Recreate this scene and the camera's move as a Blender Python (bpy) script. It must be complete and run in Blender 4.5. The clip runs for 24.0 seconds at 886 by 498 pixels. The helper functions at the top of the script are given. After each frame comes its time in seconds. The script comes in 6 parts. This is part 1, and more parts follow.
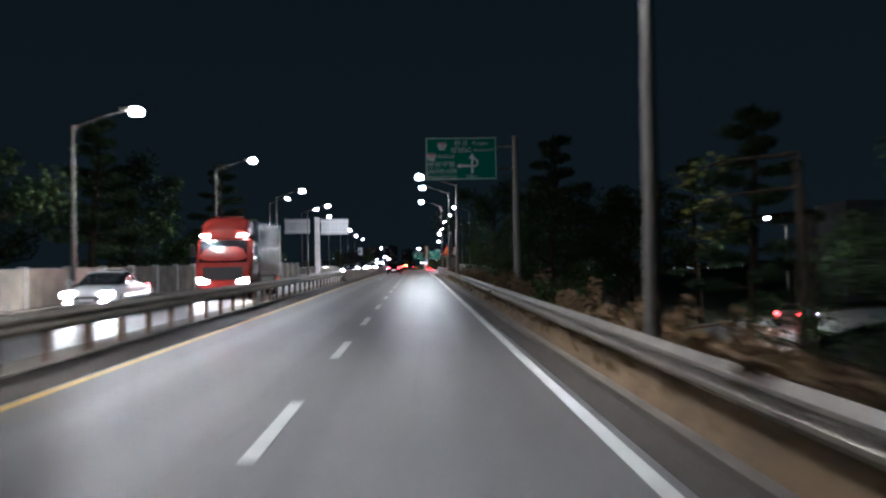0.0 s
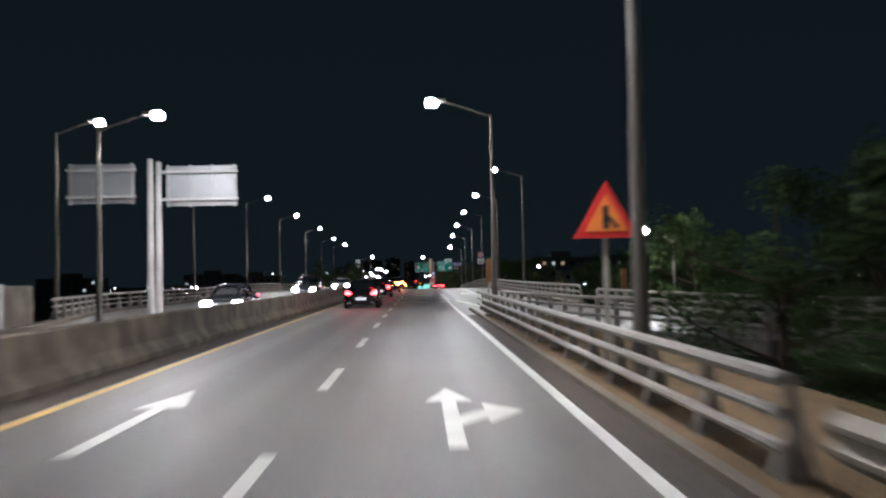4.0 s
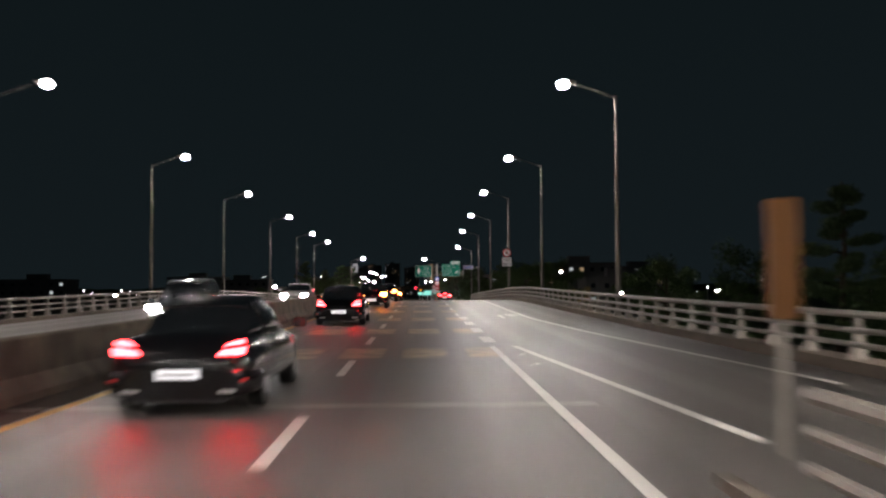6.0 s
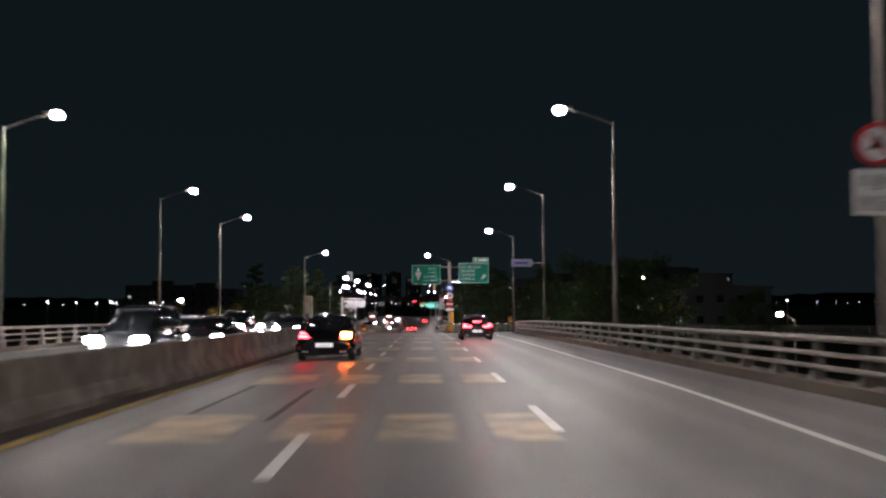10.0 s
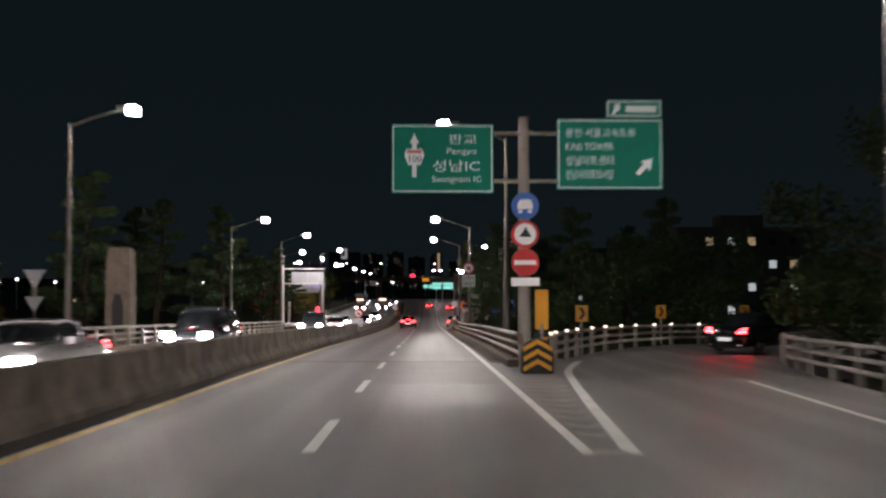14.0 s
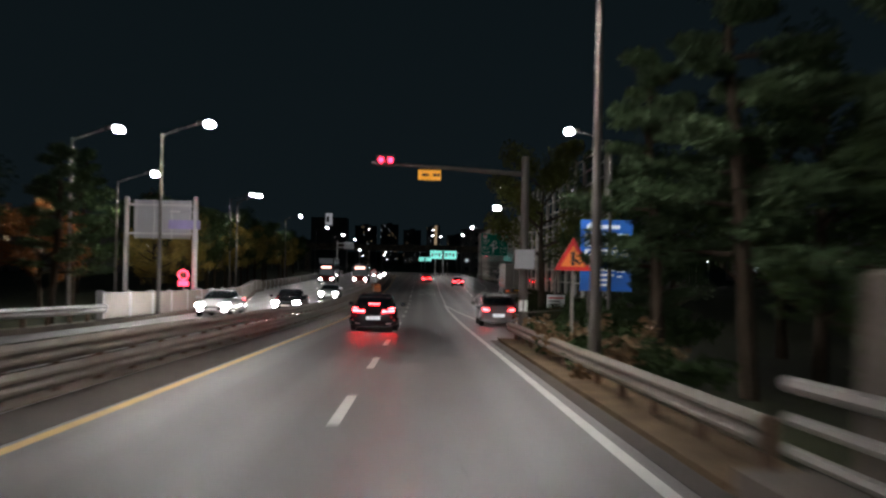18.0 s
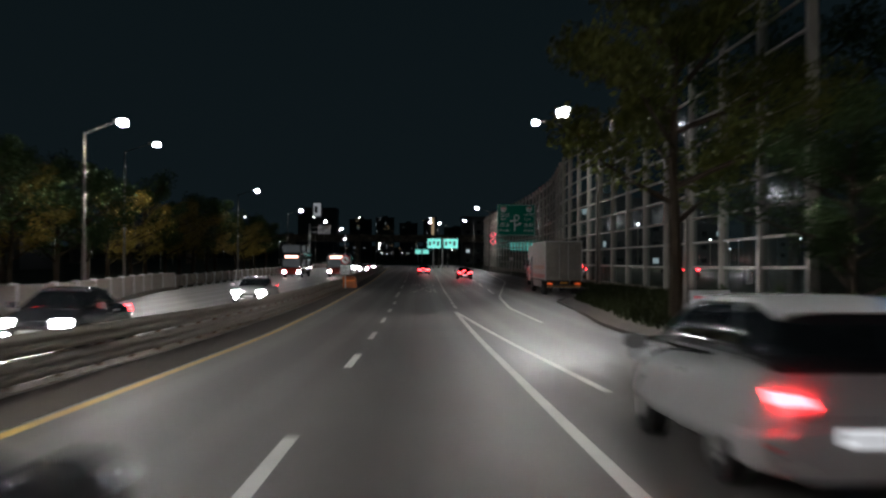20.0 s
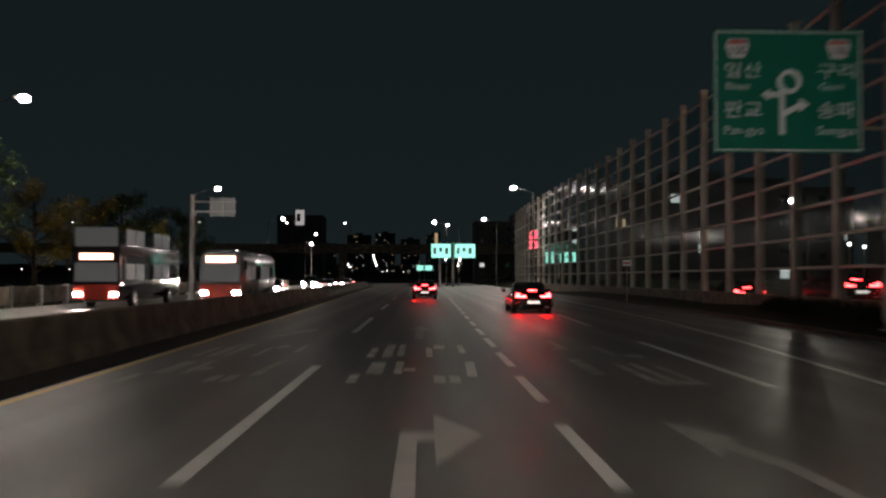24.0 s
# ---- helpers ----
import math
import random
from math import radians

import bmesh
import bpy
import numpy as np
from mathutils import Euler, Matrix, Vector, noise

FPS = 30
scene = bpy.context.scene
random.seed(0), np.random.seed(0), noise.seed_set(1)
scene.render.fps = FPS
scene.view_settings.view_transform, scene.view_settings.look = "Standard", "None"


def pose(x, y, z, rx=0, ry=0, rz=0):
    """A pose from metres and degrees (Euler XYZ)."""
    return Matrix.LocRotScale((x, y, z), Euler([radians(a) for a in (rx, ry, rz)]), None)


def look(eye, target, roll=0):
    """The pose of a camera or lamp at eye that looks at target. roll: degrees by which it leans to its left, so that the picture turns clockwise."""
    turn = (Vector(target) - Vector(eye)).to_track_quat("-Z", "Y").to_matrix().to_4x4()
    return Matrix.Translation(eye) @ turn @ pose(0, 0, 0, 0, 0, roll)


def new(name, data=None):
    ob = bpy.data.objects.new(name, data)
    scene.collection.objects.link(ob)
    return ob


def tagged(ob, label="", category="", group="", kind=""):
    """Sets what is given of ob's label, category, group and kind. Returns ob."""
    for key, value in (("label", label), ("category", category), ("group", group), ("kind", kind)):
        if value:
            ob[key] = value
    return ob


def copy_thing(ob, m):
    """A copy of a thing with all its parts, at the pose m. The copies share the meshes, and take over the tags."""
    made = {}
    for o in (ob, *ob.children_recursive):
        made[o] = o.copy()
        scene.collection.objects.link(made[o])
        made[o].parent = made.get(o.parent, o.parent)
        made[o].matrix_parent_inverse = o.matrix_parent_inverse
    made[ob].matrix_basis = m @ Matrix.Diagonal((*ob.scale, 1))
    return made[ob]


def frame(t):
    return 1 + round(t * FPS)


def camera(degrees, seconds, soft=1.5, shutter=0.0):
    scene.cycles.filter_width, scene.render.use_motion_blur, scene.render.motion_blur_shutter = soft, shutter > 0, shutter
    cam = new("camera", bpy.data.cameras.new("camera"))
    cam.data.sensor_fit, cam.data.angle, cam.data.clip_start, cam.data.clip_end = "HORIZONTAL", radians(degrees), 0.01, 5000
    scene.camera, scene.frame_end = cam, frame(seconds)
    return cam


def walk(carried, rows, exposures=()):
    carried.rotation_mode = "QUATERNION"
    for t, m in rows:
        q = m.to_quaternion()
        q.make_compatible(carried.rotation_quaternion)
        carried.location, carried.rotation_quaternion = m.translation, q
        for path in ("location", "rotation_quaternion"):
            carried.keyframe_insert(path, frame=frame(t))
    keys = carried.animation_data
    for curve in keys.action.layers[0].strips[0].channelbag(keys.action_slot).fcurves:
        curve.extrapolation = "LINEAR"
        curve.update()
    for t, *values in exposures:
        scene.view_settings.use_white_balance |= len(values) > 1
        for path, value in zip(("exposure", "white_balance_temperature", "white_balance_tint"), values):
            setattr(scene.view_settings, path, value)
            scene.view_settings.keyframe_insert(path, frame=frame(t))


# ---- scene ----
cam = camera(50.0, 24.0, 2.3, 0.7)
PATH = [
    (0.0, (-0.220, -0.000, 1.600), (1.149, 49.962, 2.986), -0.94),
    (0.5, (-0.209, 9.393, 1.769), (1.058, 59.351, 3.368), -1.21),
    (1.0, (-0.229, 18.739, 1.907), (0.936, 68.695, 3.645), -1.57),
    (1.5, (-0.228, 27.923, 2.050), (0.444, 77.880, 3.992), -1.59),
    (2.0, (-0.218, 37.187, 2.194), (0.690, 87.143, 4.079), -1.36),
    (2.5, (-0.195, 46.469, 2.346), (0.900, 96.420, 4.249), -1.28),
    (3.0, (-0.182, 55.742, 2.499), (0.953, 105.692, 4.412), -1.16),
    (3.5, (-0.195, 65.008, 2.650), (1.000, 114.955, 4.618), -1.23),
    (5.5, (-0.292, 101.512, 3.179), (0.920, 151.442, 5.539), -0.64),
    (6.0, (-0.300, 110.609, 3.298), (0.871, 160.539, 5.684), -0.43),
    (6.5, (-0.299, 119.707, 3.408), (0.858, 169.634, 5.849), -0.34),
    (7.0, (-0.284, 128.782, 3.519), (0.796, 178.711, 5.941), -0.34),
    (7.5, (-0.265, 137.808, 3.646), (0.455, 187.737, 6.211), -0.34),
    (8.0, (-0.244, 146.846, 3.782), (0.785, 196.765, 6.430), -0.24),
    (8.5, (-0.230, 155.911, 3.936), (0.531, 205.827, 6.740), -0.28),
    (9.0, (-0.193, 165.014, 4.130), (0.562, 214.923, 7.037), -0.27),
    (9.5, (-0.160, 174.038, 4.299), (0.892, 223.937, 7.294), -0.22),
    (10.0, (-0.145, 183.052, 4.379), (0.895, 232.956, 7.291), -0.22),
    (10.5, (-0.132, 192.111, 4.385), (0.919, 242.018, 7.257), -0.10),
    (12.5, (-0.184, 228.399, 4.080), (0.900, 278.331, 6.451), 0.06),
    (13.0, (-0.212, 237.268, 3.972), (0.789, 287.208, 6.200), 0.11),
    (13.5, (-0.249, 246.050, 3.850), (0.658, 295.997, 5.958), 0.12),
    (14.0, (-0.301, 254.665, 3.692), (0.549, 304.617, 5.692), -0.01),
    (14.5, (-0.355, 263.292, 3.477), (0.472, 313.252, 5.317), -0.09),
    (15.0, (-0.378, 271.864, 3.254), (0.454, 321.827, 4.977), -0.07),
    (15.5, (-0.423, 280.544, 3.055), (0.362, 330.510, 4.724), 0.03),
    (16.0, (-0.458, 289.299, 2.817), (-0.164, 339.287, 3.891), 0.38),
    (16.5, (-0.502, 298.194, 2.574), (0.226, 348.177, 3.646), 0.52),
    (17.0, (-0.534, 307.279, 2.281), (0.334, 357.262, 3.272), 0.73),
    (17.5, (-0.554, 316.503, 1.959), (0.429, 366.486, 2.853), 0.89),
    (18.0, (-0.579, 325.803, 1.664), (0.493, 375.786, 2.435), 1.15),
    (18.5, (-0.578, 335.087, 1.391), (0.370, 385.075, 1.977), 0.97),
    (20.5, (-0.179, 371.250, 0.377), (1.068, 421.232, 0.848), -0.10),
    (21.0, (-0.102, 380.165, 0.160), (0.973, 430.150, 0.750), -0.50),
    (21.5, (-0.003, 389.083, -0.010), (1.140, 439.064, 0.765), -0.18),
    (22.0, (0.101, 397.937, -0.138), (1.336, 447.916, 0.670), -0.06),
    (22.5, (0.144, 406.697, -0.195), (1.683, 456.665, 0.723), -0.01),
    (23.0, (0.151, 415.341, -0.220), (1.540, 465.310, 0.871), -0.02),
    (23.5, (0.142, 423.872, -0.253), (1.291, 473.843, 1.017), 0.18),
    (24.0, (0.118, 432.405, -0.282), (1.192, 482.371, 1.197), 0.19),
]
walk(cam, [(t, look(e, g, r)) for t, e, g, r in PATH],
     [(0.0, 0.2, 5700, 12), (1.0, 0.1, 6100, 16), (2.0, 0.25, 5700, 12), (3.5, 0.3, 5900, 13), (5.5, 0.4, 6800, 17), (7.0, 0.2, 7100, 18), (8.0, 0.05, 7300, 22), (9.0, 0.25, 6600, 18), (10.5, 0.25, 6600, 20),
      (13.0, 0.1, 6900, 18), (14.0, 0.1, 6800, 19), (15.0, -0.1, 6800, 18), (16.0, 0.2, 6400, 13), (17.0, 0.25, 6400, 12), (18.5, 0.0, 6500, 15), (21.0, 0.3, 6300, 9), (22.0, 0.65, 6600, 9), (23.0, 0.7, 6600, 10), (24.0, 0.7, 7400, 17)])

# ---- light ----
world = bpy.data.worlds.new("night_sky")
scene.world = world
world.use_nodes = True
wn, wl = world.node_tree.nodes, world.node_tree.links
bg = wn["Background"]
bg.inputs["Strength"].default_value = 1.0
tc = wn.new("ShaderNodeTexCoord")
sp = wn.new("ShaderNodeSeparateXYZ")
ramp = wn.new("ShaderNodeValToRGB")
wl.new(tc.outputs["Generated"], sp.inputs[0])
wl.new(sp.outputs["Z"], ramp.inputs[0])
ramp.color_ramp.elements[0].position, ramp.color_ramp.elements[0].color = 0.0, (0.0046, 0.0080, 0.0097, 1)
ramp.color_ramp.elements[1].position, ramp.color_ramp.elements[1].color = 0.45, (0.0030, 0.0060, 0.0073, 1)
wl.new(ramp.outputs[0], bg.inputs["Color"])

LAMP_POWER = 1950.0        # radiance of the street lamps' lenses
HEAD_POWER = 240.0         # radiance of headlights

# ---- materials ----
def mat(name, base, rough=0.6, metal=0.0, vary=0.25, scale=3.0, bump=0.15, fine=40.0, spec=0.5):
    """A surface with stains at a large scale, grain at a fine one, and relief; pieces differ a little by object."""
    m = bpy.data.materials.new(name)
    m.use_nodes = True
    n, l = m.node_tree.nodes, m.node_tree.links
    b = n["Principled BSDF"]
    co = n.new("ShaderNodeTexCoord")
    geo = n.new("ShaderNodeNewGeometry")
    big, small = n.new("ShaderNodeTexNoise"), n.new("ShaderNodeTexNoise")
    big.inputs["Scale"].default_value, big.inputs["Detail"].default_value = 1.0 / scale, 5
    small.inputs["Scale"].default_value, small.inputs["Detail"].default_value = fine, 3
    l.new(geo.outputs["Position"], big.inputs["Vector"])
    l.new(co.outputs["Object"], small.inputs["Vector"])
    info = n.new("ShaderNodeObjectInfo")
    mixs = n.new("ShaderNodeMath"); mixs.operation = "MULTIPLY_ADD"
    mixs.inputs[1].default_value, mixs.inputs[2].default_value = 0.35, 0.0
    l.new(small.outputs["Fac"], mixs.inputs[0])
    add = n.new("ShaderNodeMath"); add.operation = "MULTIPLY_ADD"; add.inputs[1].default_value = 0.65
    l.new(big.outputs["Fac"], add.inputs[0]); l.new(mixs.outputs[0], add.inputs[2])
    rnd = n.new("ShaderNodeMath"); rnd.operation = "MULTIPLY_ADD"; rnd.inputs[1].default_value = 0.08
    l.new(info.outputs["Random"], rnd.inputs[0]); l.new(add.outputs[0], rnd.inputs[2])
    cr = n.new("ShaderNodeValToRGB")
    cr.color_ramp.elements[0].position, cr.color_ramp.elements[1].position = 0.3, 0.75
    lo, hi = 1 - vary, 1 + vary
    cr.color_ramp.elements[0].color = (*[min(1, c * lo) for c in base], 1)
    cr.color_ramp.elements[1].color = (*[min(1, c * hi) for c in base], 1)
    l.new(rnd.outputs[0], cr.inputs[0]); l.new(cr.outputs[0], b.inputs["Base Color"])
    rr = n.new("ShaderNodeMath"); rr.operation = "MULTIPLY_ADD"; rr.inputs[1].default_value, rr.inputs[2].default_value = 0.25, rough - 0.12
    l.new(big.outputs["Fac"], rr.inputs[0]); l.new(rr.outputs[0], b.inputs["Roughness"])
    b.inputs["Metallic"].default_value = metal
    b.inputs["Specular IOR Level"].default_value = spec
    if bump:
        bp = n.new("ShaderNodeBump"); bp.inputs["Strength"].default_value, bp.inputs["Distance"].default_value = bump, 0.02
        l.new(small.outputs["Fac"], bp.inputs["Height"]); l.new(bp.outputs[0], b.inputs["Normal"])
    return m

def glow(name, colour, strength, own=0.2):
    m = bpy.data.materials.new(name)
    m.use_nodes = True
    b = m.node_tree.nodes["Principled BSDF"]
    b.inputs["Base Color"].default_value = (*[c * own for c in colour], 1)
    b.inputs["Emission Color"].default_value = (*colour, 1)
    b.inputs["Emission Strength"].default_value = strength
    return m

def glass(name, tint, clear=0.7, rough=0.05):
    """A pane: part clear, part glossy."""
    m = bpy.data.materials.new(name)
    m.use_nodes = True
    n, l = m.node_tree.nodes, m.node_tree.links
    b = n["Principled BSDF"]
    b.inputs["Base Color"].default_value, b.inputs["Roughness"].default_value = (*tint, 1), rough
    tr = n.new("ShaderNodeBsdfTransparent"); tr.inputs[0].default_value = (0.85, 0.9, 0.9, 1)
    mx = n.new("ShaderNodeMixShader"); mx.inputs[0].default_value = clear
    l.new(b.outputs[0], mx.inputs[1]); l.new(tr.outputs[0], mx.inputs[2])
    l.new(mx.outputs[0], n["Material Output"].inputs["Surface"])
    return m

def asphalt_mat():
    m = mat("asphalt", (0.112, 0.101, 0.095), 0.43, 0, 0.2, 4.0, 0.3, 90.0, 0.5)
    n, l = m.node_tree.nodes, m.node_tree.links
    # wheel tracks: long streaks along the driving direction
    geo = n.new("ShaderNodeNewGeometry"); mp = n.new("ShaderNodeMapping"); mp.inputs["Scale"].default_value = (1.3, 0.012, 1)
    st = n.new("ShaderNodeTexNoise"); st.inputs["Scale"].default_value, st.inputs["Detail"].default_value = 1.0, 4
    l.new(geo.outputs["Position"], mp.inputs[0]); l.new(mp.outputs[0], st.inputs["Vector"])
    crk = n.new("ShaderNodeTexVoronoi"); crk.feature = "DISTANCE_TO_EDGE"; crk.inputs["Scale"].default_value = 0.16
    l.new(geo.outputs["Position"], crk.inputs["Vector"])
    cut = n.new("ShaderNodeMapRange"); cut.inputs["From Max"].default_value = 0.006; cut.inputs["To Min"].default_value = 0.75
    l.new(crk.outputs["Distance"], cut.inputs["Value"])
    mr = n.new("ShaderNodeMapRange"); mr.inputs["From Min"].default_value, mr.inputs["From Max"].default_value = 0.3, 0.7
    mr.inputs["To Min"].default_value, mr.inputs["To Max"].default_value = 0.78, 1.2
    l.new(st.outputs["Fac"], mr.inputs["Value"])
    mul = n.new("ShaderNodeMath"); mul.operation = "MULTIPLY"
    l.new(mr.outputs[0], mul.inputs[0]); l.new(cut.outputs[0], mul.inputs[1])
    b = n["Principled BSDF"]
    # oil drip stripe along each lane's middle and polished wheel tracks beside it
    sx = n.new("ShaderNodeSeparateXYZ"); l.new(geo.outputs["Position"], sx.inputs[0])
    def step(op, sock, v, w=None):
        k = n.new("ShaderNodeMath"); k.operation = op
        l.new(sock, k.inputs[0]); k.inputs[1].default_value = v
        if w is not None:
            k.inputs[2].default_value = w
        return k.outputs[0]
    wob = n.new("ShaderNodeMath"); wob.operation = "MULTIPLY_ADD"; wob.inputs[1].default_value = 0.5
    l.new(st.outputs["Fac"], wob.inputs[0]); l.new(sx.outputs["X"], wob.inputs[2])
    across = step("ABSOLUTE", step("SUBTRACT", step("FRACT", step("MULTIPLY_ADD", wob.outputs[0], 1 / 3.13, 0.44), 0), 0.5), 0)
    def band(lo, hi, a, c):
        k = n.new("ShaderNodeMapRange"); k.interpolation_type = "SMOOTHSTEP"
        k.inputs["From Min"].default_value, k.inputs["From Max"].default_value, k.inputs["To Min"].default_value, k.inputs["To Max"].default_value = lo, hi, a, c
        l.new(across, k.inputs["Value"])
        return k.outputs[0]
    oil = n.new("ShaderNodeMath"); oil.operation = "MULTIPLY"
    l.new(band(0.02, 0.14, 0.87, 1.0), oil.inputs[0]); l.new(mul.outputs[0], oil.inputs[1])
    mul = oil
    track = n.new("ShaderNodeMath"); track.operation = "MULTIPLY"
    l.new(band(0.1, 0.2, 0.0, 1.0), track.inputs[0]); l.new(band(0.28, 0.38, 1.0, 0.0), track.inputs[1])
    rough = n.new("ShaderNodeMath"); rough.operation = "MULTIPLY_ADD"; rough.inputs[1].default_value = -0.05
    l.new(track.outputs[0], rough.inputs[0]); l.new(step("MULTIPLY_ADD", st.outputs["Fac"], 0.1, 0.38), rough.inputs[2]); l.new(rough.outputs[0], b.inputs["Roughness"])
    src = b.inputs["Base Color"].links[0].from_socket
    vm = n.new("ShaderNodeVectorMath"); vm.operation = "SCALE"
    l.new(src, vm.inputs[0]); l.new(mul.outputs[0], vm.inputs["Scale"]); l.new(vm.outputs[0], b.inputs["Base Color"])
    return m

def faded_mat():
    """Worn paint that thins out towards its edges and in blotches."""
    m = mat("faded_cream_paint", (0.42, 0.3, 0.175), 0.41, 0, 0.3, 0.7, 0.3, 90)
    n, l = m.node_tree.nodes, m.node_tree.links
    co = n.new("ShaderNodeTexCoord"); sx = n.new("ShaderNodeSeparateXYZ")
    l.new(co.outputs["Generated"], sx.inputs[0])
    def edge(sock, wide):
        a = n.new("ShaderNodeMath"); a.operation = "SUBTRACT"; a.inputs[1].default_value = 0.5
        b = n.new("ShaderNodeMath"); b.operation = "ABSOLUTE"
        c = n.new("ShaderNodeMapRange"); c.interpolation_type = "SMOOTHSTEP"
        c.inputs["From Min"].default_value, c.inputs["From Max"].default_value = 0.5, 0.5 - wide
        l.new(sock, a.inputs[0]); l.new(a.outputs[0], b.inputs[0]); l.new(b.outputs[0], c.inputs["Value"])
        return c.outputs[0]
    geo = n.new("ShaderNodeNewGeometry"); nz = n.new("ShaderNodeTexNoise")
    nz.inputs["Scale"].default_value, nz.inputs["Detail"].default_value = 1.6, 6
    l.new(geo.outputs["Position"], nz.inputs["Vector"])
    mr = n.new("ShaderNodeMapRange"); mr.inputs["From Min"].default_value, mr.inputs["From Max"].default_value = 0.3, 0.62
    l.new(nz.outputs["Fac"], mr.inputs["Value"])
    p = n.new("ShaderNodeMath"); p.operation = "MULTIPLY"; q = n.new("ShaderNodeMath"); q.operation = "MULTIPLY"
    l.new(edge(sx.outputs["X"], 0.16), p.inputs[0]); l.new(edge(sx.outputs["Y"], 0.12), p.inputs[1])
    l.new(p.outputs[0], q.inputs[0]); l.new(mr.outputs[0], q.inputs[1])
    b = n["Principled BSDF"]
    src = b.inputs["Base Color"].links[0].from_socket
    mx = n.new("ShaderNodeMix"); mx.data_type = "RGBA"
    mx.inputs["A"].default_value = (0.112, 0.101, 0.095, 1)
    l.new(q.outputs[0], mx.inputs["Factor"]); l.new(src, mx.inputs["B"]); l.new(mx.outputs["Result"], b.inputs["Base Color"])
    return m

def stained_concrete():
    """Cast concrete with dark blotches and streaks that run down its face."""
    m = mat("weathered_concrete", (0.118, 0.094, 0.07), 0.85, 0, 0.35, 1.0, 0.4, 18)
    n, l = m.node_tree.nodes, m.node_tree.links
    geo = n.new("ShaderNodeNewGeometry")
    def field(scale, size, lo, hi, dark, light):
        mp = n.new("ShaderNodeMapping"); mp.inputs["Scale"].default_value = scale
        nz = n.new("ShaderNodeTexNoise"); nz.inputs["Scale"].default_value, nz.inputs["Detail"].default_value = size, 6
        mr = n.new("ShaderNodeMapRange")
        mr.inputs["From Min"].default_value, mr.inputs["From Max"].default_value, mr.inputs["To Min"].default_value, mr.inputs["To Max"].default_value = lo, hi, dark, light
        l.new(geo.outputs["Position"], mp.inputs[0]); l.new(mp.outputs[0], nz.inputs["Vector"]); l.new(nz.outputs["Fac"], mr.inputs["Value"])
        return mr.outputs[0]
    k = n.new("ShaderNodeMath"); k.operation = "MULTIPLY"
    l.new(field((1, 1, 1), 1.4, 0.38, 0.62, 0.6, 1.3), k.inputs[0]); l.new(field((3, 3, 0.35), 1.5, 0.4, 0.6, 0.8, 1.1), k.inputs[1])
    b = n["Principled BSDF"]
    src = b.inputs["Base Color"].links[0].from_socket
    vm = n.new("ShaderNodeVectorMath"); vm.operation = "SCALE"
    l.new(src, vm.inputs[0]); l.new(k.outputs[0], vm.inputs["Scale"]); l.new(vm.outputs[0], b.inputs["Base Color"])
    return m

ASPHALT = asphalt_mat()
PAINT_W = mat("road_paint_white", (0.62, 0.61, 0.58), 0.55, 0, 0.22, 0.8, 0.3, 60)
PAINT_Y = mat("road_paint_yellow", (0.52, 0.33, 0.1), 0.55, 0, 0.3, 0.8, 0.3, 60)
PAINT_F = faded_mat()
PAINT_G = mat("worn_white_paint", (0.3, 0.29, 0.27), 0.6, 0, 0.4, 0.6, 0.4, 60)
SOIL = mat("dry_soil_and_leaves", (0.13, 0.088, 0.048), 0.9, 0, 0.5, 0.8, 0.9, 14, 0.15)
GRASS = mat("rough_grass_ground", (0.024, 0.026, 0.013), 0.95, 0, 0.5, 2.0, 1.0, 8, 0.1)
CONC = stained_concrete()
KERB = mat("kerb_concrete", (0.125, 0.1, 0.078), 0.85, 0, 0.35, 1.0, 0.35, 22)
STEEL = mat("galvanised_steel", (0.42, 0.42, 0.41), 0.5, 0.55, 0.25, 0.6, 0.1, 25)
RAIL_D = mat("dusty_galvanised_beam", (0.175, 0.15, 0.12), 0.58, 0.35, 0.45, 0.5, 0.15, 25)
PIPE = mat("white_grey_pipe_paint", (0.2, 0.18, 0.158), 0.45, 0.1, 0.35, 0.8, 0.1, 25)
POLE = mat("grey_lamp_pole_paint", (0.27, 0.25, 0.22), 0.55, 0.2, 0.25, 0.9, 0.1, 25)
POLE_B = mat("dusty_grey_pole_paint", (0.092, 0.083, 0.072), 0.6, 0.1, 0.3, 0.9, 0.1, 25)
POLE_L = mat("pale_grey_pole_paint", (0.5, 0.5, 0.49), 0.5, 0.1, 0.2, 0.9, 0.1, 25)
GREEN = mat("green_sign_sheet", (0.0, 0.2, 0.135), 0.6, 0, 0.12, 1.2, 0.05, 30, 0.15)
SIGN_W = mat("white_sign_sheet", (0.85, 0.87, 0.87), 0.4, 0, 0.06, 0.8, 0.03, 30)
SIGN_R = mat("red_sign_sheet", (0.62, 0.03, 0.03), 0.4, 0, 0.1, 0.8, 0.03, 30)
SIGN_B = mat("blue_sign_sheet", (0.02, 0.13, 0.5), 0.4, 0, 0.1, 0.8, 0.03, 30)
SIGN_Y = mat("yellow_sign_sheet", (0.62, 0.27, 0.015), 0.4, 0, 0.1, 0.8, 0.03, 30)
SIGN_O = mat("orange_sign_sheet", (0.85, 0.25, 0.05), 0.4, 0, 0.1, 0.8, 0.03, 30)
SIGN_BACK = mat("bare_aluminium_sheet", (0.36, 0.37, 0.38), 0.45, 0.5, 0.12, 1.0, 0.05, 20)
BLACK = mat("matt_black", (0.012, 0.012, 0.013), 0.6, 0, 0.2, 0.5, 0.05, 30)
RUBBER = mat("tyre_rubber", (0.018, 0.018, 0.018), 0.8, 0, 0.2, 0.3, 0.3, 60)
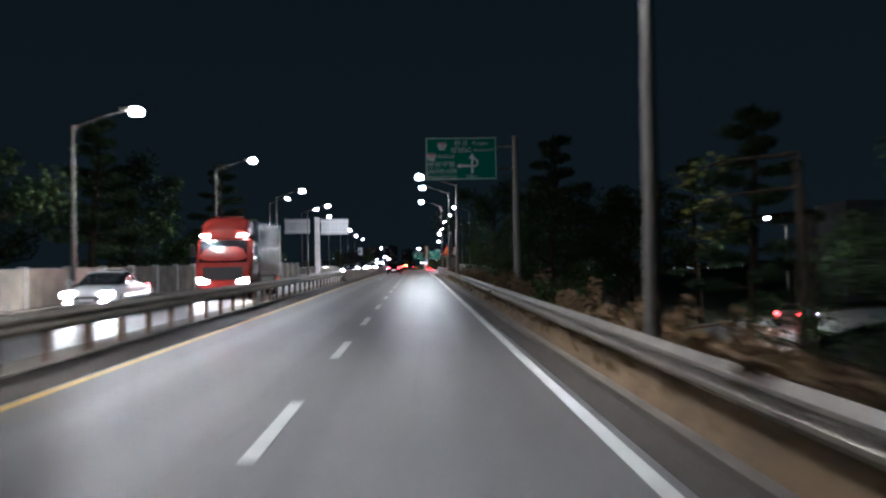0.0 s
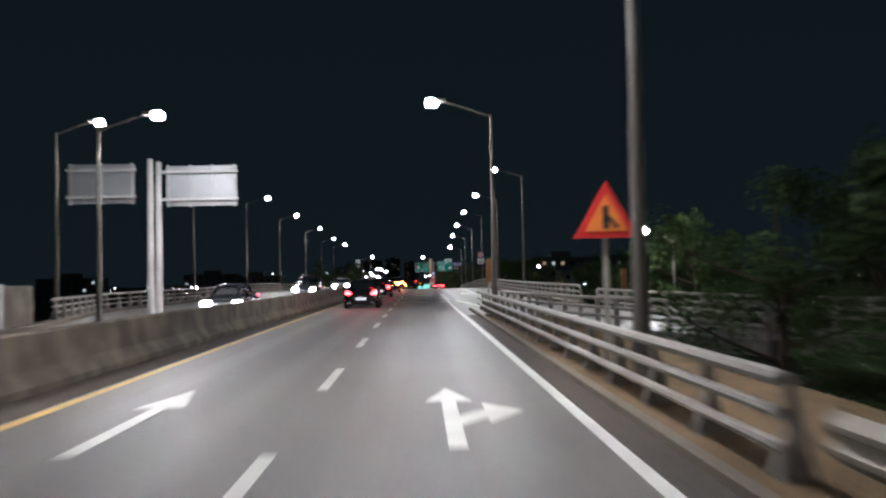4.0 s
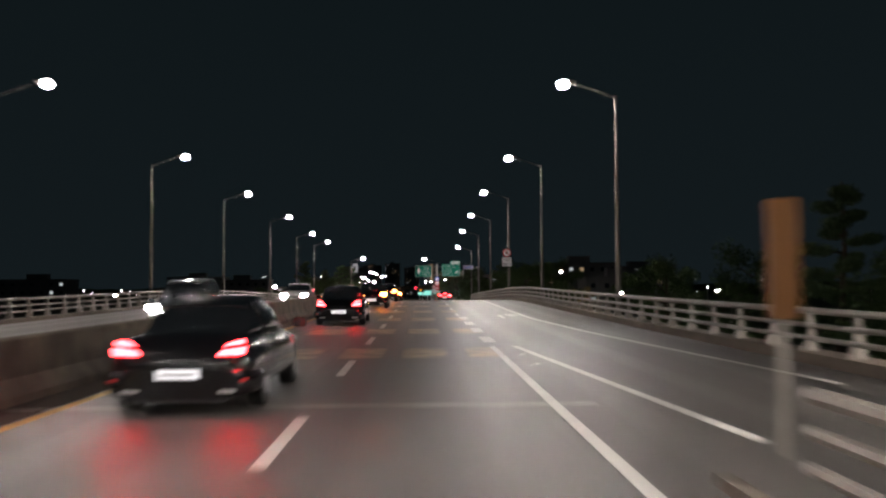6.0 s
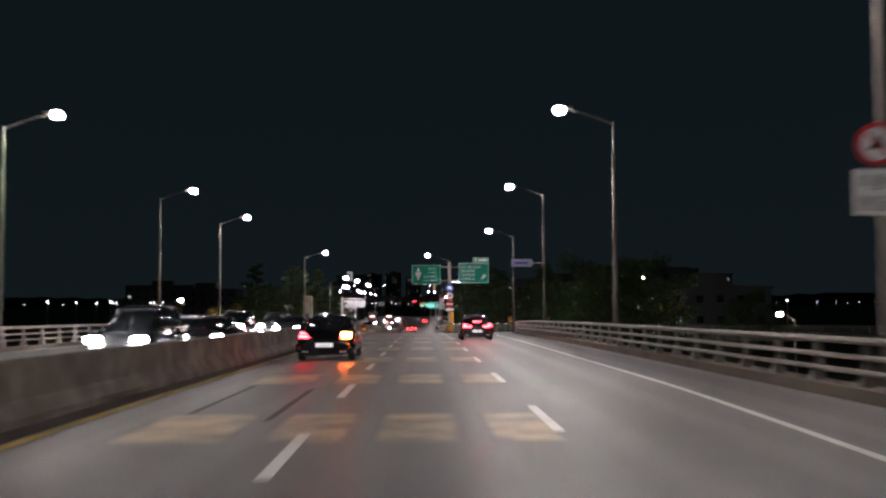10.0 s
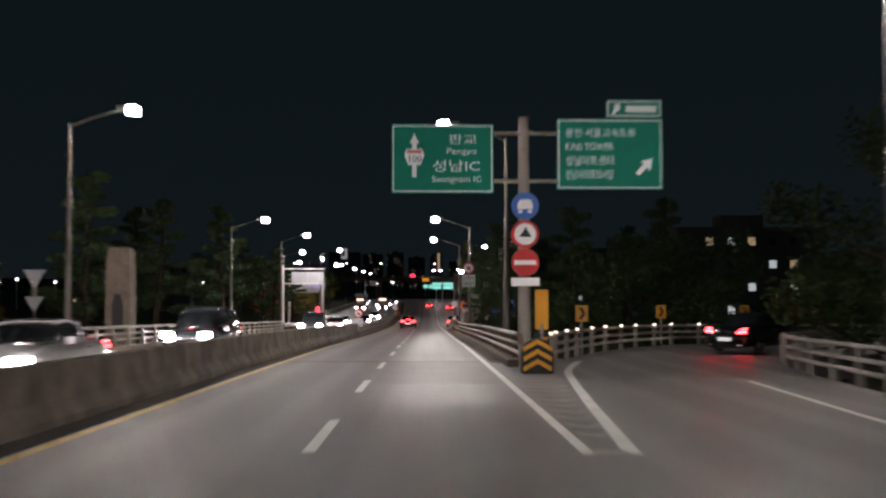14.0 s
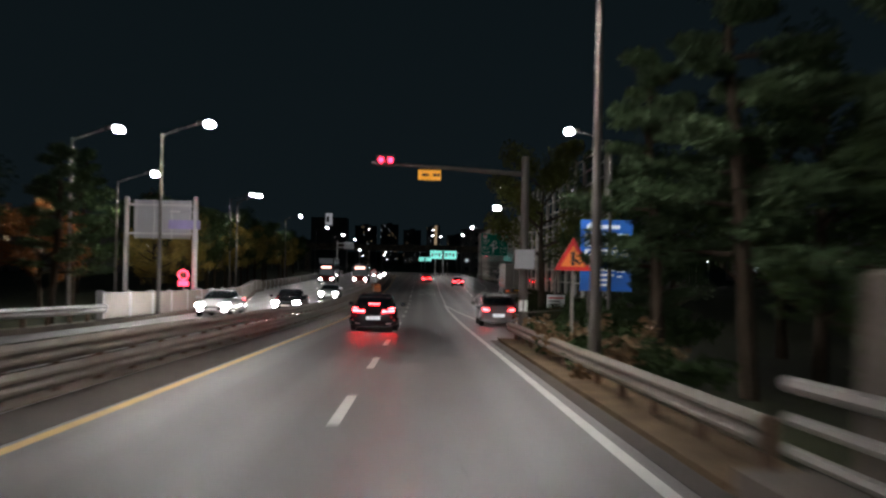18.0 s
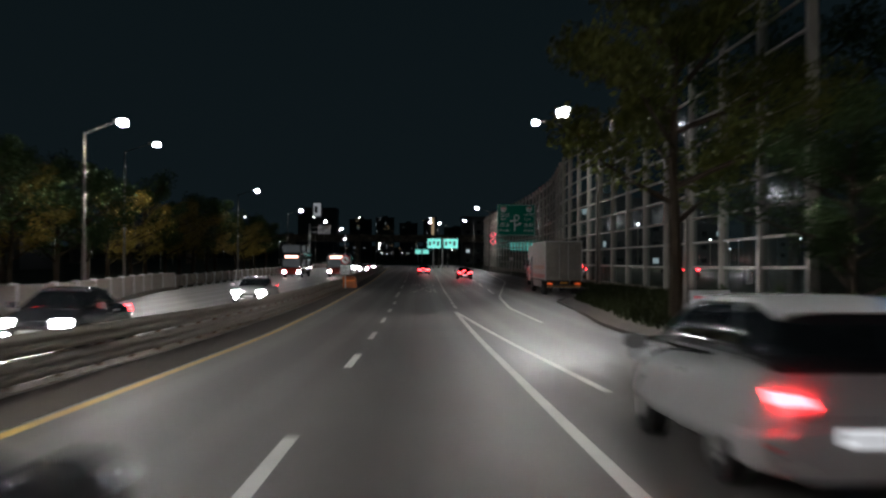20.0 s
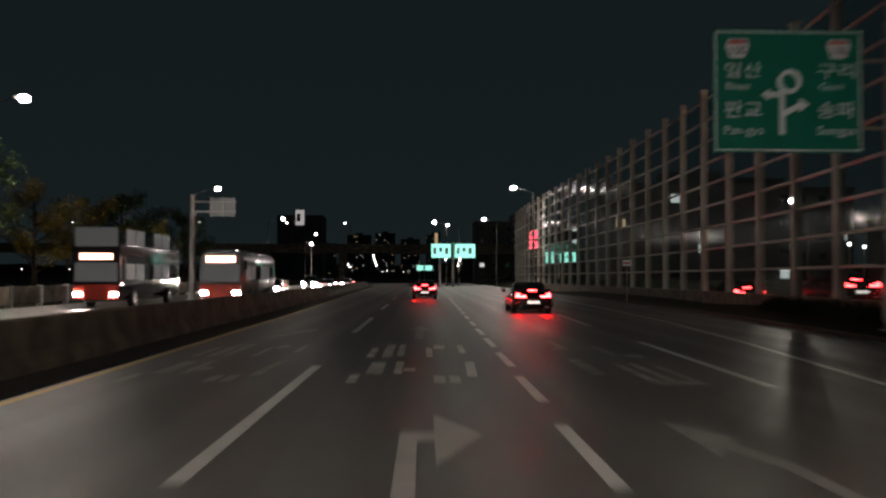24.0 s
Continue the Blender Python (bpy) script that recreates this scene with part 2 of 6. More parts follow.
CHROME = mat("bright_alloy", (0.6, 0.6, 0.6), 0.25, 1.0, 0.1, 0.3, 0, 30)
GLASS_CAR = glass("tinted_car_glass", (0.01, 0.012, 0.014), 0.12, 0.06)
GLASS_WALL = glass("clear_acrylic_panel", (0.03, 0.045, 0.045), 0.86, 0.1)
BARK = mat("tree_bark", (0.04, 0.03, 0.021), 0.95, 0, 0.4, 0.5, 0.9, 16, 0.1)
LEAF_G = mat("dark_green_leaves", (0.032, 0.052, 0.019), 0.8, 0, 0.5, 0.7, 0, 10, 0.08)
LEAF_P = mat("pine_needles", (0.048, 0.074, 0.036), 0.8, 0, 0.5, 0.7, 0, 10, 0.08)
LEAF_Y = mat("yellow_autumn_leaves", (0.17, 0.125, 0.03), 0.7, 0, 0.5, 0.6, 0, 10, 0.08)
LEAF_O = mat("orange_autumn_leaves", (0.17, 0.07, 0.022), 0.7, 0, 0.5, 0.6, 0, 10, 0.08)
STONE = mat("rough_parapet_stone", (0.13, 0.105, 0.08), 0.9, 0, 0.4, 0.5, 0.8, 12)
FACADE = mat("dull_facade_render", (0.06, 0.06, 0.062), 0.9, 0, 0.25, 3.0, 0.1, 6)
DARK_WIN = mat("unlit_window_glass", (0.012, 0.015, 0.018), 0.15, 0, 0.2, 1.0, 0, 6)
LENS = glow("led_lamp_lens", (1.0, 0.985, 0.95), LAMP_POWER)
LENS_SIDE = glow("lamp_glare_dome", (0.93, 0.97, 1.0), LAMP_POWER * 0.07)
LENS_DIM = glow("weak_lamp_lens", (1.0, 0.97, 0.9), 800)
LENS_WEAK = glow("distant_lamp_lens", (1.0, 0.98, 0.94), 12)
LENS_FAR = glow("far_lamp_lens", (0.95, 0.97, 1.0), 6)
HEADL = glow("lit_headlight", (1.0, 0.97, 0.93), HEAD_POWER)
TAIL = glow("lit_tail_light", (1.0, 0.02, 0.023), 45)
BRAKE = glow("lit_brake_light", (1.0, 0.014, 0.016), 75)
AMBER = glow("lit_amber_indicator", (1.0, 0.25, 0.03), 90)
WIN_W = glow("lit_window_white", (0.8, 0.95, 1.0), 0.4)
WIN_Y = glow("lit_window_warm", (1.0, 0.75, 0.45), 0.25)
RED_LED = glow("red_led_panel", (1.0, 0.05, 0.1), 5)
REFL = glow("glowing_reflector_stud", (1.0, 0.9, 0.75), 2.5)
CYAN = glow("cyan_shop_sign", (0.1, 0.6, 1.0), 5)

DIRT = mat("dark_gutter_dirt", (0.05, 0.038, 0.028), 0.9, 0, 0.5, 0.6, 0.8, 18)

# ---- the road's height and lines ----
KY = [-80, -20, 0, 20, 40, 60, 80, 100, 120, 140, 160, 175, 185, 195, 210, 228, 246, 263, 280, 298, 316, 335, 353, 371, 389, 407, 424, 445, 900, 4000]
KZ = [-1.3, -0.36, 0, 0.33, 0.64, 0.97, 1.27, 1.56, 1.81, 2.09, 2.42, 2.71, 2.78, 2.77, 2.64, 2.48, 2.25, 1.88, 1.47, 0.97, 0.37, -0.21, -0.71, -1.22, -1.61, -1.79, -1.85, -1.9, -2.0, -2.0]
DY = np.arange(-80, 701, 1.0)
DZ = np.interp(DY, KY, KZ)
DZ = np.convolve(np.pad(DZ, 5, mode="edge"), np.ones(11) / 11, mode="valid")
def RZ(y):
    return float(np.interp(y, DY, DZ))
def line(*pairs):
    xs = [p[0] for p in pairs]; ys = [p[1] for p in pairs]
    return lambda y: float(np.interp(y, xs, ys))
yellow_x = line((-60, -4.85), (60, -4.9), (80, -4.85), (120, -4.95), (165, -4.8), (200, -4.95), (245, -4.8), (300, -4.75), (330, -4.5), (345, -4.5), (390, -4.6), (425, -4.95), (470, -5.4), (700, -10))
median_x = line((-60, -6.1), (45, -6.1), (70, -5.95), (90, -5.75), (122, -5.7), (160, -5.45), (200, -5.55), (247, -5.35), (300, -5.45), (330, -5.5), (345, -5.75), (400, -5.95), (440, -6.2), (500, -7.2), (700, -12))
right_x = line((-80, 2.05), (112, 2.05), (118, 7.5), (140, 7.4), (200, 7.5), (250, 7.4), (262, 7.9), (276, 8.3), (284, 8.3), (286, 2.1), (340, 2.1), (352, 2.3), (362, 5.4), (385, 6.0), (395, 6.2), (400, 6.65), (406, 7.1), (415, 7.6), (421, 9.2), (426, 11.1), (450, 11.7), (480, 13.4), (700, 13.8))
left_x = line((-80, -13.3), (105, -13.3), (125, -17.2), (260, -17.2), (285, -13.2), (360, -13.2), (400, -14.6), (430, -19), (700, -26))
edge_aux_x = line((125, 6.1), (132, 5.5), (140, 4.85), (150, 4.3), (162, 4.25), (180, 4.35), (192, 4.55), (202, 4.9), (210, 4.95), (230, 5.0), (250, 5.1), (258, 5.7), (264, 6.02), (268, 6.2), (276, 6.95))

# ---- mesh helpers ----
class Geo:
    def __init__(self):
        self.v, self.f = [], []
    def add(self, vs, fs):
        k = len(self.v)
        self.v += [tuple(p) for p in vs]
        self.f += [tuple(k + i for i in q) for q in fs]
        return self
    def box(self, x0, x1, y0, y1, z0, z1, c=0.0):
        """A box; with c its edges along its length are cut off by c."""
        if c:
            xs = [(x0 + c, z0), (x1 - c, z0), (x1, z0 + c), (x1, z1 - c), (x1 - c, z1), (x0 + c, z1), (x0, z1 - c), (x0, z0 + c)]
            return self.prism(xs, y0, y1)
        vs = [(x, y, z) for x in (x0, x1) for y in (y0, y1) for z in (z0, z1)]
        return self.add(vs, [(0, 1, 3, 2), (4, 6, 7, 5), (0, 4, 5, 1), (2, 3, 7, 6), (0, 2, 6, 4), (1, 5, 7, 3)])
    def prism(self, xz, y0, y1):
        """A closed outline in x and z (anticlockwise seen from -y), drawn out along y."""
        n = len(xz)
        vs = [(x, y0, z) for x, z in xz] + [(x, y1, z) for x, z in xz]
        fs = [tuple(range(n)), tuple(range(2 * n - 1, n - 1, -1))]
        fs += [(i + n, (i + 1) % n + n, (i + 1) % n, i) for i in range(n)]
        return self.add(vs, fs)
    def tube(self, pts, radii, n=10, caps=True):
        """A round tube through points; radii: one or one a point."""
        if not isinstance(radii, (list, tuple)):
            radii = [radii] * len(pts)
        k = len(self.v)
        P = [Vector(p) for p in pts]
        for i, p in enumerate(P):
            d = (P[min(i + 1, len(P) - 1)] - P[max(i - 1, 0)]).normalized()
            up = Vector((0, 0, 1)) if abs(d.z) < 0.9 else Vector((1, 0, 0))
            a = d.cross(up).normalized(); b = a.cross(d)
            for j in range(n):
                t = 2 * math.pi * j / n
                self.v.append(tuple(p + (a * math.cos(t) + b * math.sin(t)) * radii[i]))
        for i in range(len(P) - 1):
            for j in range(n):
                q = (j + 1) % n
                self.f.append((k + i * n + j, k + i * n + q, k + (i + 1) * n + q, k + (i + 1) * n + j))
        if caps:
            self.f.append(tuple(k + j for j in range(n - 1, -1, -1)))
            self.f.append(tuple(k + (len(P) - 1) * n + j for j in range(n)))
        return self
    def loft(self, rings, caps=True):
        n, k = len(rings[0]), len(self.v)
        for r in rings:
            self.v += [tuple(p) for p in r]
        for i in range(len(rings) - 1):
            for j in range(n):
                q = (j + 1) % n
                self.f.append((k + i * n + j, k + i * n + q, k + (i + 1) * n + q, k + (i + 1) * n + j))
        if caps:
            self.f.append(tuple(k + j for j in range(n - 1, -1, -1)))
            self.f.append(tuple(k + (len(rings) - 1) * n + j for j in range(n)))
        return self
    def mesh(self, name, material, smooth=False):
        me = bpy.data.meshes.new(name)
        me.from_pydata(self.v, [], self.f)
        bm = bmesh.new(); bm.from_mesh(me)
        bmesh.ops.recalc_face_normals(bm, faces=bm.faces[:]); bm.to_mesh(me); bm.free()
        me.materials.append(material)
        if smooth:
            me.polygons.foreach_set("use_smooth", [True] * len(me.polygons))
            me.set_sharp_from_angle(angle=radians(38))
        return me

def thing(name, m, label, category, group="", kind=""):
    ob = new(name)
    ob.matrix_world = m
    ob.empty_display_size = 0.3
    return tagged(ob, label, category, group, kind)
def part(name, geo, material, parent, label="", m=None, smooth=False):
    me = geo.mesh(name, material, smooth) if isinstance(geo, Geo) else geo
    ob = new(name, me)
    ob.parent = parent
    if m is not None:
        ob.matrix_local = m
    return tagged(ob, label)
def solo(name, geo, material, label, category, kind="", smooth=False, group=""):
    return tagged(new(name, geo.mesh(name, material, smooth)), label, category, group, kind)

def sweep(profile, y0, y1, step=2.0):
    """A closed outline carried along the road; profile(y) gives (x, height over the road) anticlockwise."""
    ys = list(np.arange(y0, y1, step)) + [y1]
    rings = [[(x, y, RZ(y) + h) for x, h in profile(y)] for y in ys]
    return Geo().loft(rings)
def strip(xa, xb, y0, y1, h, step=2.0):
    """A thin painted strip on the road between two lines."""
    fa = xa if callable(xa) else (lambda y: xa)
    fb = xb if callable(xb) else (lambda y: xb)
    g = Geo()
    ys = list(np.arange(y0, y1, step)) + [y1]
    for y in ys:
        z = RZ(y)
        g.v += [(fa(y), y, z + h), (fb(y), y, z + h)]
    g.f += [(2 * i, 2 * i + 1, 2 * i + 3, 2 * i + 2) for i in range(len(ys) - 1)]
    return g
def at(x, y, h=0.0, turn=0.0):
    """A pose on the road: h over its surface, tilted with its slope."""
    s = math.degrees(math.atan((RZ(y + 1) - RZ(y - 1)) / 2))
    return pose(x, y, RZ(y) + h, 0, 0, turn) if turn else pose(x, y, RZ(y) + h, s, 0, 0)

# ---- ground ----
def ground_z(x, y):
    r = RZ(min(max(y, -80), 700)) - 0.35
    low = float(np.interp(y, [-80, 60, 110, 150, 270, 330, 360, 4000], [-2.3, -2.3, -2.9, -4.5, -4.5, -3.0, -1.6, -2.4]))
    right, left = right_x(y) + 0.5, left_x(y) - 0.5
    d = max(x - right, left - x, 0)
    t = min(d / 10.0, 1.0)
    if y > 395 and x > right:
        low = -0.6 if x < 40 else -2.2
    return r + (low - r) * t * t * (3 - 2 * t) + (0 if d < 1 else 0.15 * noise.noise((x * 0.15, y * 0.15, 0)))
gx = sorted({-3000, -1200, -500, -220, -120, -80, -60, *range(-48, 53, 3), 60, 80, 120, 220, 500, 1200, 3000})
gy = sorted({-900, -300, -120, *range(-80, 701, 8), 800, 1000, 1500, 2500, 4500})
g = Geo()
for y in gy:
    for x in gx:
        g.v.append((x, y, ground_z(x, y)))
nx = len(gx)
g.f += [(j * nx + i, j * nx + i + 1, (j + 1) * nx + i + 1, (j + 1) * nx + i) for j in range(len(gy) - 1) for i in range(nx - 1)]
solo("ground", g, GRASS, "dark rough grass and earth beside the expressway", "ground", "structure", True)

# ---- carriageways ----
def road_profile(y):
    return [(median_x(y) - 0.1, 0.0), (median_x(y) - 0.1, -0.3), (right_x(y), -0.3), (right_x(y), 0.0)]
solo("road", sweep(road_profile, -80, 700, 4), ASPHALT, "grey worn asphalt of the driven carriageway", "road", "structure")
def opp_profile(y):
    return [(left_x(y), 0.0), (left_x(y), -0.3), (median_x(y) - 0.9, -0.3), (median_x(y) - 0.9, 0.0)]
solo("road_opposite", sweep(opp_profile, -80, 700, 4), ASPHALT, "grey asphalt of the oncoming carriageway", "road", "structure")
solo("median_strip", sweep(lambda y: [(median_x(y) - 0.9, 0.02), (median_x(y) - 0.9, -0.3), (median_x(y) - 0.1, -0.3), (median_x(y) - 0.1, 0.02)], -80, 700, 4), KERB,
     "dirty concrete strip under the median barrier", "median", "structure")
# the exit ramp that bends away: its outer and inner edges, each point with its height
RAMP_OUT = [(3.0, 281.2, 1.42), (3.7, 284.3, 1.37), (4.9, 287.6, 1.31), (6.5, 290.9, 1.27), (8.5, 294.7, 1.17), (10.75, 297.6, 1.1), (14, 300.2, 1.0), (20, 303, 0.9), (28, 305, 0.8), (40, 306, 0.7), (60, 306.5, 0.5)]
RAMP_IN = [(8.1, 268, 1.74), (8.7, 273, 1.62), (9.4, 278.5, 1.5), (10.1, 282, 1.41), (11.2, 285.2, 1.33), (13, 288, 1.22), (16, 291, 1.1), (21, 294, 0.95), (29, 296.2, 0.8), (40, 297.3, 0.7), (60, 297.8, 0.5)]
solo("road_ramp", Geo().loft([[(*o[:2], o[2] - 0.015), (*o[:2], o[2] - 0.9), (*i[:2], i[2] - 0.9), (*i[:2], i[2] - 0.015)] for o, i in zip(RAMP_OUT, RAMP_IN)]), ASPHALT, "grey asphalt exit ramp bending away", "road", "structure")

# the ramp that joins from the right before the bridge
JOIN = [(5.6, 122), (5.7, 117), (6.4, 110), (7.8, 103), (10.0, 97)]
def join_band(a, b, h0, h1):
    def edge(off):
        out = []
        for i, (x, y) in enumerate(JOIN):
            p, q = JOIN[max(i - 1, 0)], JOIN[min(i + 1, len(JOIN) - 1)]
            d = Vector((q[0] - p[0], q[1] - p[1])).normalized()
            out.append((x - d.y * off, y + d.x * off))
        return out
    A, B = edge(a), edge(b)
    zz = [RZ(y) - 0.004 * max(0, 117 - y) for _, y in JOIN]
    return [Geo().loft([[(*A[i], zz[i] + h1), (*A[i], zz[i] + h0), (*B[i], zz[i] + h0), (*B[i], zz[i] + h1)] for i in range(len(JOIN))]), A, zz]
solo("road_join", join_band(-2.4, 2.2, -0.4, -0.012)[0], ASPHALT, "grey asphalt ramp joining the carriageway", "road", "structure")
def join_rail(off, label):
    _, A, zz = join_band(off, off + .1, 0, .1)
    root = thing("bridge_railing", pose(0, 0, 0), label, "railing", "", "structure")
    P = [Vector((*A[i], zz[i])) for i in range(1, len(A))]
    fine = [P[i].lerp(P[i + 1], k / 5) for i in range(len(P) - 1) for k in range(5)] + [P[-1]]
    for hh in (0.3, 0.56, 0.84):
        part("pipe", Geo().tube([p + Vector((0, 0, hh)) for p in fine], 0.055, 8), PIPE, root, "", None, True)
    post = Geo().box(-.07, .07, -.07, .07, -.4, .84, .02).mesh("post", PIPE)
    for p in fine:
        part("post", post, PIPE, root, "", Matrix.Translation(p))
join_rail(-2.3, "pale pipe railing on the inner side of the joining ramp")
join_rail(2.1, "pale pipe railing on the outer side of the joining ramp")

# ---- road markings ----
def marking(name, geo, m, label, group=""):
    return tagged(new(name, geo.mesh(name, m)), label, "road marking", group, "structure")
H = 0.012
marking("edge_line", strip(lambda y: yellow_x(y) - 0.08, lambda y: yellow_x(y) + 0.08, -40, 600, H), PAINT_Y, "yellow edge line along the median")
right_line = line((-40, 1.42), (25, 1.44), (60, 1.5), (76, 1.55), (118, 1.42), (264, 1.5), (325, 1.45), (404, 1.3))
marking("edge_line", strip(lambda y: right_line(y) - 0.07, lambda y: right_line(y) + 0.08, -40, 134, H), PAINT_W, "solid white edge line")
marking("edge_line", strip(lambda y: right_line(y) - 0.07, lambda y: right_line(y) + 0.08, 265.3, 404, H), PAINT_W, "solid white edge line")
marking("edge_line", strip(lambda y: edge_aux_x(y) - 0.07, lambda y: edge_aux_x(y) + 0.08, 125, 276, H), PAINT_W, "white edge line of the third lane")
marking("merge_line", strip(line((120, 3.0), (134, 1.9)), line((120, 3.16), (134, 2.06)), 120, 134, H), PAINT_W, "white line closing the merge wedge")
marking("merge_line", strip(line((376, 2.38), (387, 1.95), (396, 1.58), (404, 1.24)), line((376, 2.52), (387, 2.09), (396, 1.72), (404, 1.38)), 376, 404, H + 0.006), PAINT_W, "white line closing the merge wedge")
shoulder = line((396, 4.0), (408, 3.98), (413, 4.22), (419, 4.5), (423.6, 4.8), (428.6, 5.3), (437, 6.12), (447.5, 7.15), (456, 8.1), (467, 9.0), (500, 10.2), (540, 11.9))
marking("shoulder_line", strip(lambda y: shoulder(y), lambda y: shoulder(y) + 0.16, 396, 540, H), PAINT_W, "white shoulder line bending outwards")
gore_x = line((265.3, 2.0), (270.5, 2.45), (274, 2.78), (279, 3.3), (281, 3.65), (284.5, 4.4), (288, 5.5), (291, 6.5), (296, 9.1))
marking("gore_line", strip(lambda y: gore_x(y) - 0.1, lambda y: gore_x(y) + 0.1 + 0.02 * max(0, y - 281), 265.3, 296, H, 1.0), PAINT_W, "white line beside the exit nose")
for y in (128.5, 131.0):
    marking("chevron_stripe", strip(line((y, 1.7), (y + 1, 2.3)), line((y, 1.75), (y + 1.6, 2.2)), y, y + 0.6, H), PAINT_W, "white stripe in the merge wedge")
marking("gore_bar", strip(1.56, 1.98, 265.3, 265.55, H, 0.25), PAINT_G, "worn white bar closing the exit nose")
for k in range(13):
    y = 267.0 + 0.95 * k
    w = 0.3 + (y - 265.4) * 0.075
    g = Geo(); z = RZ(y) + H
    g.add([(1.66, y, z), (1.66, y + 0.16, z), (1.66 + w * 0.55, y - 0.12, z), (1.66 + w * 0.55, y - 0.28, z)], [(0, 1, 2, 3)])
    g.add([(1.66 + w * 0.55, y - 0.12, z), (1.66 + w * 0.55, y - 0.28, z), (1.66 + w, y + 0.02, z), (1.66 + w, y + 0.18, z)], [(0, 1, 2, 3)])
    marking("gore_stripe", g, PAINT_G, "worn white stripe of the exit nose", "exit nose stripes")
# lane dashes: one mesh, many pieces
def dash_mesh(name, w, length, m):
    return Geo().add([(-w, 0, 0), (w, 0, 0), (w, length / 2, 0), (-w, length / 2, 0), (w, length, 0), (-w, length, 0)], [(0, 1, 2, 3), (3, 2, 4, 5)]).mesh(name, m)
D3 = dash_mesh("lane_dash", 0.075, 3.15, PAINT_W)
D25 = dash_mesh("wide_dash", 0.17, 2.5, PAINT_W)
D10 = dash_mesh("long_dash", 0.085, 10.0, PAINT_W)
def dash(me, x, y, label, group):
    ob = new("lane_dash", me); ob.matrix_world = at(x, y, H)
    return tagged(ob, label, "road marking", group, "structure")
dash_x = line((-40, -1.62), (60, -1.59), (100, -1.66), (118, -1.72), (150, -1.64), (250, -1.61), (272, -1.65), (290, -1.58), (380, -1.6), (410, -1.62))
DASH_RUNS = [(-24.3, 103.7, 16), (111.3, 118.9, 1), (126.95, 151.3, 3), (159.4, 167.4, 1), (175.5, 191.9, 2), (200.05, 249.1, 6), (257.4, 265.5, 1), (273.3, 281.0, 1), (289.0, 369.0, 10), (379.77, 411.77, 4)]
for ya, yb, n in DASH_RUNS:
    for k in range(n + 1):
        y = ya + (yb - ya) * k / n
        dash(D3, dash_x(y), y, "white lane dash on the asphalt", "lane dashes")
for y in (421.5, 439.8, 460, 480, 500):
    dash(D10, -1.74 - (y - 422) * 0.003, y, "long white lane dash", "long lane dashes")
for k in range(4):
    dash(D25, 1.5, 135.5 + 4.8 * k, "broad white dash along the merge lane", "broad dashes")
third_x = line((150, 1.36), (172, 1.37), (195, 1.58), (240, 1.55))
for k in range(10):
    dash(D3, third_x(153.2 + 8.4 * k), 153.2 + 8.4 * k, "white lane dash on the asphalt", "lane dashes")
for k in range(5):
    dash(D25, 1.55, 238.6 + 5.33 * k, "broad white dash before the exit", "broad dashes")
fork_x = line((405, 1.44), (420, 1.54), (430, 1.57), (440, 1.63), (450, 1.75), (505, 2.2))
for y in (407.5, 411.9, 416.5, 421.0, 425.7, 430.3, 434.9, 439.6, 444.7, 449.6, 454.4, *range(459, 506, 5)):
    dash(D3, fork_x(y), y, "short white dash before the junction", "broad dashes")
for y in (428.0, 446.4, 464):
    ob = dash(D10, 4.86 + (y - 428.4) * 0.024, y, "long white lane dash", "long lane dashes")
    ob.matrix_world = ob.matrix_world @ pose(0, 0, 0, 0, 0, -1.8)
for k in range(48):
    dash(D3, -9.9, -30 + 12.0 * k, "white lane dash on the oncoming carriageway", "oncoming lane dashes")
# faded cream blocks across the bridge deck
for y in [130.5 + 9.1 * k for k in range(15)]:
    for x0, x1 in ((-4.0, -2.45), (-2.15, -1.05), (-0.8, 0.35), (0.65, 1.6)):
        g = Geo(); z = RZ(y)
        g.add([(x0, y, RZ(y) + 0.008), (x1, y, RZ(y) + 0.008), (x1, y + 3.3, RZ(y + 3.3) + 0.008), (x0, y + 3.3, RZ(y + 3.3) + 0.008)], [(0, 1, 2, 3)])
        marking("faded_block", g, PAINT_F, "faded cream block painted across the lane", "faded blocks")
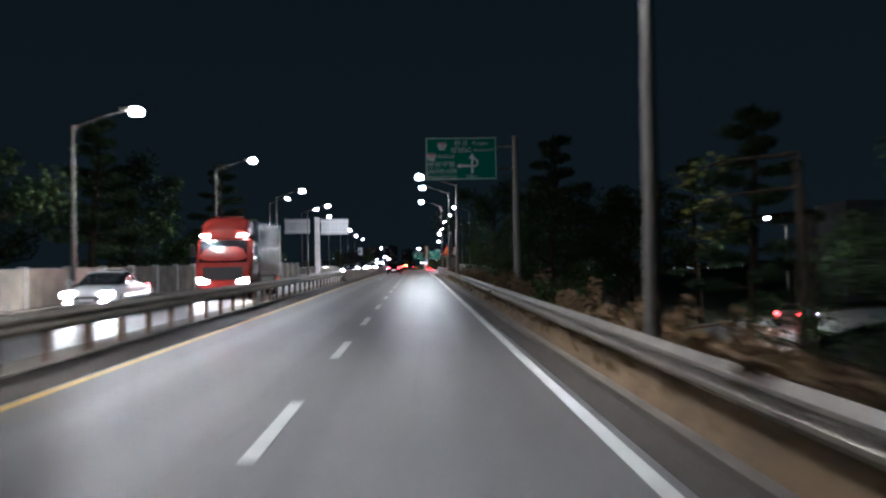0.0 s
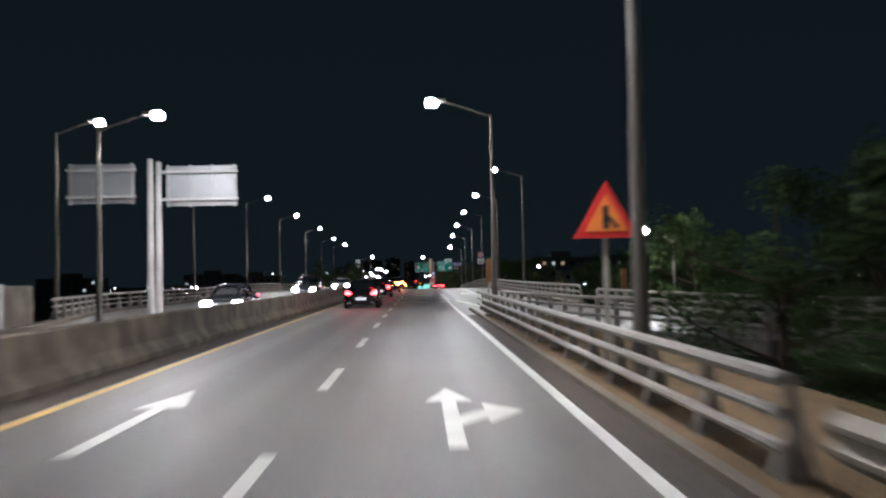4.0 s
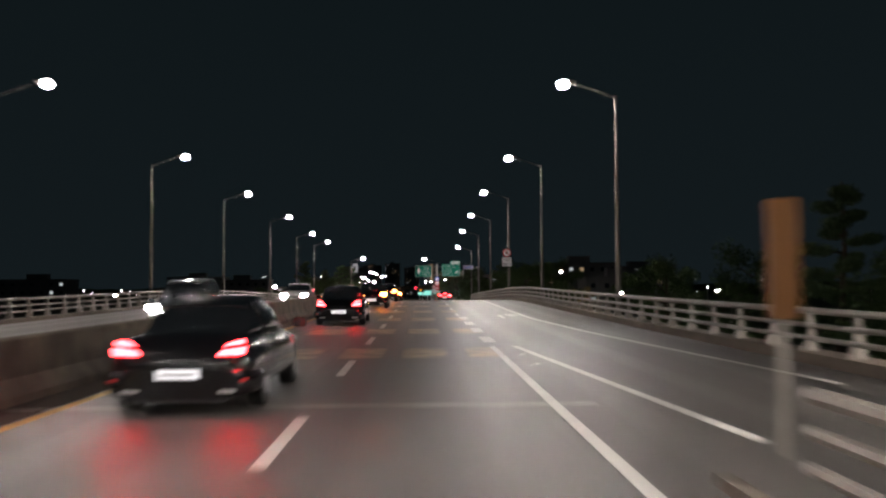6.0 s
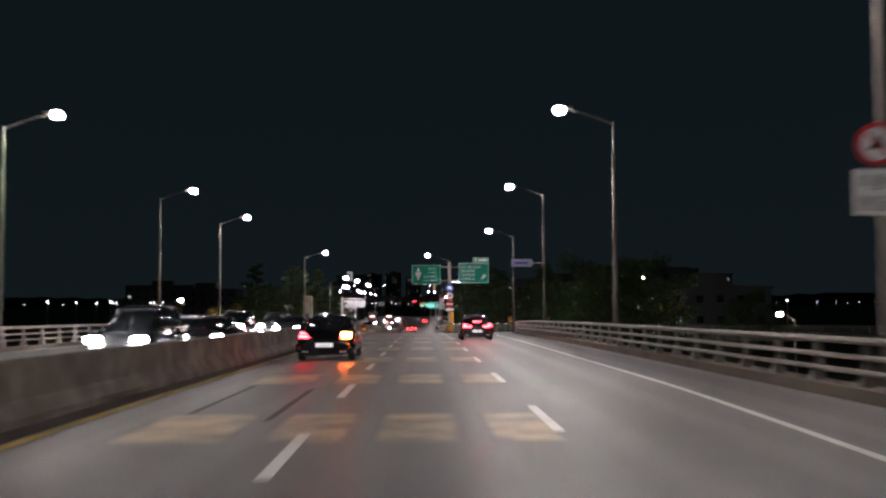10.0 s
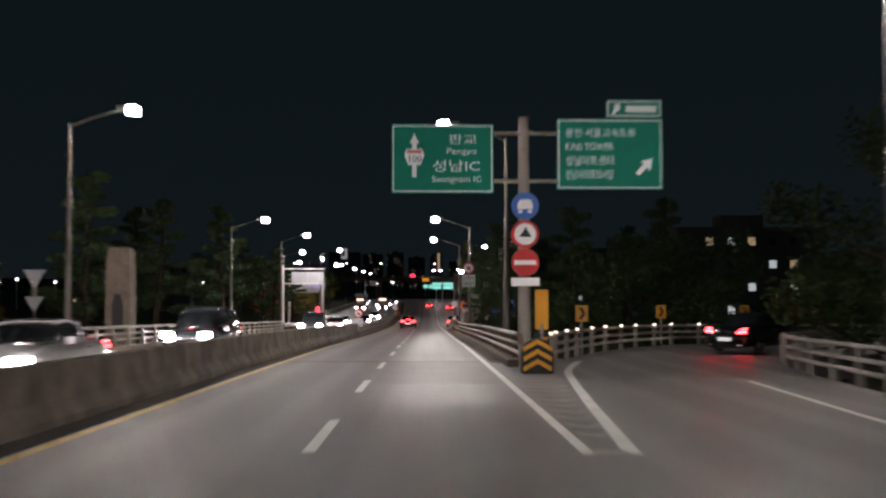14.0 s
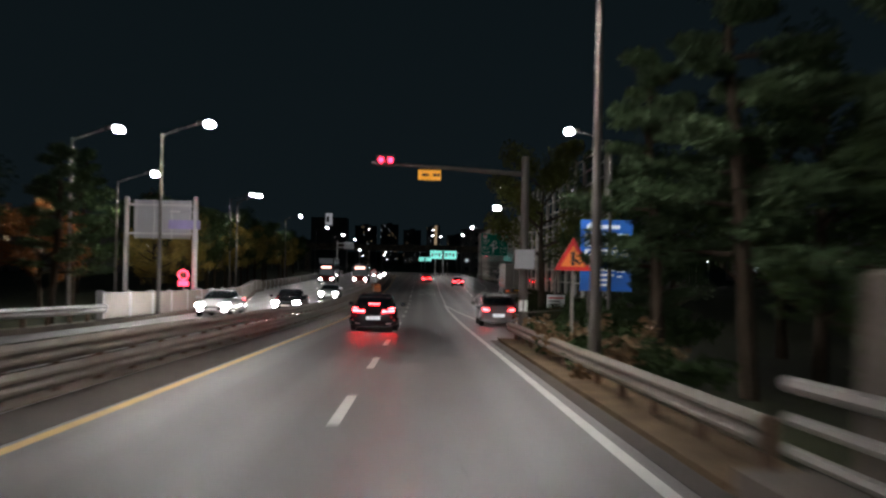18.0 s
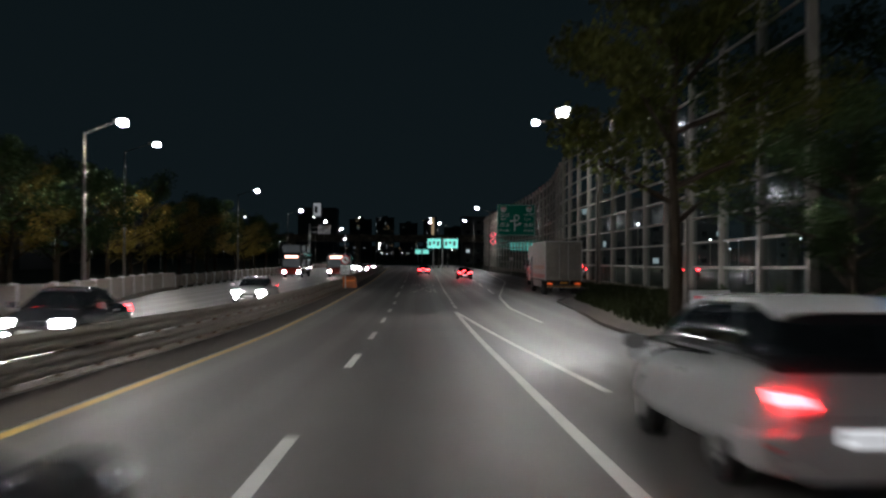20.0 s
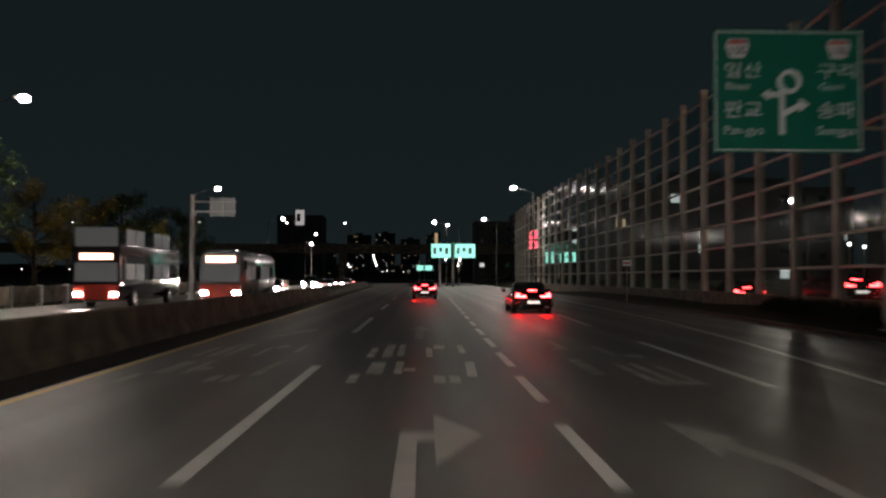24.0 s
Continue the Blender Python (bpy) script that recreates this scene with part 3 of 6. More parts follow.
# arrows
WORN_W = mat("scuffed_white_paint", (0.42, 0.4, 0.37), 0.6, 0, 0.35, 0.5, 0.4, 60)
def arrow(x, y, kind, m=PAINT_W, s=1.0, w=1.0):
    def pt(u, v):
        return (x + u * s * w, y + v * s, RZ(y + v * s) + H + 0.003)
    g = Geo()
    if kind == "straight":
        g.add([pt(-.09, 0), pt(.09, 0), pt(.09, 3.2), pt(-.09, 3.2)], [(0, 1, 2, 3)]).add([pt(-.32, 3.2), pt(.32, 3.2), pt(0, 5.0)], [(0, 1, 2)])
    elif kind == "right":
        g.add([pt(-.09, 0), pt(.09, 0), pt(.09, 3.0), pt(-.09, 3.6)], [(0, 1, 2, 3)]).add([pt(-.09, 3.6), pt(.09, 3.0), pt(.45, 3.15), pt(.45, 3.75)], [(0, 1, 2, 3)])
        g.add([pt(.4, 2.2), pt(1.0, 3.5), pt(.4, 4.6)], [(0, 1, 2)])
    elif kind == "both":
        g.add([pt(-.09, 0), pt(.09, 0), pt(.09, 3.2), pt(-.09, 3.2)], [(0, 1, 2, 3)]).add([pt(-.3, 3.2), pt(.3, 3.2), pt(0, 4.6)], [(0, 1, 2)])
        g.add([pt(.09, 1.3), pt(.45, 1.9), pt(.45, 2.5), pt(.09, 2.0)], [(0, 1, 2, 3)]).add([pt(.4, 1.4), pt(.85, 2.3), pt(.4, 3.0)], [(0, 1, 2)])
    elif kind == "right_tall":
        g.add([pt(-.09, 0), pt(.09, 0), pt(.09, 3.3), pt(-.09, 3.85)], [(0, 1, 2, 3)]).add([pt(-.09, 3.85), pt(.09, 3.3), pt(.28, 3.35), pt(.28, 3.9)], [(0, 1, 2, 3)])
        g.add([pt(.26, 2.1), pt(.76, 3.7), pt(.27, 5.1)], [(0, 1, 2)])
    elif kind == "veer_left":
        g.add([pt(-.08, 0), pt(.08, 0), pt(.05, 2.6), pt(-.12, 2.4)], [(0, 1, 2, 3)]).add([pt(-.12, 2.4), pt(.05, 2.6), pt(-.22, 3.9), pt(-.36, 3.4)], [(0, 1, 2, 3)])
        g.add([pt(-.5, 2.9), pt(-.02, 3.9), pt(-.5, 5.0)], [(0, 1, 2)])
    elif kind == "slant":
        g.add([pt(0, 0), pt(.18, 0), pt(.85, 3.4), pt(.65, 3.4)], [(0, 1, 2, 3)]).add([pt(.35, 3.3), pt(1.1, 3.3), pt(1.0, 5.0)], [(0, 1, 2)])
    marking("arrow", g, m, "white turn arrow painted on the lane", "lane arrows")
arrow(-3.5, 83, "straight"); arrow(0.1, 83, "both")
arrow(-3.12, 174.5, "straight", PAINT_W, 1.06); arrow(-0.1, 174.3, "right", PAINT_W, 1.15, 0.5); arrow(3.2, 150.5, "right"); arrow(3.75, 241.6, "straight")
arrow(-0.02, 438.4, "right_tall", WORN_W); arrow(3.28, 438.0, "veer_left", PAINT_G); arrow(-4.0, 457.4, "slant", PAINT_G, 0.9); arrow(0.03, 457.0, "straight", PAINT_G, 1.3)

# ---- lettering ----
def letters(name, text, size, m, parent, mx, label="", width=None, depth=0.0):
    """Raised lettering as one mesh under its sign; width: the length it is fitted to."""
    cu = bpy.data.curves.new(name, "FONT")
    cu.body, cu.size, cu.extrude, cu.resolution_u = text, size, depth, 3
    tmp = bpy.data.objects.new(name, cu)
    scene.collection.objects.link(tmp)
    bpy.context.view_layer.update()
    me = bpy.data.meshes.new_from_object(tmp.evaluated_get(bpy.context.evaluated_depsgraph_get()))
    bpy.data.objects.remove(tmp); bpy.data.curves.remove(cu)
    me.name = name
    me.materials.clear(); me.materials.append(m)
    if width and len(me.vertices):
        w = max(v.co.x for v in me.vertices) or 1
        me.transform(Matrix.Diagonal((width / w, 1, 1, 1)))
    ob = new(name, me)
    if parent:
        ob.parent = parent
    ob.matrix_local = mx
    return tagged(ob, label)
def lane_word(x, y, m, pattern, group="lane words"):
    """An illegible worn word on the lane, as plain bars; pattern: bars as (x0, x1, y0, y1, lean) in metres from x and y."""
    for x0, x1, v0, v1, *lean in pattern:
        d = lean[0] if lean else 0.0
        g = Geo(); xa, xb, ya, yb = x + x0, x + x1, y + v0, y + v1
        g.add([(xa, ya, RZ(ya) + H + .002), (xb, ya, RZ(ya) + H + .002), (xb + d, yb, RZ(yb) + H + .002), (xa + d, yb, RZ(yb) + H + .002)], [(0, 1, 2, 3)])
        marking("word_bar", g, m, "worn white bar of a word painted on the lane", group)
W1 = [(-1.05, -.9, 0, 1.3), (-.82, -.55, 1.3, 3.5), (-.36, -.22, 1.3, 3.6), (-.2, 0, 1.8, 2.4), (.3, .48, 0, 1), (.55, .72, 0, 1), (.85, 1.02, .9, 3.6, .08),
      (-1.0, -.85, 4.6, 7.1), (-.7, -.5, 4.6, 8.1), (-.4, -.26, 4.9, 8.1), (.2, .33, 4.7, 7.1), (.38, .62, 6.8, 7.9), (.92, 1.05, 5.6, 7.9)]
W2 = [(-.75, -.5, 1.5, 4.5), (-.62, -.3, 7, 7.6), (-.45, -.3, 7.6, 10), (-.1, .75, 0, .6), (-.05, .1, .6, 3.4), (.25, .4, .6, 3.6), (.6, .75, .6, 3.2), (.3, .5, 5.5, 8), (.55, .95, 5, 5.6)]
W3 = [(-1.0, -.25, 0, .75), (-.72, -.55, .75, 1.7), (-1.0, -.2, 1.72, 2.1), (-.58, -.42, 2.4, 3.2), (-.52, -.38, 3.8, 5.1), (-.4, -.22, 5.3, 7.0, .3),
      (.33, .45, 0, 3.0, -.12), (.42, .54, .1, 3.0, .1), (.77, .93, 0, 3.0), (.93, 1.05, .7, 1.6), (.12, .26, 3.8, 5.5), (.52, .66, 5.1, 7.1), (.78, .94, 3.9, 7.0)]
W4 = [(.15, .3, 0, .6), (.3, .45, 1.3, 2.9), (.6, .75, 1.1, 2.6), (.95, 1.1, 1.0, 2.8), (.35, .5, 4.1, 5.9), (.3, .42, 5.9, 6.9), (.98, 1.12, 4.1, 6.5), (1.45, 1.6, 5.3, 6.9), (2.0, 2.15, 5.3, 6.5)]
WORN = mat("lane_word_paint", (0.5, 0.48, 0.44), 0.6, 0, 0.45, 0.5, 0.4, 60)
FAINT = mat("faint_lane_word_paint", (0.33, 0.315, 0.285), 0.6, 0, 0.4, 0.5, 0.4, 60)
lane_word(0, 430.8, WORN, W3); lane_word(2.0, 430.8, FAINT, W4)
lane_word(0, 446.9, WORN, W1); lane_word(-3.55, 447.0, FAINT, W1); lane_word(3.7, 446.6, FAINT, W2)

# a paler relaid stretch
OLD = mat("pale_relaid_asphalt", (0.125, 0.113, 0.104), 0.5, 0, 0.2, 1.5, 0.3, 90)
marking("road_patch", strip(-1.5, 1.36, 275.4, 284.4, 0.004, 1.0), OLD, "pale patch of relaid asphalt on the lane")
# dark skid marks and a steel joint where the bridge deck begins
SKID = mat("tyre_skid_rubber", (0.03, 0.027, 0.025), 0.6, 0, 0.5, 0.5, 0.2, 40)
for xa, ya, yb in ((-.9, 245.2, 247.8), (-.6, 245.9, 248.0), (-3.7, 196, 203), (-2.4, 196.5, 202)):
    marking("skid_mark", strip(xa, xa + .11, ya, yb, 0.007), SKID, "dark rubber skid mark on the lane", "skid marks")
for yj in (122.9, 284.6):
    marking("expansion_joint", strip(lambda y: median_x(y), lambda y: 2.0, yj, yj + 0.35, 0.006, 0.35), PAINT_G if yj < 200 else KERB, "pale worn expansion joint across the deck")

# ---- kerbs and verges ----
def verge(name, x0f, x1f, y0, y1, h0, h1, m, label, cat):
    solo(name, sweep(lambda y: [(x0f(y), h1), (x0f(y), h0), (x1f(y), h0), (x1f(y), h1)], y0, y1, 3), m, label, cat, "structure")
cf = lambda v: (lambda y: v)
verge("kerb_right", cf(1.98), cf(2.12), -80, 118, -0.3, 0.1, KERB, "low worn concrete kerb", "kerb")
solo("verge_right", sweep(lambda y: [(2.12, 0.09), (2.12, -0.5), (4.6, -0.5), (4.6, 0.24), (2.75, 0.32), (2.42, 0.33), (2.28, 0.24)], -80, 79, 1.5), SOIL, "brown verge of dry soil and grass rising to the guardrail", "verge", "structure", True)
verge("shoulder_dirt", cf(1.62), cf(1.98), -80, 112, -0.05, 0.005, DIRT, "dark dirt between edge line and kerb", "gutter")
verge("shoulder_dirt_2", cf(1.68), cf(2.0), 284, 357, -0.05, 0.005, DIRT, "dark dirt between edge line and kerb", "gutter")
verge("verge_bridge", cf(2.12), cf(4.6), 79, 108, -0.5, 0.09, SOIL, "brown verge of dry soil and fallen leaves", "verge")
verge("kerb_bridge", lambda y: right_x(y) - 0.45, lambda y: right_x(y) + 0.15, 119, 262, -0.5, 0.22, KERB, "concrete kerb under the bridge railing", "kerb")
verge("median_gutter", lambda y: median_x(y) - 0.05, lambda y: yellow_x(y) - 0.18, -60, 600, -0.1, 0.006, DIRT, "dark dirt along the foot of the median barrier", "gutter")
verge("kerb_right_2", cf(2.0), cf(2.65), 281.8, 333.5, -0.5, 0.2, KERB, "concrete kerb under the railing", "kerb")
verge("verge_right_2", cf(1.95), line((333, 2.8), (352, 3.0), (356, 2.6)), 333.5, 357, -0.5, 0.08, SOIL, "brown verge of dry soil and fallen leaves", "verge")
verge("kerb_left", lambda y: left_x(y) - 0.2, lambda y: left_x(y) + 0.35, -80, 436, -0.5, 0.18, KERB, "concrete kerb along the oncoming carriageway", "kerb")
BANK = line((386, 5.9), (393, 5.97), (396, 6.15), (400, 6.55), (406, 7.0), (415, 7.5), (421, 9.1), (426, 11.0), (450, 11.6), (480, 13.3), (560, 13.4))
BANK_TOP = line((386, 12.9), (441, 12.9), (460, 14.2), (490, 15.6), (560, 14.7))
solo("bank_edge", sweep(lambda y: [(BANK(y), 0.1), (BANK(y), -0.4), (BANK(y) + 1.0, -0.4), (BANK(y) + 1.0, 0.2)], 388, 450, 2), DIRT, "strip of dark dry earth along the bank", "verge", "structure", True)
solo("bank_right", sweep(lambda y: [(BANK(y), 0.06), (BANK(y), -0.5), (BANK_TOP(y), -0.5), (BANK_TOP(y), 0.85), (BANK(y) + 1.1, 0.14)], 388, 560, 3), GRASS, "grass bank below the noise barrier", "bank", "structure")
verge("kerb_bank", lambda y: BANK(y) - 0.15, BANK, 388, 560, -0.4, 0.12, DIRT, "low dirty kerb at the foot of the bank", "kerb")
solo("bridge_deck", sweep(lambda y: [(left_x(y) - 0.3, -0.31), (left_x(y) - 0.3, -1.1), (right_x(y) + 0.25, -1.1), (right_x(y) + 0.25, -0.31)], 120, 283, 4), CONC, "grey concrete deck of the overpass", "bridge", "structure")

# ---- barriers ----
RUSTY = mat("rust_stained_post", (0.15, 0.095, 0.065), 0.8, 0.0, 0.5, 0.4, 0.5, 20)
def slope_of(y, dy):
    return math.degrees(math.atan((RZ(y + dy) - RZ(y)) / dy))
def run_of(f, y, dy):
    return math.degrees(math.atan2(-(f(y + dy) - f(y)), dy))
W_PROFILE = [(0.0, 0.0), (0.035, 0.03), (0.08, 0.07), (0.08, 0.11), (0.02, 0.155), (0.02, 0.175), (0.08, 0.22), (0.08, 0.26), (0.035, 0.3), (0.0, 0.33)]
def beam_geo(length, side, k=1.0):
    ring = [(side * a, z * k) for a, z in W_PROFILE] + [(side * (a - 0.012), z * k) for a, z in reversed(W_PROFILE)]
    return Geo().prism(ring, 0, length)
def guardrail(f, y0, y1, top, side, label, m, double=False, gap=2.0):
    """A W-beam rail: beams of 4 m on posts."""
    root = thing("guardrail", pose(0, 0, 0), label, "guardrail", "", "structure")
    bm_ = beam_geo(4.03, side).mesh("beam", m, True)
    b2 = beam_geo(4.03, -side).mesh("beam", m, True) if double else None
    ps = Geo().box(-0.05, 0.05, -0.06, 0.06, -0.5, top - 0.02, 0.012).mesh("post", RUSTY)
    y = y0
    while y < y1 - 0.5:
        mx = pose(f(y), y, RZ(y) + top - 0.33, slope_of(y, 4), 0, run_of(f, y, 4))
        part("beam", bm_, m, root, "", mx @ Matrix.Translation((side * 0.06, 0, 0)))
        if b2:
            part("beam", b2, m, root, "", mx @ Matrix.Translation((-side * 0.06, 0, 0)))
        for d in (0, gap):
            part("post", ps, RUSTY, root, "", pose(f(y + d) - (0 if double else side * 0.0), y + d, RZ(y + d)))
        y += 4.0
    return root
def railing(f, y0, y1, base, label, pipes=(0.25, 0.5, 0.78), r=0.05, top_r=0.065, gap=2.0, post_m=None):
    """A bridge railing of round pipes on cast posts."""
    root = thing("bridge_railing", pose(0, 0, 0), label, "railing", "", "structure")
    pm = [Geo().tube([(0, 0, 0), (0, gap * 2 + 0.02, 0)], top_r if i == len(pipes) - 1 else r, 8, False).mesh("pipe", PIPE, True) for i in range(len(pipes))]
    hgt = pipes[-1]
    post = Geo().prism([(-0.16, 0), (0.12, 0), (0.05, hgt * 0.55), (0.0, hgt + 0.03), (-0.07, hgt + 0.03), (-0.04, hgt * 0.5)], -0.07, 0.07).mesh("post", post_m or PIPE)
    y = y0
    while y < y1 - 0.5:
        mx = pose(f(y), y, RZ(y) + base, slope_of(y, gap * 2), 0, run_of(f, y, gap * 2))
        for i, h in enumerate(pipes):
            part("pipe", pm[i], PIPE, root, "", mx @ Matrix.Translation((-0.06, 0, h)))
        for d in (0, gap):
            part("post", post, PIPE, root, "", pose(f(y + d) + 0.04, y + d, RZ(y + d) + base))
        y += gap * 2
    return root
def concrete_barrier(f, y0, y1, hgt, label, step=4.0):
    root = thing("median_barrier", pose(0, 0, 0), label, "barrier", "", "structure")
    ring = [(-0.62, 0), (0.0, 0), (0.0, 0.12), (-0.16, 0.34), (-0.21, hgt - 0.03), (-0.24, hgt), (-0.38, hgt), (-0.41, hgt - 0.03), (-0.46, 0.34), (-0.62, 0.12)]
    seg = Geo().prism(ring, 0.008, step - 0.004).mesh("barrier_segment", CONC)
    y = y0
    while y < y1 - 0.5:
        part("barrier_segment", seg, CONC, root, "", pose(f(y), y, RZ(y), slope_of(y, step), 0, run_of(f, y, step)))
        y += step
    return root
med_c = lambda y: median_x(y) - 0.3
guardrail(med_c, -40, 76, 0.86, 1, "dull galvanised double beam guardrail on the median", RAIL_D, True)
concrete_barrier(median_x, 77, 329, 0.88, "stained concrete median barrier in long segments")
guardrail(med_c, 330, 438, 0.42, 1, "lower dull beams of the median guardrail", RAIL_D, True)
guardrail(med_c, 330, 438, 0.8, 1, "dull galvanised double beam guardrail on the median", RAIL_D, True)
concrete_barrier(median_x, 442.6, 600, 0.9, "stained concrete median barrier in long segments")
guardrail(cf(2.4), -40, 77, 0.72, -1, "dusty galvanised beam guardrail on the verge", RAIL_D)
railing(cf(2.4), 81, 117, 0.1, "three-pipe railing with thick posts before the bridge", (0.22, 0.47, 0.72), 0.055, 0.065)
railing(lambda y: right_x(y) - 0.2, 119, 262, 0.22, "long pale three-pipe bridge railing")
railing(cf(2.4), 282, 333.3, 0.2, "three-pipe railing with thick posts along the slope", (0.2, 0.45, 0.72), 0.055, 0.07, 1.6, RUSTY)
guardrail(cf(2.45), 334, 358, 0.6, -1, "dusty galvanised beam guardrail on the verge", RAIL_D)
railing(lambda y: left_x(y), 112, 340, 0.18, "pale three-pipe railing of the oncoming side", (0.25, 0.5, 0.78))
guardrail(lambda y: left_x(y) + 0.1, 340, 364, 0.8, 1, "galvanised beam guardrail of the oncoming side", STEEL)
# ramp railings
def path_railing(path, label, reach, h=0.85):
    root = thing("bridge_railing", pose(0, 0, 0), label, "railing", "", "structure")
    P = [Vector(p) for p in path]
    fine = []
    for i in range(len(P) - 1):
        n = max(1, round((P[i + 1] - P[i]).length / 1.95))
        fine += [P[i].lerp(P[i + 1], k / n) for k in range(n)]
    fine.append(P[-1])
    for hh in (0.3, 0.56, h):
        part("pipe", Geo().tube([p + Vector((0, 0, hh)) for p in fine], 0.055, 8), PIPE, root, "", None, True)
    post = Geo().box(-0.07, 0.07, -0.07, 0.07, -0.6, h, 0.02).mesh("post", PIPE)
    # Studs emit light in place of headlight thrown back by them.
    stud = Geo().box(-0.05, 0.05, -0.03, 0.03, 0, 0.08, 0.02).mesh("reflector", REFL)
    for k, p in enumerate(fine):
        part("post", post, PIPE, root, "", Matrix.Translation(p))
        if p.x < reach:
            part("reflector", stud, REFL, root, "white reflector, its headlight return as own glow", Matrix.Translation(p + Vector((0, -0.1, h + 0.03))))
path_railing(RAMP_OUT, "pipe railing with reflectors along the outer bend of the ramp", 14)
path_railing(RAMP_IN, "pipe railing along the inner bend of the ramp", 0)

# solid parapet wall beside the oncoming carriageway, in panels
def panel_wall(f, y0, y1, hgt, m, label, step=4.0):
    root = thing("parapet_wall", pose(0, 0, 0), label, "wall", "", "structure")
    pan = Geo().box(-0.1, 0.1, 0.03, step - 0.03, 0, hgt, 0.025).mesh("panel", m)
    post = Geo().box(-0.13, 0.13, -0.09, 0.09, -0.3, hgt + 0.06, 0.02).mesh("post", STEEL)
    y = y0
    while y < y1 - 0.5:
        part("panel", pan, m, root, "", pose(f(y), y, RZ(y) + 0.18, slope_of(y, step), 0, run_of(f, y, step)))
        part("post", post, STEEL, root, "", pose(f(y), y, RZ(y) + 0.18))
        y += step
panel_wall(lambda y: left_x(y) - 0.05, -60, 108, 1.35, CONC, "brown-grey parapet wall in panels")
panel_wall(lambda y: left_x(y) - 0.05, 364, 436, 1.1, RAIL_D, "grey metal panel wall along the oncoming lanes")
panel_wall(lambda y: left_x(y) - 0.05, 436, 600, 0.9, CONC, "pale low wall along the oncoming lanes")

# ---- street lamps ----
def lamp_post(hgt, reach, m, label, lens=None):
    """A tapered pole with a curved arm and a flat LED head; reach: towards +x or -x."""
    root = thing("street_lamp", pose(0, 0, 0), label, "street lamp", "street lamps")
    part("base_flange", Geo().tube([(0, 0, 0), (0, 0, 0.05), (0, 0, 0.05), (0, 0, 0.4)], [0.2, 0.2, 0.14, 0.12], 12), m, root, "", None, True)
    part("pole", Geo().tube([(0, 0, 0.3), (0, 0, hgt * 0.5), (0, 0, hgt)], [0.125, 0.085, 0.05], 12), m, root, "", None, True)
    part("service_hatch", Geo().box(-0.05, 0.05, -0.125, -0.09, 0.7, 1.0, 0.01), m, root)
    s = 1 if reach > 0 else -1
    a = abs(reach)
    pts = [(s * a * t, 0, hgt - 0.1 + 0.75 * math.sin(t * 1.25)) for t in (0, 0.15, 0.35, 0.6, 0.82)]
    part("arm", Geo().tube(pts, [0.042, 0.036, 0.03, 0.028, 0.028], 8), m, root, "", None, True)
    z = pts[-1][2]
    x0, x1 = sorted((s * a * 0.72, s * (a - 0.3)))
    part("head", Geo().box(x0, x1, -0.21, 0.21, z - 0.02, z + 0.09, 0.03), m, root, "grey aluminium lamp head")
    xm = s * (a - 0.12)
    oval = lambda w, q: [(xm + 0.27 * w * math.cos(t), 0.22 * w * math.sin(t), z + q) for t in [2 * math.pi * j / 14 for j in range(14)]]
    # Dome added round the flat head: its glow stands in for glare.
    part("lens", Geo().loft([oval(w, q) for w, q in ((0.45, 0.12), (0.8, 0.09), (0.97, 0.03), (1.0, -0.04), (0.96, -0.11), (0.84, -0.17))]), lens or LENS_SIDE, root, "glowing white dome standing in for the lamp's glare", None, True)
    part("led_panel", Geo().loft([oval(0.82, -0.172), oval(0.8, -0.182)]), lens or LENS, root, "bright white LED panel that shines down")
    return root
LAMPS = {}
def lamp(x, y, hgt, reach, m=None, label="", z=None, lens=None):
    m = m or POLE_B
    key = (hgt, reach, m.name, lens)
    mx = pose(x, y, RZ(y) if z is None else z)
    if key not in LAMPS:
        LAMPS[key] = lamp_post(hgt, reach, m, label or "grey steel street lamp with a lit LED head", lens)
        LAMPS[key].matrix_world = mx
    else:
        copy_thing(LAMPS[key], mx)
for x, y, h in ((2.84, 12.3, 8.0), (2.38, 61.5, 6.5), (2.75, 87.0, 7.8), (2.75, 112.4, 8.1)):
    lamp(x, y, h, -2.5)
for x, y in ((8.2, 151.4), (8.2, 177.0), (7.95, 199.5), (7.95, 223.0), (8.0, 247.0)):
    lamp(x, y, 9.6, -2.4)
lamp(8.3, 272.0, 9.1, -2.4)
for y, h in ((291.2, 8.3), (344.0, 8.1)):
    lamp(2.75, y, h, -2.5)
lamp(2.55, 318.2, 7.4, -2.4)
lamp(9.4, 376.3, 9.7, -2.4); lamp(9.4, 396.6, 7.1, -4.6)
for y, h in ((12.0, 6.6), (36.0, 6.9), (61.3, 7.7), (87.8, 7.7), (112.6, 7.8)):
    lamp(-13.1, y, h, 2.5, None, "grey street lamp with a lit LED head on the oncoming side")
lamp(-19.4, 124.8, 9.6, 2.4)
for x, y in ((-18.4, 151.0), (-18.6, 175.5), (-18.7, 199.8), (-18.2, 224.0), (-18.3, 248.8), (-17.6, 265.0)):
    lamp(x, y, 9.6, 2.4)
for y, h in ((289.6, 8.5), (318.5, 7.4), (340.5, 8.2), (372.4, 9.0)):
    lamp(-13.4, y, h, 2.4)
lamp(-18.1, 373.3, 8.8, 2.4); lamp(-20.5, 388, 8.2, 2.5); lamp(-17.0, 410, 8.6, 2.0)
for y in (434, 482.3, 533, 585, 640):
    lamp(-22.4 - (y - 434) * 0.015, y, 10.4, 2.5)
lamp(12.0, 428.0, 11.4, -4.4)
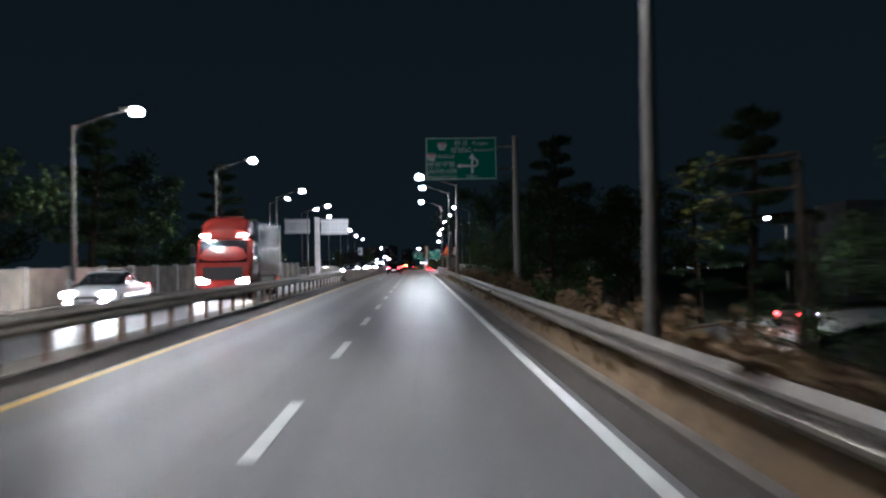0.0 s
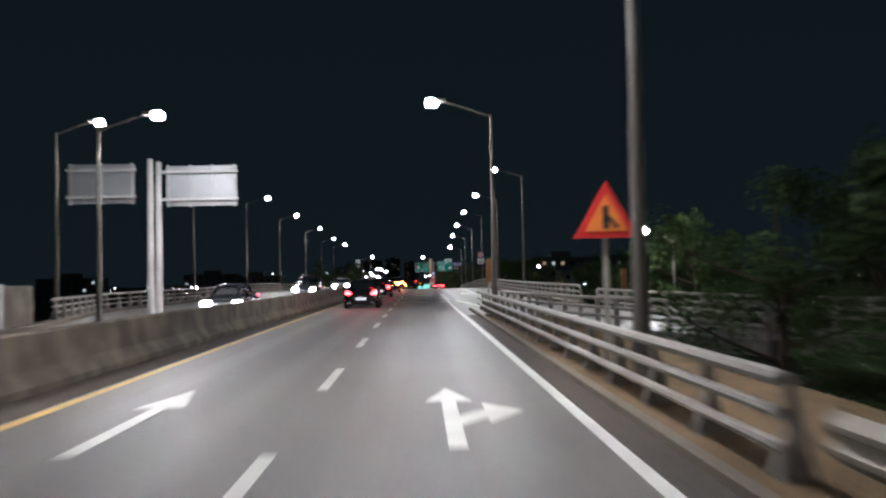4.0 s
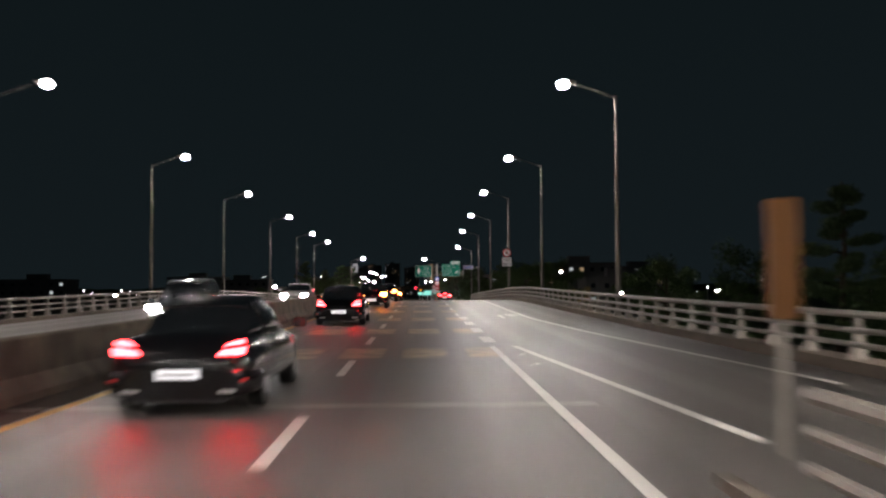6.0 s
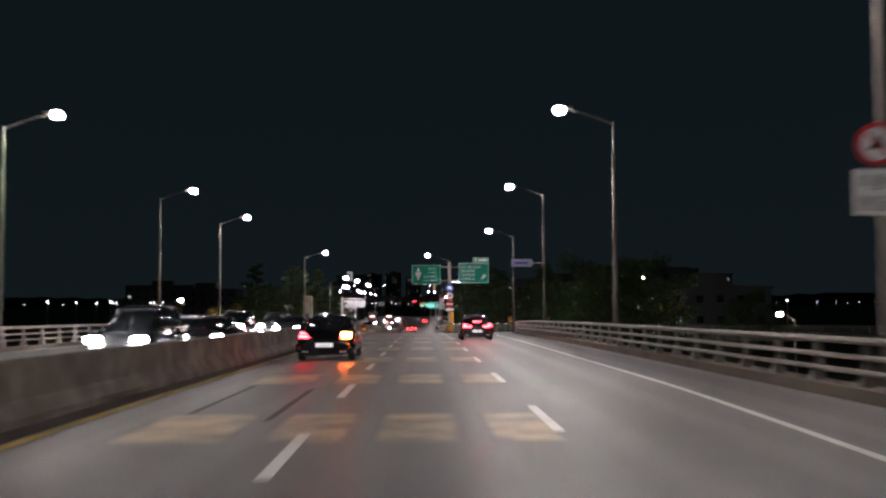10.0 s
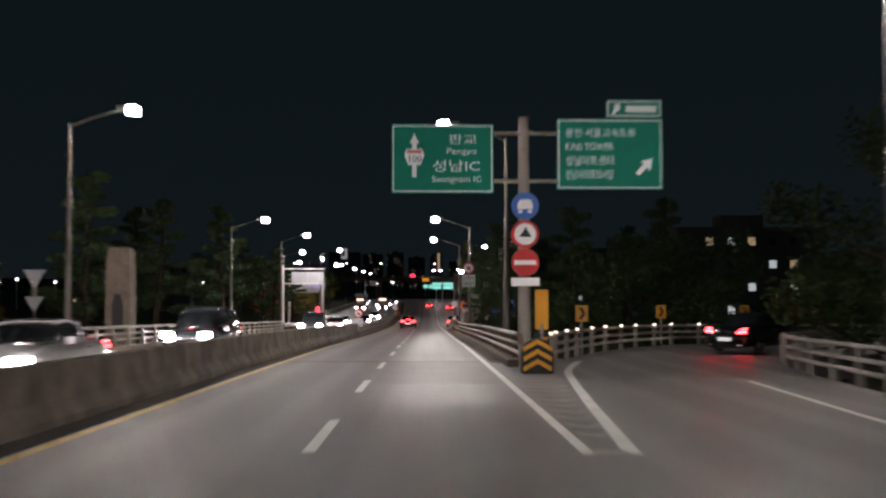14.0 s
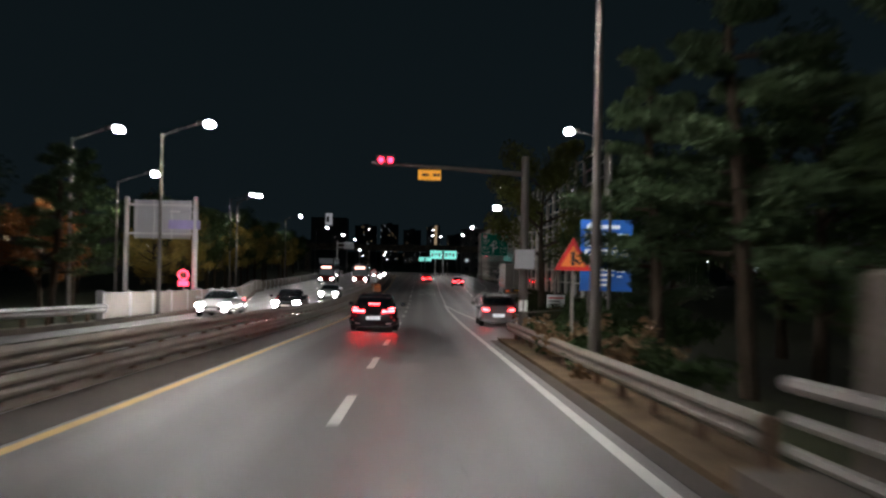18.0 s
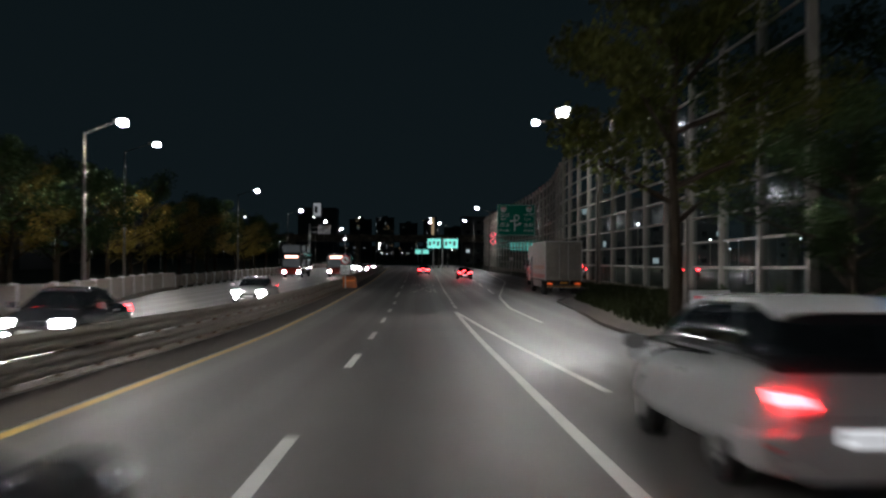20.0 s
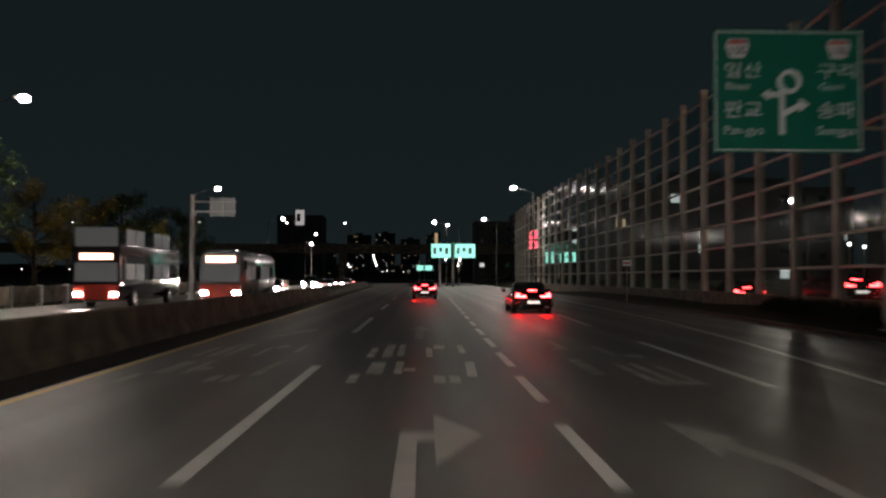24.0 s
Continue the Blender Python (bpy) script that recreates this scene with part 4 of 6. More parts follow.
for x, y in ((12.8, 541.0), (13.2, 600), (4.6, 610), (7.3, 620)):
    lamp(x, y, 11.4, -2.4)
# lamps off the road, beyond the parapets
for x, y, z in ((30.5, 309, 0.3), (34.0, 215, -4.0), (36, 275, -4.2), (-34, 212, -4), (-30, 295, -2.5), (12.6, 122, -2), (28.5, 73, -1.9), (30, 470, -0.6), (36, 520, -0.6)):
    lamp(x, y, 7.0, -1.6 if x > 0 else 1.6, None, "street lamp on a side road below", z, LENS_DIM)

lamp(23.4, 98.6, 11.0, -1.6, None, "tall street lamp on a side road below", -2.6, LENS_DIM)

# ---- signs ----
def plate(parent, name, x0, x1, z0, z1, m, border=None, label="", y=0.0, t=0.03):
    part(name, Geo().box(x0, x1, y, y + t, z0, z1, 0.006), m, parent, label)
    if border:
        b = 0.035
        for q, (a0, a1, c0, c1) in enumerate(((x0 + .04, x1 - .04, z1 - .04 - b, z1 - .04), (x0 + .04, x1 - .04, z0 + .04, z0 + .04 + b), (x0 + .04, x0 + .04 + b, z0 + .07, z1 - .07), (x1 - .04 - b, x1 - .04, z0 + .07, z1 - .07))):
            part("border", Geo().box(a0, a1, y - 0.006, y + 0.001, c0, c1), border, parent)
def words(parent, text, x, z, size, width, m=None, y=-0.006):
    letters("lettering", text, size, m or SIGN_W, parent, pose(x, y, z, 90, 0, 0), "", width)
def bars(parent, x0, x1, z, h, n=1, m=None):
    for k in range(n):
        part("text_bar", Geo().box(x0, x1, -0.008, 0.0, z - k * h * 1.6, z - k * h * 1.6 + h), m or SIGN_W, parent)
def poly(parent, name, pts, m, y=-0.008, label="", t=0.006):
    part(name, Geo().prism(pts, y, y + t), m, parent, label)
def disc(parent, x, z, r, rim, face, y=-0.03, label=""):
    ring = lambda q, yy: [(x + q * math.cos(t), yy, z + q * math.sin(t)) for t in [2 * math.pi * j / 28 for j in range(28)]]
    part("rim", Geo().loft([ring(r, y + 0.02), ring(r, y)]), rim, parent, label)
    part("face", Geo().loft([ring(r * 0.78, y + 0.001), ring(r * 0.78, y - 0.006)]), face, parent)
def shield(parent, x, z, w, text):
    h = w * 0.8
    poly(parent, "shield", [(x - w / 2, z + h * .1), (x - w * .3, z - h / 2), (x + w * .3, z - h / 2), (x + w / 2, z + h * .1), (x + w * .4, z + h / 2), (x - w * .4, z + h / 2)], SIGN_W, -0.012)
    poly(parent, "shield_band", [(x - w * .38, z + h * .25), (x + w * .38, z + h * .25), (x + w * .36, z + h * .42), (x - w * .36, z + h * .42)], SIGN_R, -0.018)
    words(parent, text, x - w * .36, z - h * .32, h * .62, w * .72, BLACK, -0.02)
def pole_of(parent, x, z0, z1, r, m, y=0.2):
    part("pole", Geo().tube([(x, y, z0), (x, y, z0 + 0.05), (x, y, z0 + 0.05), (x, y, z1)], [r * 1.9, r * 1.9, r * 1.1, r * 0.85], 12), m, parent, "", None, True)
    part("pole_cap", Geo().tube([(x, y, z1), (x, y, z1 + 0.04)], [r, r * 0.6], 12), m, parent)

# first direction sign on a cantilever
y0 = 42.7
s1 = thing("direction_sign", pose(0, y0, 0), "green direction sign with white lettering on a cantilever pole", "road sign")
plate(s1, "board", 0.22, 3.46, 5.88, 7.83, GREEN, SIGN_W)
words(s1, "판교", 1.52, 7.46, 0.27, 0.62); words(s1, "Pangyo", 2.35, 7.48, 0.2, 0.72)
words(s1, "성남IC", 1.35, 7.14, 0.3, 0.95); words(s1, "Seongnam IC", 2.4, 7.18, 0.18, 0.9)
shield(s1, 0.98, 7.42, 0.42, "100"); shield(s1, 0.5, 6.93, 0.42, "171")
words(s1, "용인·서울고속도로", 0.78, 6.88, 0.2, 0.75)
words(s1, "분당구청", 0.32, 6.5, 0.28, 1.2); words(s1, "성남시청·시의회", 0.32, 6.2, 0.24, 1.3); words(s1, "Seongnam City Hall Council", 0.32, 6.0, 0.14, 1.3)
words(s1, "230m", 2.05, 5.98, 0.2, 0.5)
poly(s1, "route_arrow", [(2.28, 6.18), (2.38, 6.18), (2.38, 6.85), (2.48, 6.85), (2.33, 7.1), (2.18, 6.85), (2.28, 6.85)], SIGN_W)
poly(s1, "route_arrow", [(1.62, 6.52), (1.8, 6.4), (1.8, 6.47), (2.27, 6.47), (2.27, 6.57), (1.8, 6.57), (1.8, 6.64)], SIGN_W)
part("route_loop", Geo().tube([(2.38 + 0.2 * math.sin(t), -0.012, 6.66 + 0.17 * math.cos(t)) for t in [math.pi * k / 8 for k in range(9)]], 0.045, 6), SIGN_W, s1)
pole_of(s1, 4.3, RZ(y0) - 0.3, 7.85, 0.15, POLE)
part("footing", Geo().tube([(4.3, 0.2, RZ(y0) - 0.5), (4.3, 0.2, RZ(y0) + 0.22), (4.3, 0.2, RZ(y0) + 0.62)], [0.36, 0.35, 0.2], 10), CONC, s1, "weathered concrete footing")
for z in (6.4, 7.4):
    part("cantilever_arm", Geo().tube([(4.3, 0.2, z), (0.9, 0.12, z)], 0.05, 8), POLE, s1, "", None, True)

# merge warning triangle
def triangle_sign(x, y, zc, s, zbase, label):
    r = thing("warning_sign", pose(x, y, 0), label, "road sign")
    tri = lambda k: [(-k * s / 2, zc - s * 0.29 - (k - 1) * s * .29), (k * s / 2, zc - s * 0.29 - (k - 1) * s * .29), (0, zc + s * 0.58 * k)]
    poly(r, "rim", tri(1.0), SIGN_R, -0.02, "red rim", 0.03)
    poly(r, "face", [(-s * .33, zc - s * .19), (s * .33, zc - s * .19), (0, zc + s * .38)], SIGN_O, -0.028)
    poly(r, "symbol", [(-s * .05, zc - s * .15), (s * .04, zc - s * .15), (s * .04, zc + s * .2), (-s * .05, zc + s * .2)], BLACK, -0.036)
    poly(r, "symbol", [(s * .04, zc - s * .02), (s * .15, zc - s * .15), (s * .2, zc - s * .12), (s * .04, zc + s * .06)], BLACK, -0.036)
    pole_of(r, 0, zbase, zc + s * 0.2, 0.045, POLE, 0.08)
triangle_sign(2.56, 88.3, 3.78, 0.98, RZ(88.3), "red and orange triangle warning sign with black merging symbol")
triangle_sign(3.38, 350.7, 1.84, 1.0, RZ(350.7) - 0.2, "orange triangle warning sign with black merging symbol on pole")

# round no-motorcycles signs with a white plate
def round_sign(x, y, zc, r, zbase, label, plate_w=0.84, plate_h=0.8, text=("이륜차", "통행금지"), pole=False, gap=0.06):
    o = thing("prohibition_sign", pose(x, y, 0), label, "road sign")
    disc(o, 0, zc, r, SIGN_R, SIGN_W)
    poly(o, "symbol", [(-r * .45, zc - r * .25), (r * .45, zc - r * .25), (r * .2, zc + r * .15), (r * .05, zc + r * .45), (-r * .15, zc + r * .1)], BLACK, -0.045)
    poly(o, "slash", [(-r * .55, zc + r * .45), (-r * .45, zc + r * .55), (r * .55, zc - r * .45), (r * .45, zc - r * .55)], SIGN_R, -0.053)
    if plate_h:
        zt = zc - r - gap
        plate(o, "text_plate", -plate_w / 2, plate_w / 2, zt - plate_h, zt, SIGN_W, None, "white plate with black lettering", -0.02)
        for i, w in enumerate(text):
            letters("lettering", w, plate_h * 0.36, BLACK, o, pose(-plate_w * .42, -0.026, zt - plate_h * (0.42 + 0.46 * i), 90, 0, 0), "", plate_w * .84)
    if pole:
        pole_of(o, 0, zbase, zc + r, 0.05, POLE_L, 0.06)
    else:
        part("clamp", Geo().box(-0.1, 0.1, 0.0, 0.12, zc - 0.05, zc + 0.05, 0.01), STEEL, o)
    return o
round_sign(7.75, 199.3, 7.14, 0.38, 0, "round red no-motorcycles sign with white plate on a lamp pole")
round_sign(2.48, 317.95, 4.95, 0.38, 0, "round red no-motorcycles sign with white plate on a lamp pole")
round_sign(-5.8, 331.4, 1.55, 0.34, RZ(331.4), "round red no-motorcycles sign at the end of the barrier", 0.7, 0.62, ("이륜차", "통행금지"), True)
round_sign(-6.42, 441.0, 0.42, 0.38, RZ(441.0), "round red and white no-motorcycles sign on the median", 0.8, 0.75, ("이륜차", "통행금지"), True)

# exit gantry with two green boards and a stack of round signs
GS = Matrix.Translation((-0.012, 282.8, 0.151)) @ Matrix.Scale(0.959, 4)
gt = thing("exit_gantry", GS, "grey gantry pole with two green direction boards", "road sign")
pole_of(gt, 2.74, RZ(284.0) - 0.4, 9.0, 0.19, POLE, 0.3)
plate(gt, "board", -1.4, 1.77, 6.6, 8.75, GREEN, SIGN_W, "green board with white lettering")
plate(gt, "board", 3.74, 7.04, 6.72, 8.93, GREEN, SIGN_W, "green board with white lettering")
plate(gt, "exit_board", 5.28, 7.03, 8.97, 9.53, GREEN, SIGN_W, "small green board")
words(gt, "판교", 0.35, 8.15, 0.34, 0.9); words(gt, "Pangyo", 0.3, 7.83, 0.24, 0.95)
words(gt, "성남IC", -0.15, 7.3, 0.4, 1.5); words(gt, "Seongnam IC", -0.15, 6.95, 0.26, 1.55)
poly(gt, "ahead_arrow", [(-0.76, 7.1), (-0.62, 7.1), (-0.62, 8.15), (-0.54, 8.15), (-0.69, 8.45), (-0.84, 8.15), (-0.76, 8.15)], SIGN_W)
shield(gt, -0.69, 7.72, 0.62, "100")
words(gt, "용인·서울고속도로", 4.0, 8.38, 0.3, 2.2); words(gt, "KINS TOWER", 4.0, 7.95, 0.32, 1.5)
words(gt, "성남아트센터", 4.0, 7.5, 0.34, 1.5); words(gt, "성남시의회의사당", 4.0, 7.06, 0.34, 1.5)
poly(gt, "exit_arrow", [(6.2, 7.25), (6.3, 7.15), (6.55, 7.4), (6.65, 7.3), (6.72, 7.68), (6.34, 7.62), (6.44, 7.52)], SIGN_W)
poly(gt, "exit_arrow", [(5.45, 9.08), (5.52, 9.05), (5.65, 9.2), (5.7, 9.14), (5.73, 9.4), (5.5, 9.36), (5.56, 9.3)], SIGN_W)
bars(gt, 5.9, 6.85, 9.14, 0.2)
for z in (7.0, 8.5):
    part("cross_arm", Geo().tube([(-0.6, 0.22, z), (6.2, 0.22, z)], 0.06, 8), POLE, gt, "", None, True)
sg = thing("round_sign_stack", GS @ Matrix.Translation((2.74, -0.02, 0)), "column of three round signs and a plate on the gantry pole", "road sign")
disc(sg, 0, 6.2, 0.43, SIGN_B, SIGN_B, -0.03, "blue vehicle lane disc")
poly(sg, "vehicle_symbol", [(-.24, 6.1), (.24, 6.1), (.24, 6.25), (.16, 6.4), (-.16, 6.4), (-.24, 6.25)], SIGN_W, -0.046)
for dx in (-.15, .15):
    poly(sg, "wheel_symbol", [(dx - .06, 5.98), (dx + .06, 5.98), (dx + .06, 6.08), (dx - .06, 6.08)], SIGN_W, -0.046)
disc(sg, 0, 5.33, 0.43, SIGN_R, SIGN_W, -0.03, "red rimmed disc")
poly(sg, "motorcycle_symbol", [(-.2, 5.24), (.2, 5.24), (.1, 5.4), (.0, 5.55), (-.08, 5.38)], BLACK, -0.046)
disc(sg, 0, 4.45, 0.43, SIGN_R, SIGN_R, -0.03, "red no-entry disc")
poly(sg, "bar_symbol", [(-.34, 4.38), (.34, 4.38), (.34, 4.52), (-.34, 4.52)], SIGN_W, -0.046)
plate(sg, "text_plate", -0.44, 0.44, 3.72, 3.98, SIGN_W, None, "white plate", -0.02)
bars(sg, -0.36, 0.36, 3.8, 0.1, 1, BLACK)
# nose of the exit: cushion with chevrons and a yellow marker
yn = 278.7
nose = thing("crash_cushion", pose(2.5, yn, RZ(yn)), "yellow and black chevron crash cushion on the exit nose", "crash cushion")
arch = [(-.4, 0), (.4, 0), (.41, .5), (.34, .72), (.18, .85), (0, .89), (-.18, .85), (-.34, .72), (-.41, .5)]
part("body", Geo().loft([[(x * k, y, z * k) for x, z in arch] for y, k in ((0.04, .97), (0.3, 1.0), (0.9, .95), (1.15, .8))]), BLACK, nose, "", None, True)
part("chevron_board", Geo().prism(arch, 0.0, 0.04), BLACK, nose)
for k in range(3):
    z = 0.06 + 0.25 * k
    poly(nose, "chevron", [(-.36, z), (0, z + .2), (.36, z), (.36, z + .12), (0, z + .32), (-.36, z + .12)], SIGN_Y, -0.01, "yellow reflective chevron")
mk = thing("marker_post", pose(2.75, 279.9, RZ(279.9) + 0.05), "yellow marker panel on a striped post", "marker post")
part("panel", Geo().box(-0.17, 0.17, -0.03, 0.03, 1.05, 2.1, 0.02), SIGN_Y, mk)
part("stripe_board", Geo().box(-0.2, 0.2, -0.03, 0.03, 0.55, 0.95, 0.02), BLACK, mk)
poly(mk, "stripe", [(-.2, .6), (-.05, .6), (.2, .85), (.05, .85)], SIGN_Y, -0.04)
part("post", Geo().tube([(0, 0, 0), (0, 0, 1.2)], 0.05, 8), POLE, mk, "", None, True)

# more signs and roadside fittings
nm = thing("marker_post", pose(3.0, 119.2, RZ(119.2)), "yellow marker panel at the merge nose", "marker post")
# Yellow marker sheet with the dark around it put into its colour.
part("panel", Geo().box(-0.13, 0.13, -0.04, 0.04, 1.25, 2.35, 0.02), mat("yellow_sheet_in_shade", (0.12, 0.046, 0.007), 0.5, 0, 0.2, 0.6, 0.05, 30), nm)
part("post", Geo().tube([(0, 0.05, 0), (0, 0.05, 1.6)], 0.05, 8), POLE, nm, "", None, True)
nm2 = copy_thing(nm, pose(9.3, 118.5, RZ(118.5) - 0.6))

pl = thing("parapet_pillar", pose(2.9, 79.2, RZ(79.2)), "rough stone pillar at the end of the railing", "pillar")
part("shaft", Geo().loft([[(-.34, -.3, -.4), (.34, -.3, -.4), (.34, .3, -.4), (-.34, .3, -.4)], [(-.33, -.29, .9), (.33, -.29, .9), (.33, .29, .9), (-.33, .29, .9)], [(-.3, -.26, 1.78), (.3, -.26, 1.78), (.3, .26, 1.78), (-.3, .26, 1.78)], [(-.25, -.21, 1.83), (.25, -.21, 1.83), (.25, .21, 1.83), (-.25, .21, 1.83)]]), STONE, pl)
# Flat black arch draws the shade of a recess; nothing is hollowed.
part("recess", Geo().prism([(-.15, .25), (.15, .25), (.15, .8), (.08, .98), (-.08, .98), (-.15, .8)], -0.302, -0.28), BLACK, pl)
pl2 = copy_thing(pl, pose(3.15, 332.6, RZ(332.6)) @ Matrix.Diagonal((1.25, 1.2, 1.0, 1)))

pl3 = copy_thing(pl, pose(-14.0, 297.5, RZ(297.5)) @ Matrix.Diagonal((1.65, 1.5, 2.45, 1)))
def board_back(x0, x1, z0, z1, y, xp, zb, label, roofed=False):
    """A sign for the other direction, seen from behind: sheet, ribs and a pole."""
    o = thing("sign_back", pose(0, y, 0), label, "road sign")
    part("sheet", Geo().box(x0, x1, 0.1, 0.13, z0, z1, 0.01), SIGN_BACK, o)
    n = max(2, int((x1 - x0) / 1.1))
    for k in range(n + 1):
        x = x0 + 0.12 + (x1 - x0 - 0.24) * k / n
        part("rib", Geo().box(x - 0.04, x + 0.04, 0.0, 0.1, z0 - 0.05, z1 + 0.05), STEEL, o)
    for z in ((z0 - 0.1, z1 + 0.3) if roofed else (z0 + 0.3, z1 - 0.3)):
        part("cross_arm", Geo().box(min(x0, xp), x1 + 0.1, -0.16, -0.02, z - 0.06, z + 0.06, 0.02), POLE_L, o)
    pole_of(o, xp, zb, z1 + (0.6 if roofed else 0.15), 0.16, POLE_L, -0.1)
    return o
board_back(-16.7, -13.6, 7.1, 8.95, 119, -12.8, RZ(119), "back of a grey direction sign on a tall pole")
board_back(-12.2, -8.85, 6.95, 8.85, 119.3, -12.5, RZ(119), "back of a grey direction sign on a tall pole")
board_back(-13.0, -10.0, 4.12, 5.1, 344, -13.8, RZ(344), "back of a pale gantry sign with ribs", True)
board_back(-18.8, -15.2, 2.9, 5.3, 386, -19.2, RZ(386), "back of a pale direction sign among trees")
board_back(-15.0, -13.2, 4.0, 5.3, 500, -16.2, RZ(500), "back of a pale sign over the oncoming lanes")

cc = thing("camera_gantry", pose(-14.45, 384, RZ(384)), "pale grey pole with a purple sign arm", "road sign")
pole_of(cc, 0, 0, 6.9, 0.17, POLE_L, 0)
part("sign_panel", Geo().box(-1.6, 0.3, -0.12, -0.05, 4.95, 5.5, 0.02), mat("violet_sign_sheet", (0.3, 0.27, 0.5), 0.5, 0, 0.15, 0.8, 0.05, 30), cc, "pale violet panel")
bars(cc, -1.4, 0.1, 5.15, 0.14, 1)
part("camera_box", Geo().box(-0.9, -0.3, -0.2, 0.1, 5.9, 6.15, 0.03), SIGN_BACK, cc)
part("arm", Geo().tube([(0, 0, 6.0), (-1.6, 0, 6.0)], 0.05, 8), POLE_L, cc, "", None, True)
part("cabinet", Geo().box(-0.05, 0.45, -0.35, -0.05, 0.6, 1.4, 0.03), SIGN_BACK, cc)
led = thing("led_sign", pose(-14.95, 383.4, RZ(383.4)), "lit red pedestrian LED sign on a post", "led sign")
part("ring", Geo().tube([(0.28 * math.cos(t), -0.05, 2.15 + 0.28 * math.sin(t)) for t in [2 * math.pi * k / 16 for k in range(17)]], 0.06, 6), RED_LED, led)
part("panel", Geo().box(-0.3, 0.3, -0.06, 0.02, 1.5, 1.8, 0.01), RED_LED, led)
part("post", Geo().tube([(0, 0.1, 0), (0, 0.1, 2.5)], 0.05, 8), POLE, led, "", None, True)

# red-ringed light sign and a small notice by the noise barrier
ls = thing("led_sign", pose(15.0, 560, RZ(560)), "lit red light sign with two rings on a post", "led sign")
part("board", Geo().box(-.75, .75, 0, .1, 5.2, 8.2, .04), BLACK, ls)
for z in (6.0, 7.4):
    part("ring", Geo().tube([(.48 * math.cos(t), -0.06, z + .48 * math.sin(t)) for t in [2 * math.pi * k / 16 for k in range(17)]], 0.1, 6), RED_LED, ls)
    part("text_bar", Geo().box(-.25, .25, -.04, 0.0, z - .08, z + .08), glow("dim_white_led", (1, .9, .85), .8), ls)
part("post", Geo().tube([(0, 0.15, -.5), (0, 0.15, 8.2)], 0.09, 8), POLE, ls, "", None, True)
nt = thing("notice_board", pose(11.7, 486, RZ(486) + .3), "small pale notice on a thin post", "notice")
part("panel", Geo().box(-.24, .24, 0, .03, 2.0, 2.34, .01), SIGN_W, nt)
part("text_bar", Geo().box(-.18, .18, -.01, 0, 2.12, 2.2), SIGN_R, nt)
part("post", Geo().tube([(0, .05, -.5), (0, .05, 2.2)], .03, 8), POLE, nt, "", None, True)
# signal mast with a yellow plate
tl = thing("signal_mast", pose(2.65, 356, RZ(356)), "dark mast with a long arm, red signal and yellow plate", "traffic light")
pole_of(tl, 0, -0.2, 5.9, 0.14, POLE_B, 0)
part("control_box", Geo().box(-.3, .3, -.42, -.13, 2.35, 2.95, 0.03), SIGN_BACK, tl, "grey control box")
for a in (-.09, .07):
    part("sticker", Geo().box(a - .06, a + .06, -.155, -.145, 1.0, 1.35), SIGN_W, tl, "pale reflective sticker")
part("arm", Geo().tube([(0, 0, 5.35), (-2.3, 0, 5.5), (-4.9, 0, 5.62)], [0.08, 0.06, 0.04], 8), POLE_B, tl, "", None, True)
part("name_plate", Geo().box(-3.42, -2.7, -0.12, -0.08, 5.1, 5.42, 0.01), glow("lit_yellow_plate", (1.0, 0.42, 0.02), 0.6), tl, "lit yellow plate with dark marks")
for x in (-3.3, -2.95):
    part("text_bar", Geo().box(x, x + 0.22, -0.13, -0.118, 5.22, 5.3), BLACK, tl)
sh = part("signal_head", Geo().box(-4.75, -4.15, -0.16, 0.1, 5.52, 5.86, 0.04), BLACK, tl)
for x in (-4.6, -4.3):
    part("signal_lens", Geo().tube([(x, -0.17, 5.7), (x, -0.2, 5.7)], 0.09, 12), glow("lit_red_signal", (1.0, 0.02, 0.06), 10), tl, "lit red lens")

# tall blue information board on the right
bl = thing("information_sign", pose(9.75, 379, 0.0), "tall blue board with white panels and lettering on posts", "road sign")
part("board", Geo().box(-1.46, 1.46, 0, 0.06, 0.3, 4.3, 0.02), SIGN_B, bl)
part("edge_strip", Geo().box(-1.36, 1.38, -0.006, 0, 2.05, 2.12), SIGN_W, bl)
part("emblem", Geo().tube([(-0.92, -0.012, 3.92), (-0.92, 0, 3.92)], 0.2, 16), SIGN_W, bl, "round white emblem")
part("text_bar", Geo().box(-.6, .75, -0.01, 0.0, 3.8, 4.02), SIGN_W, bl)
for z, x1 in ((3.2, 1.25), (2.78, 1.25), (2.3, 1.25)):
    p = part("text_panel", Geo().box(-1.22, x1, -0.008, 0.0, z, z + 0.34), SIGN_W, bl, "white panel")
    for k in range(4):
        part("text_bar", Geo().box(-1.05 + .55 * k, -.7 + .55 * k + .06 * (k % 2), -0.012, -0.008, z + .08, z + .25), SIGN_B, p)
for k, (x0, x1) in enumerate(((-1.1, -.3), (-.55, .5), (-.6, .45), (-.6, .1), (-.65, .15))):
    part("text_bar", Geo().box(x0, x1, -0.01, 0.0, 1.7 - .28 * k, 1.84 - .28 * k), SIGN_W, bl)
for k in range(3):
    part("text_bar", Geo().box(.62, 1.2 - .15 * k, -0.01, 0.0, 1.66 - .3 * k, 1.78 - .3 * k), SIGN_W, bl)
for x in (-1.0, 1.0):
    part("post", Geo().tube([(x, 0.12, ground_z(9.75 + x, 379) - 0.3), (x, 0.12, 4.1)], 0.06, 8), POLE_B, bl, "", None, True)
# banner on an orange plastic base
dull_orange = mat("dusty_orange_plastic", (0.42, 0.12, 0.035), 0.5, 0, 0.35, 0.5, 0.1, 20)
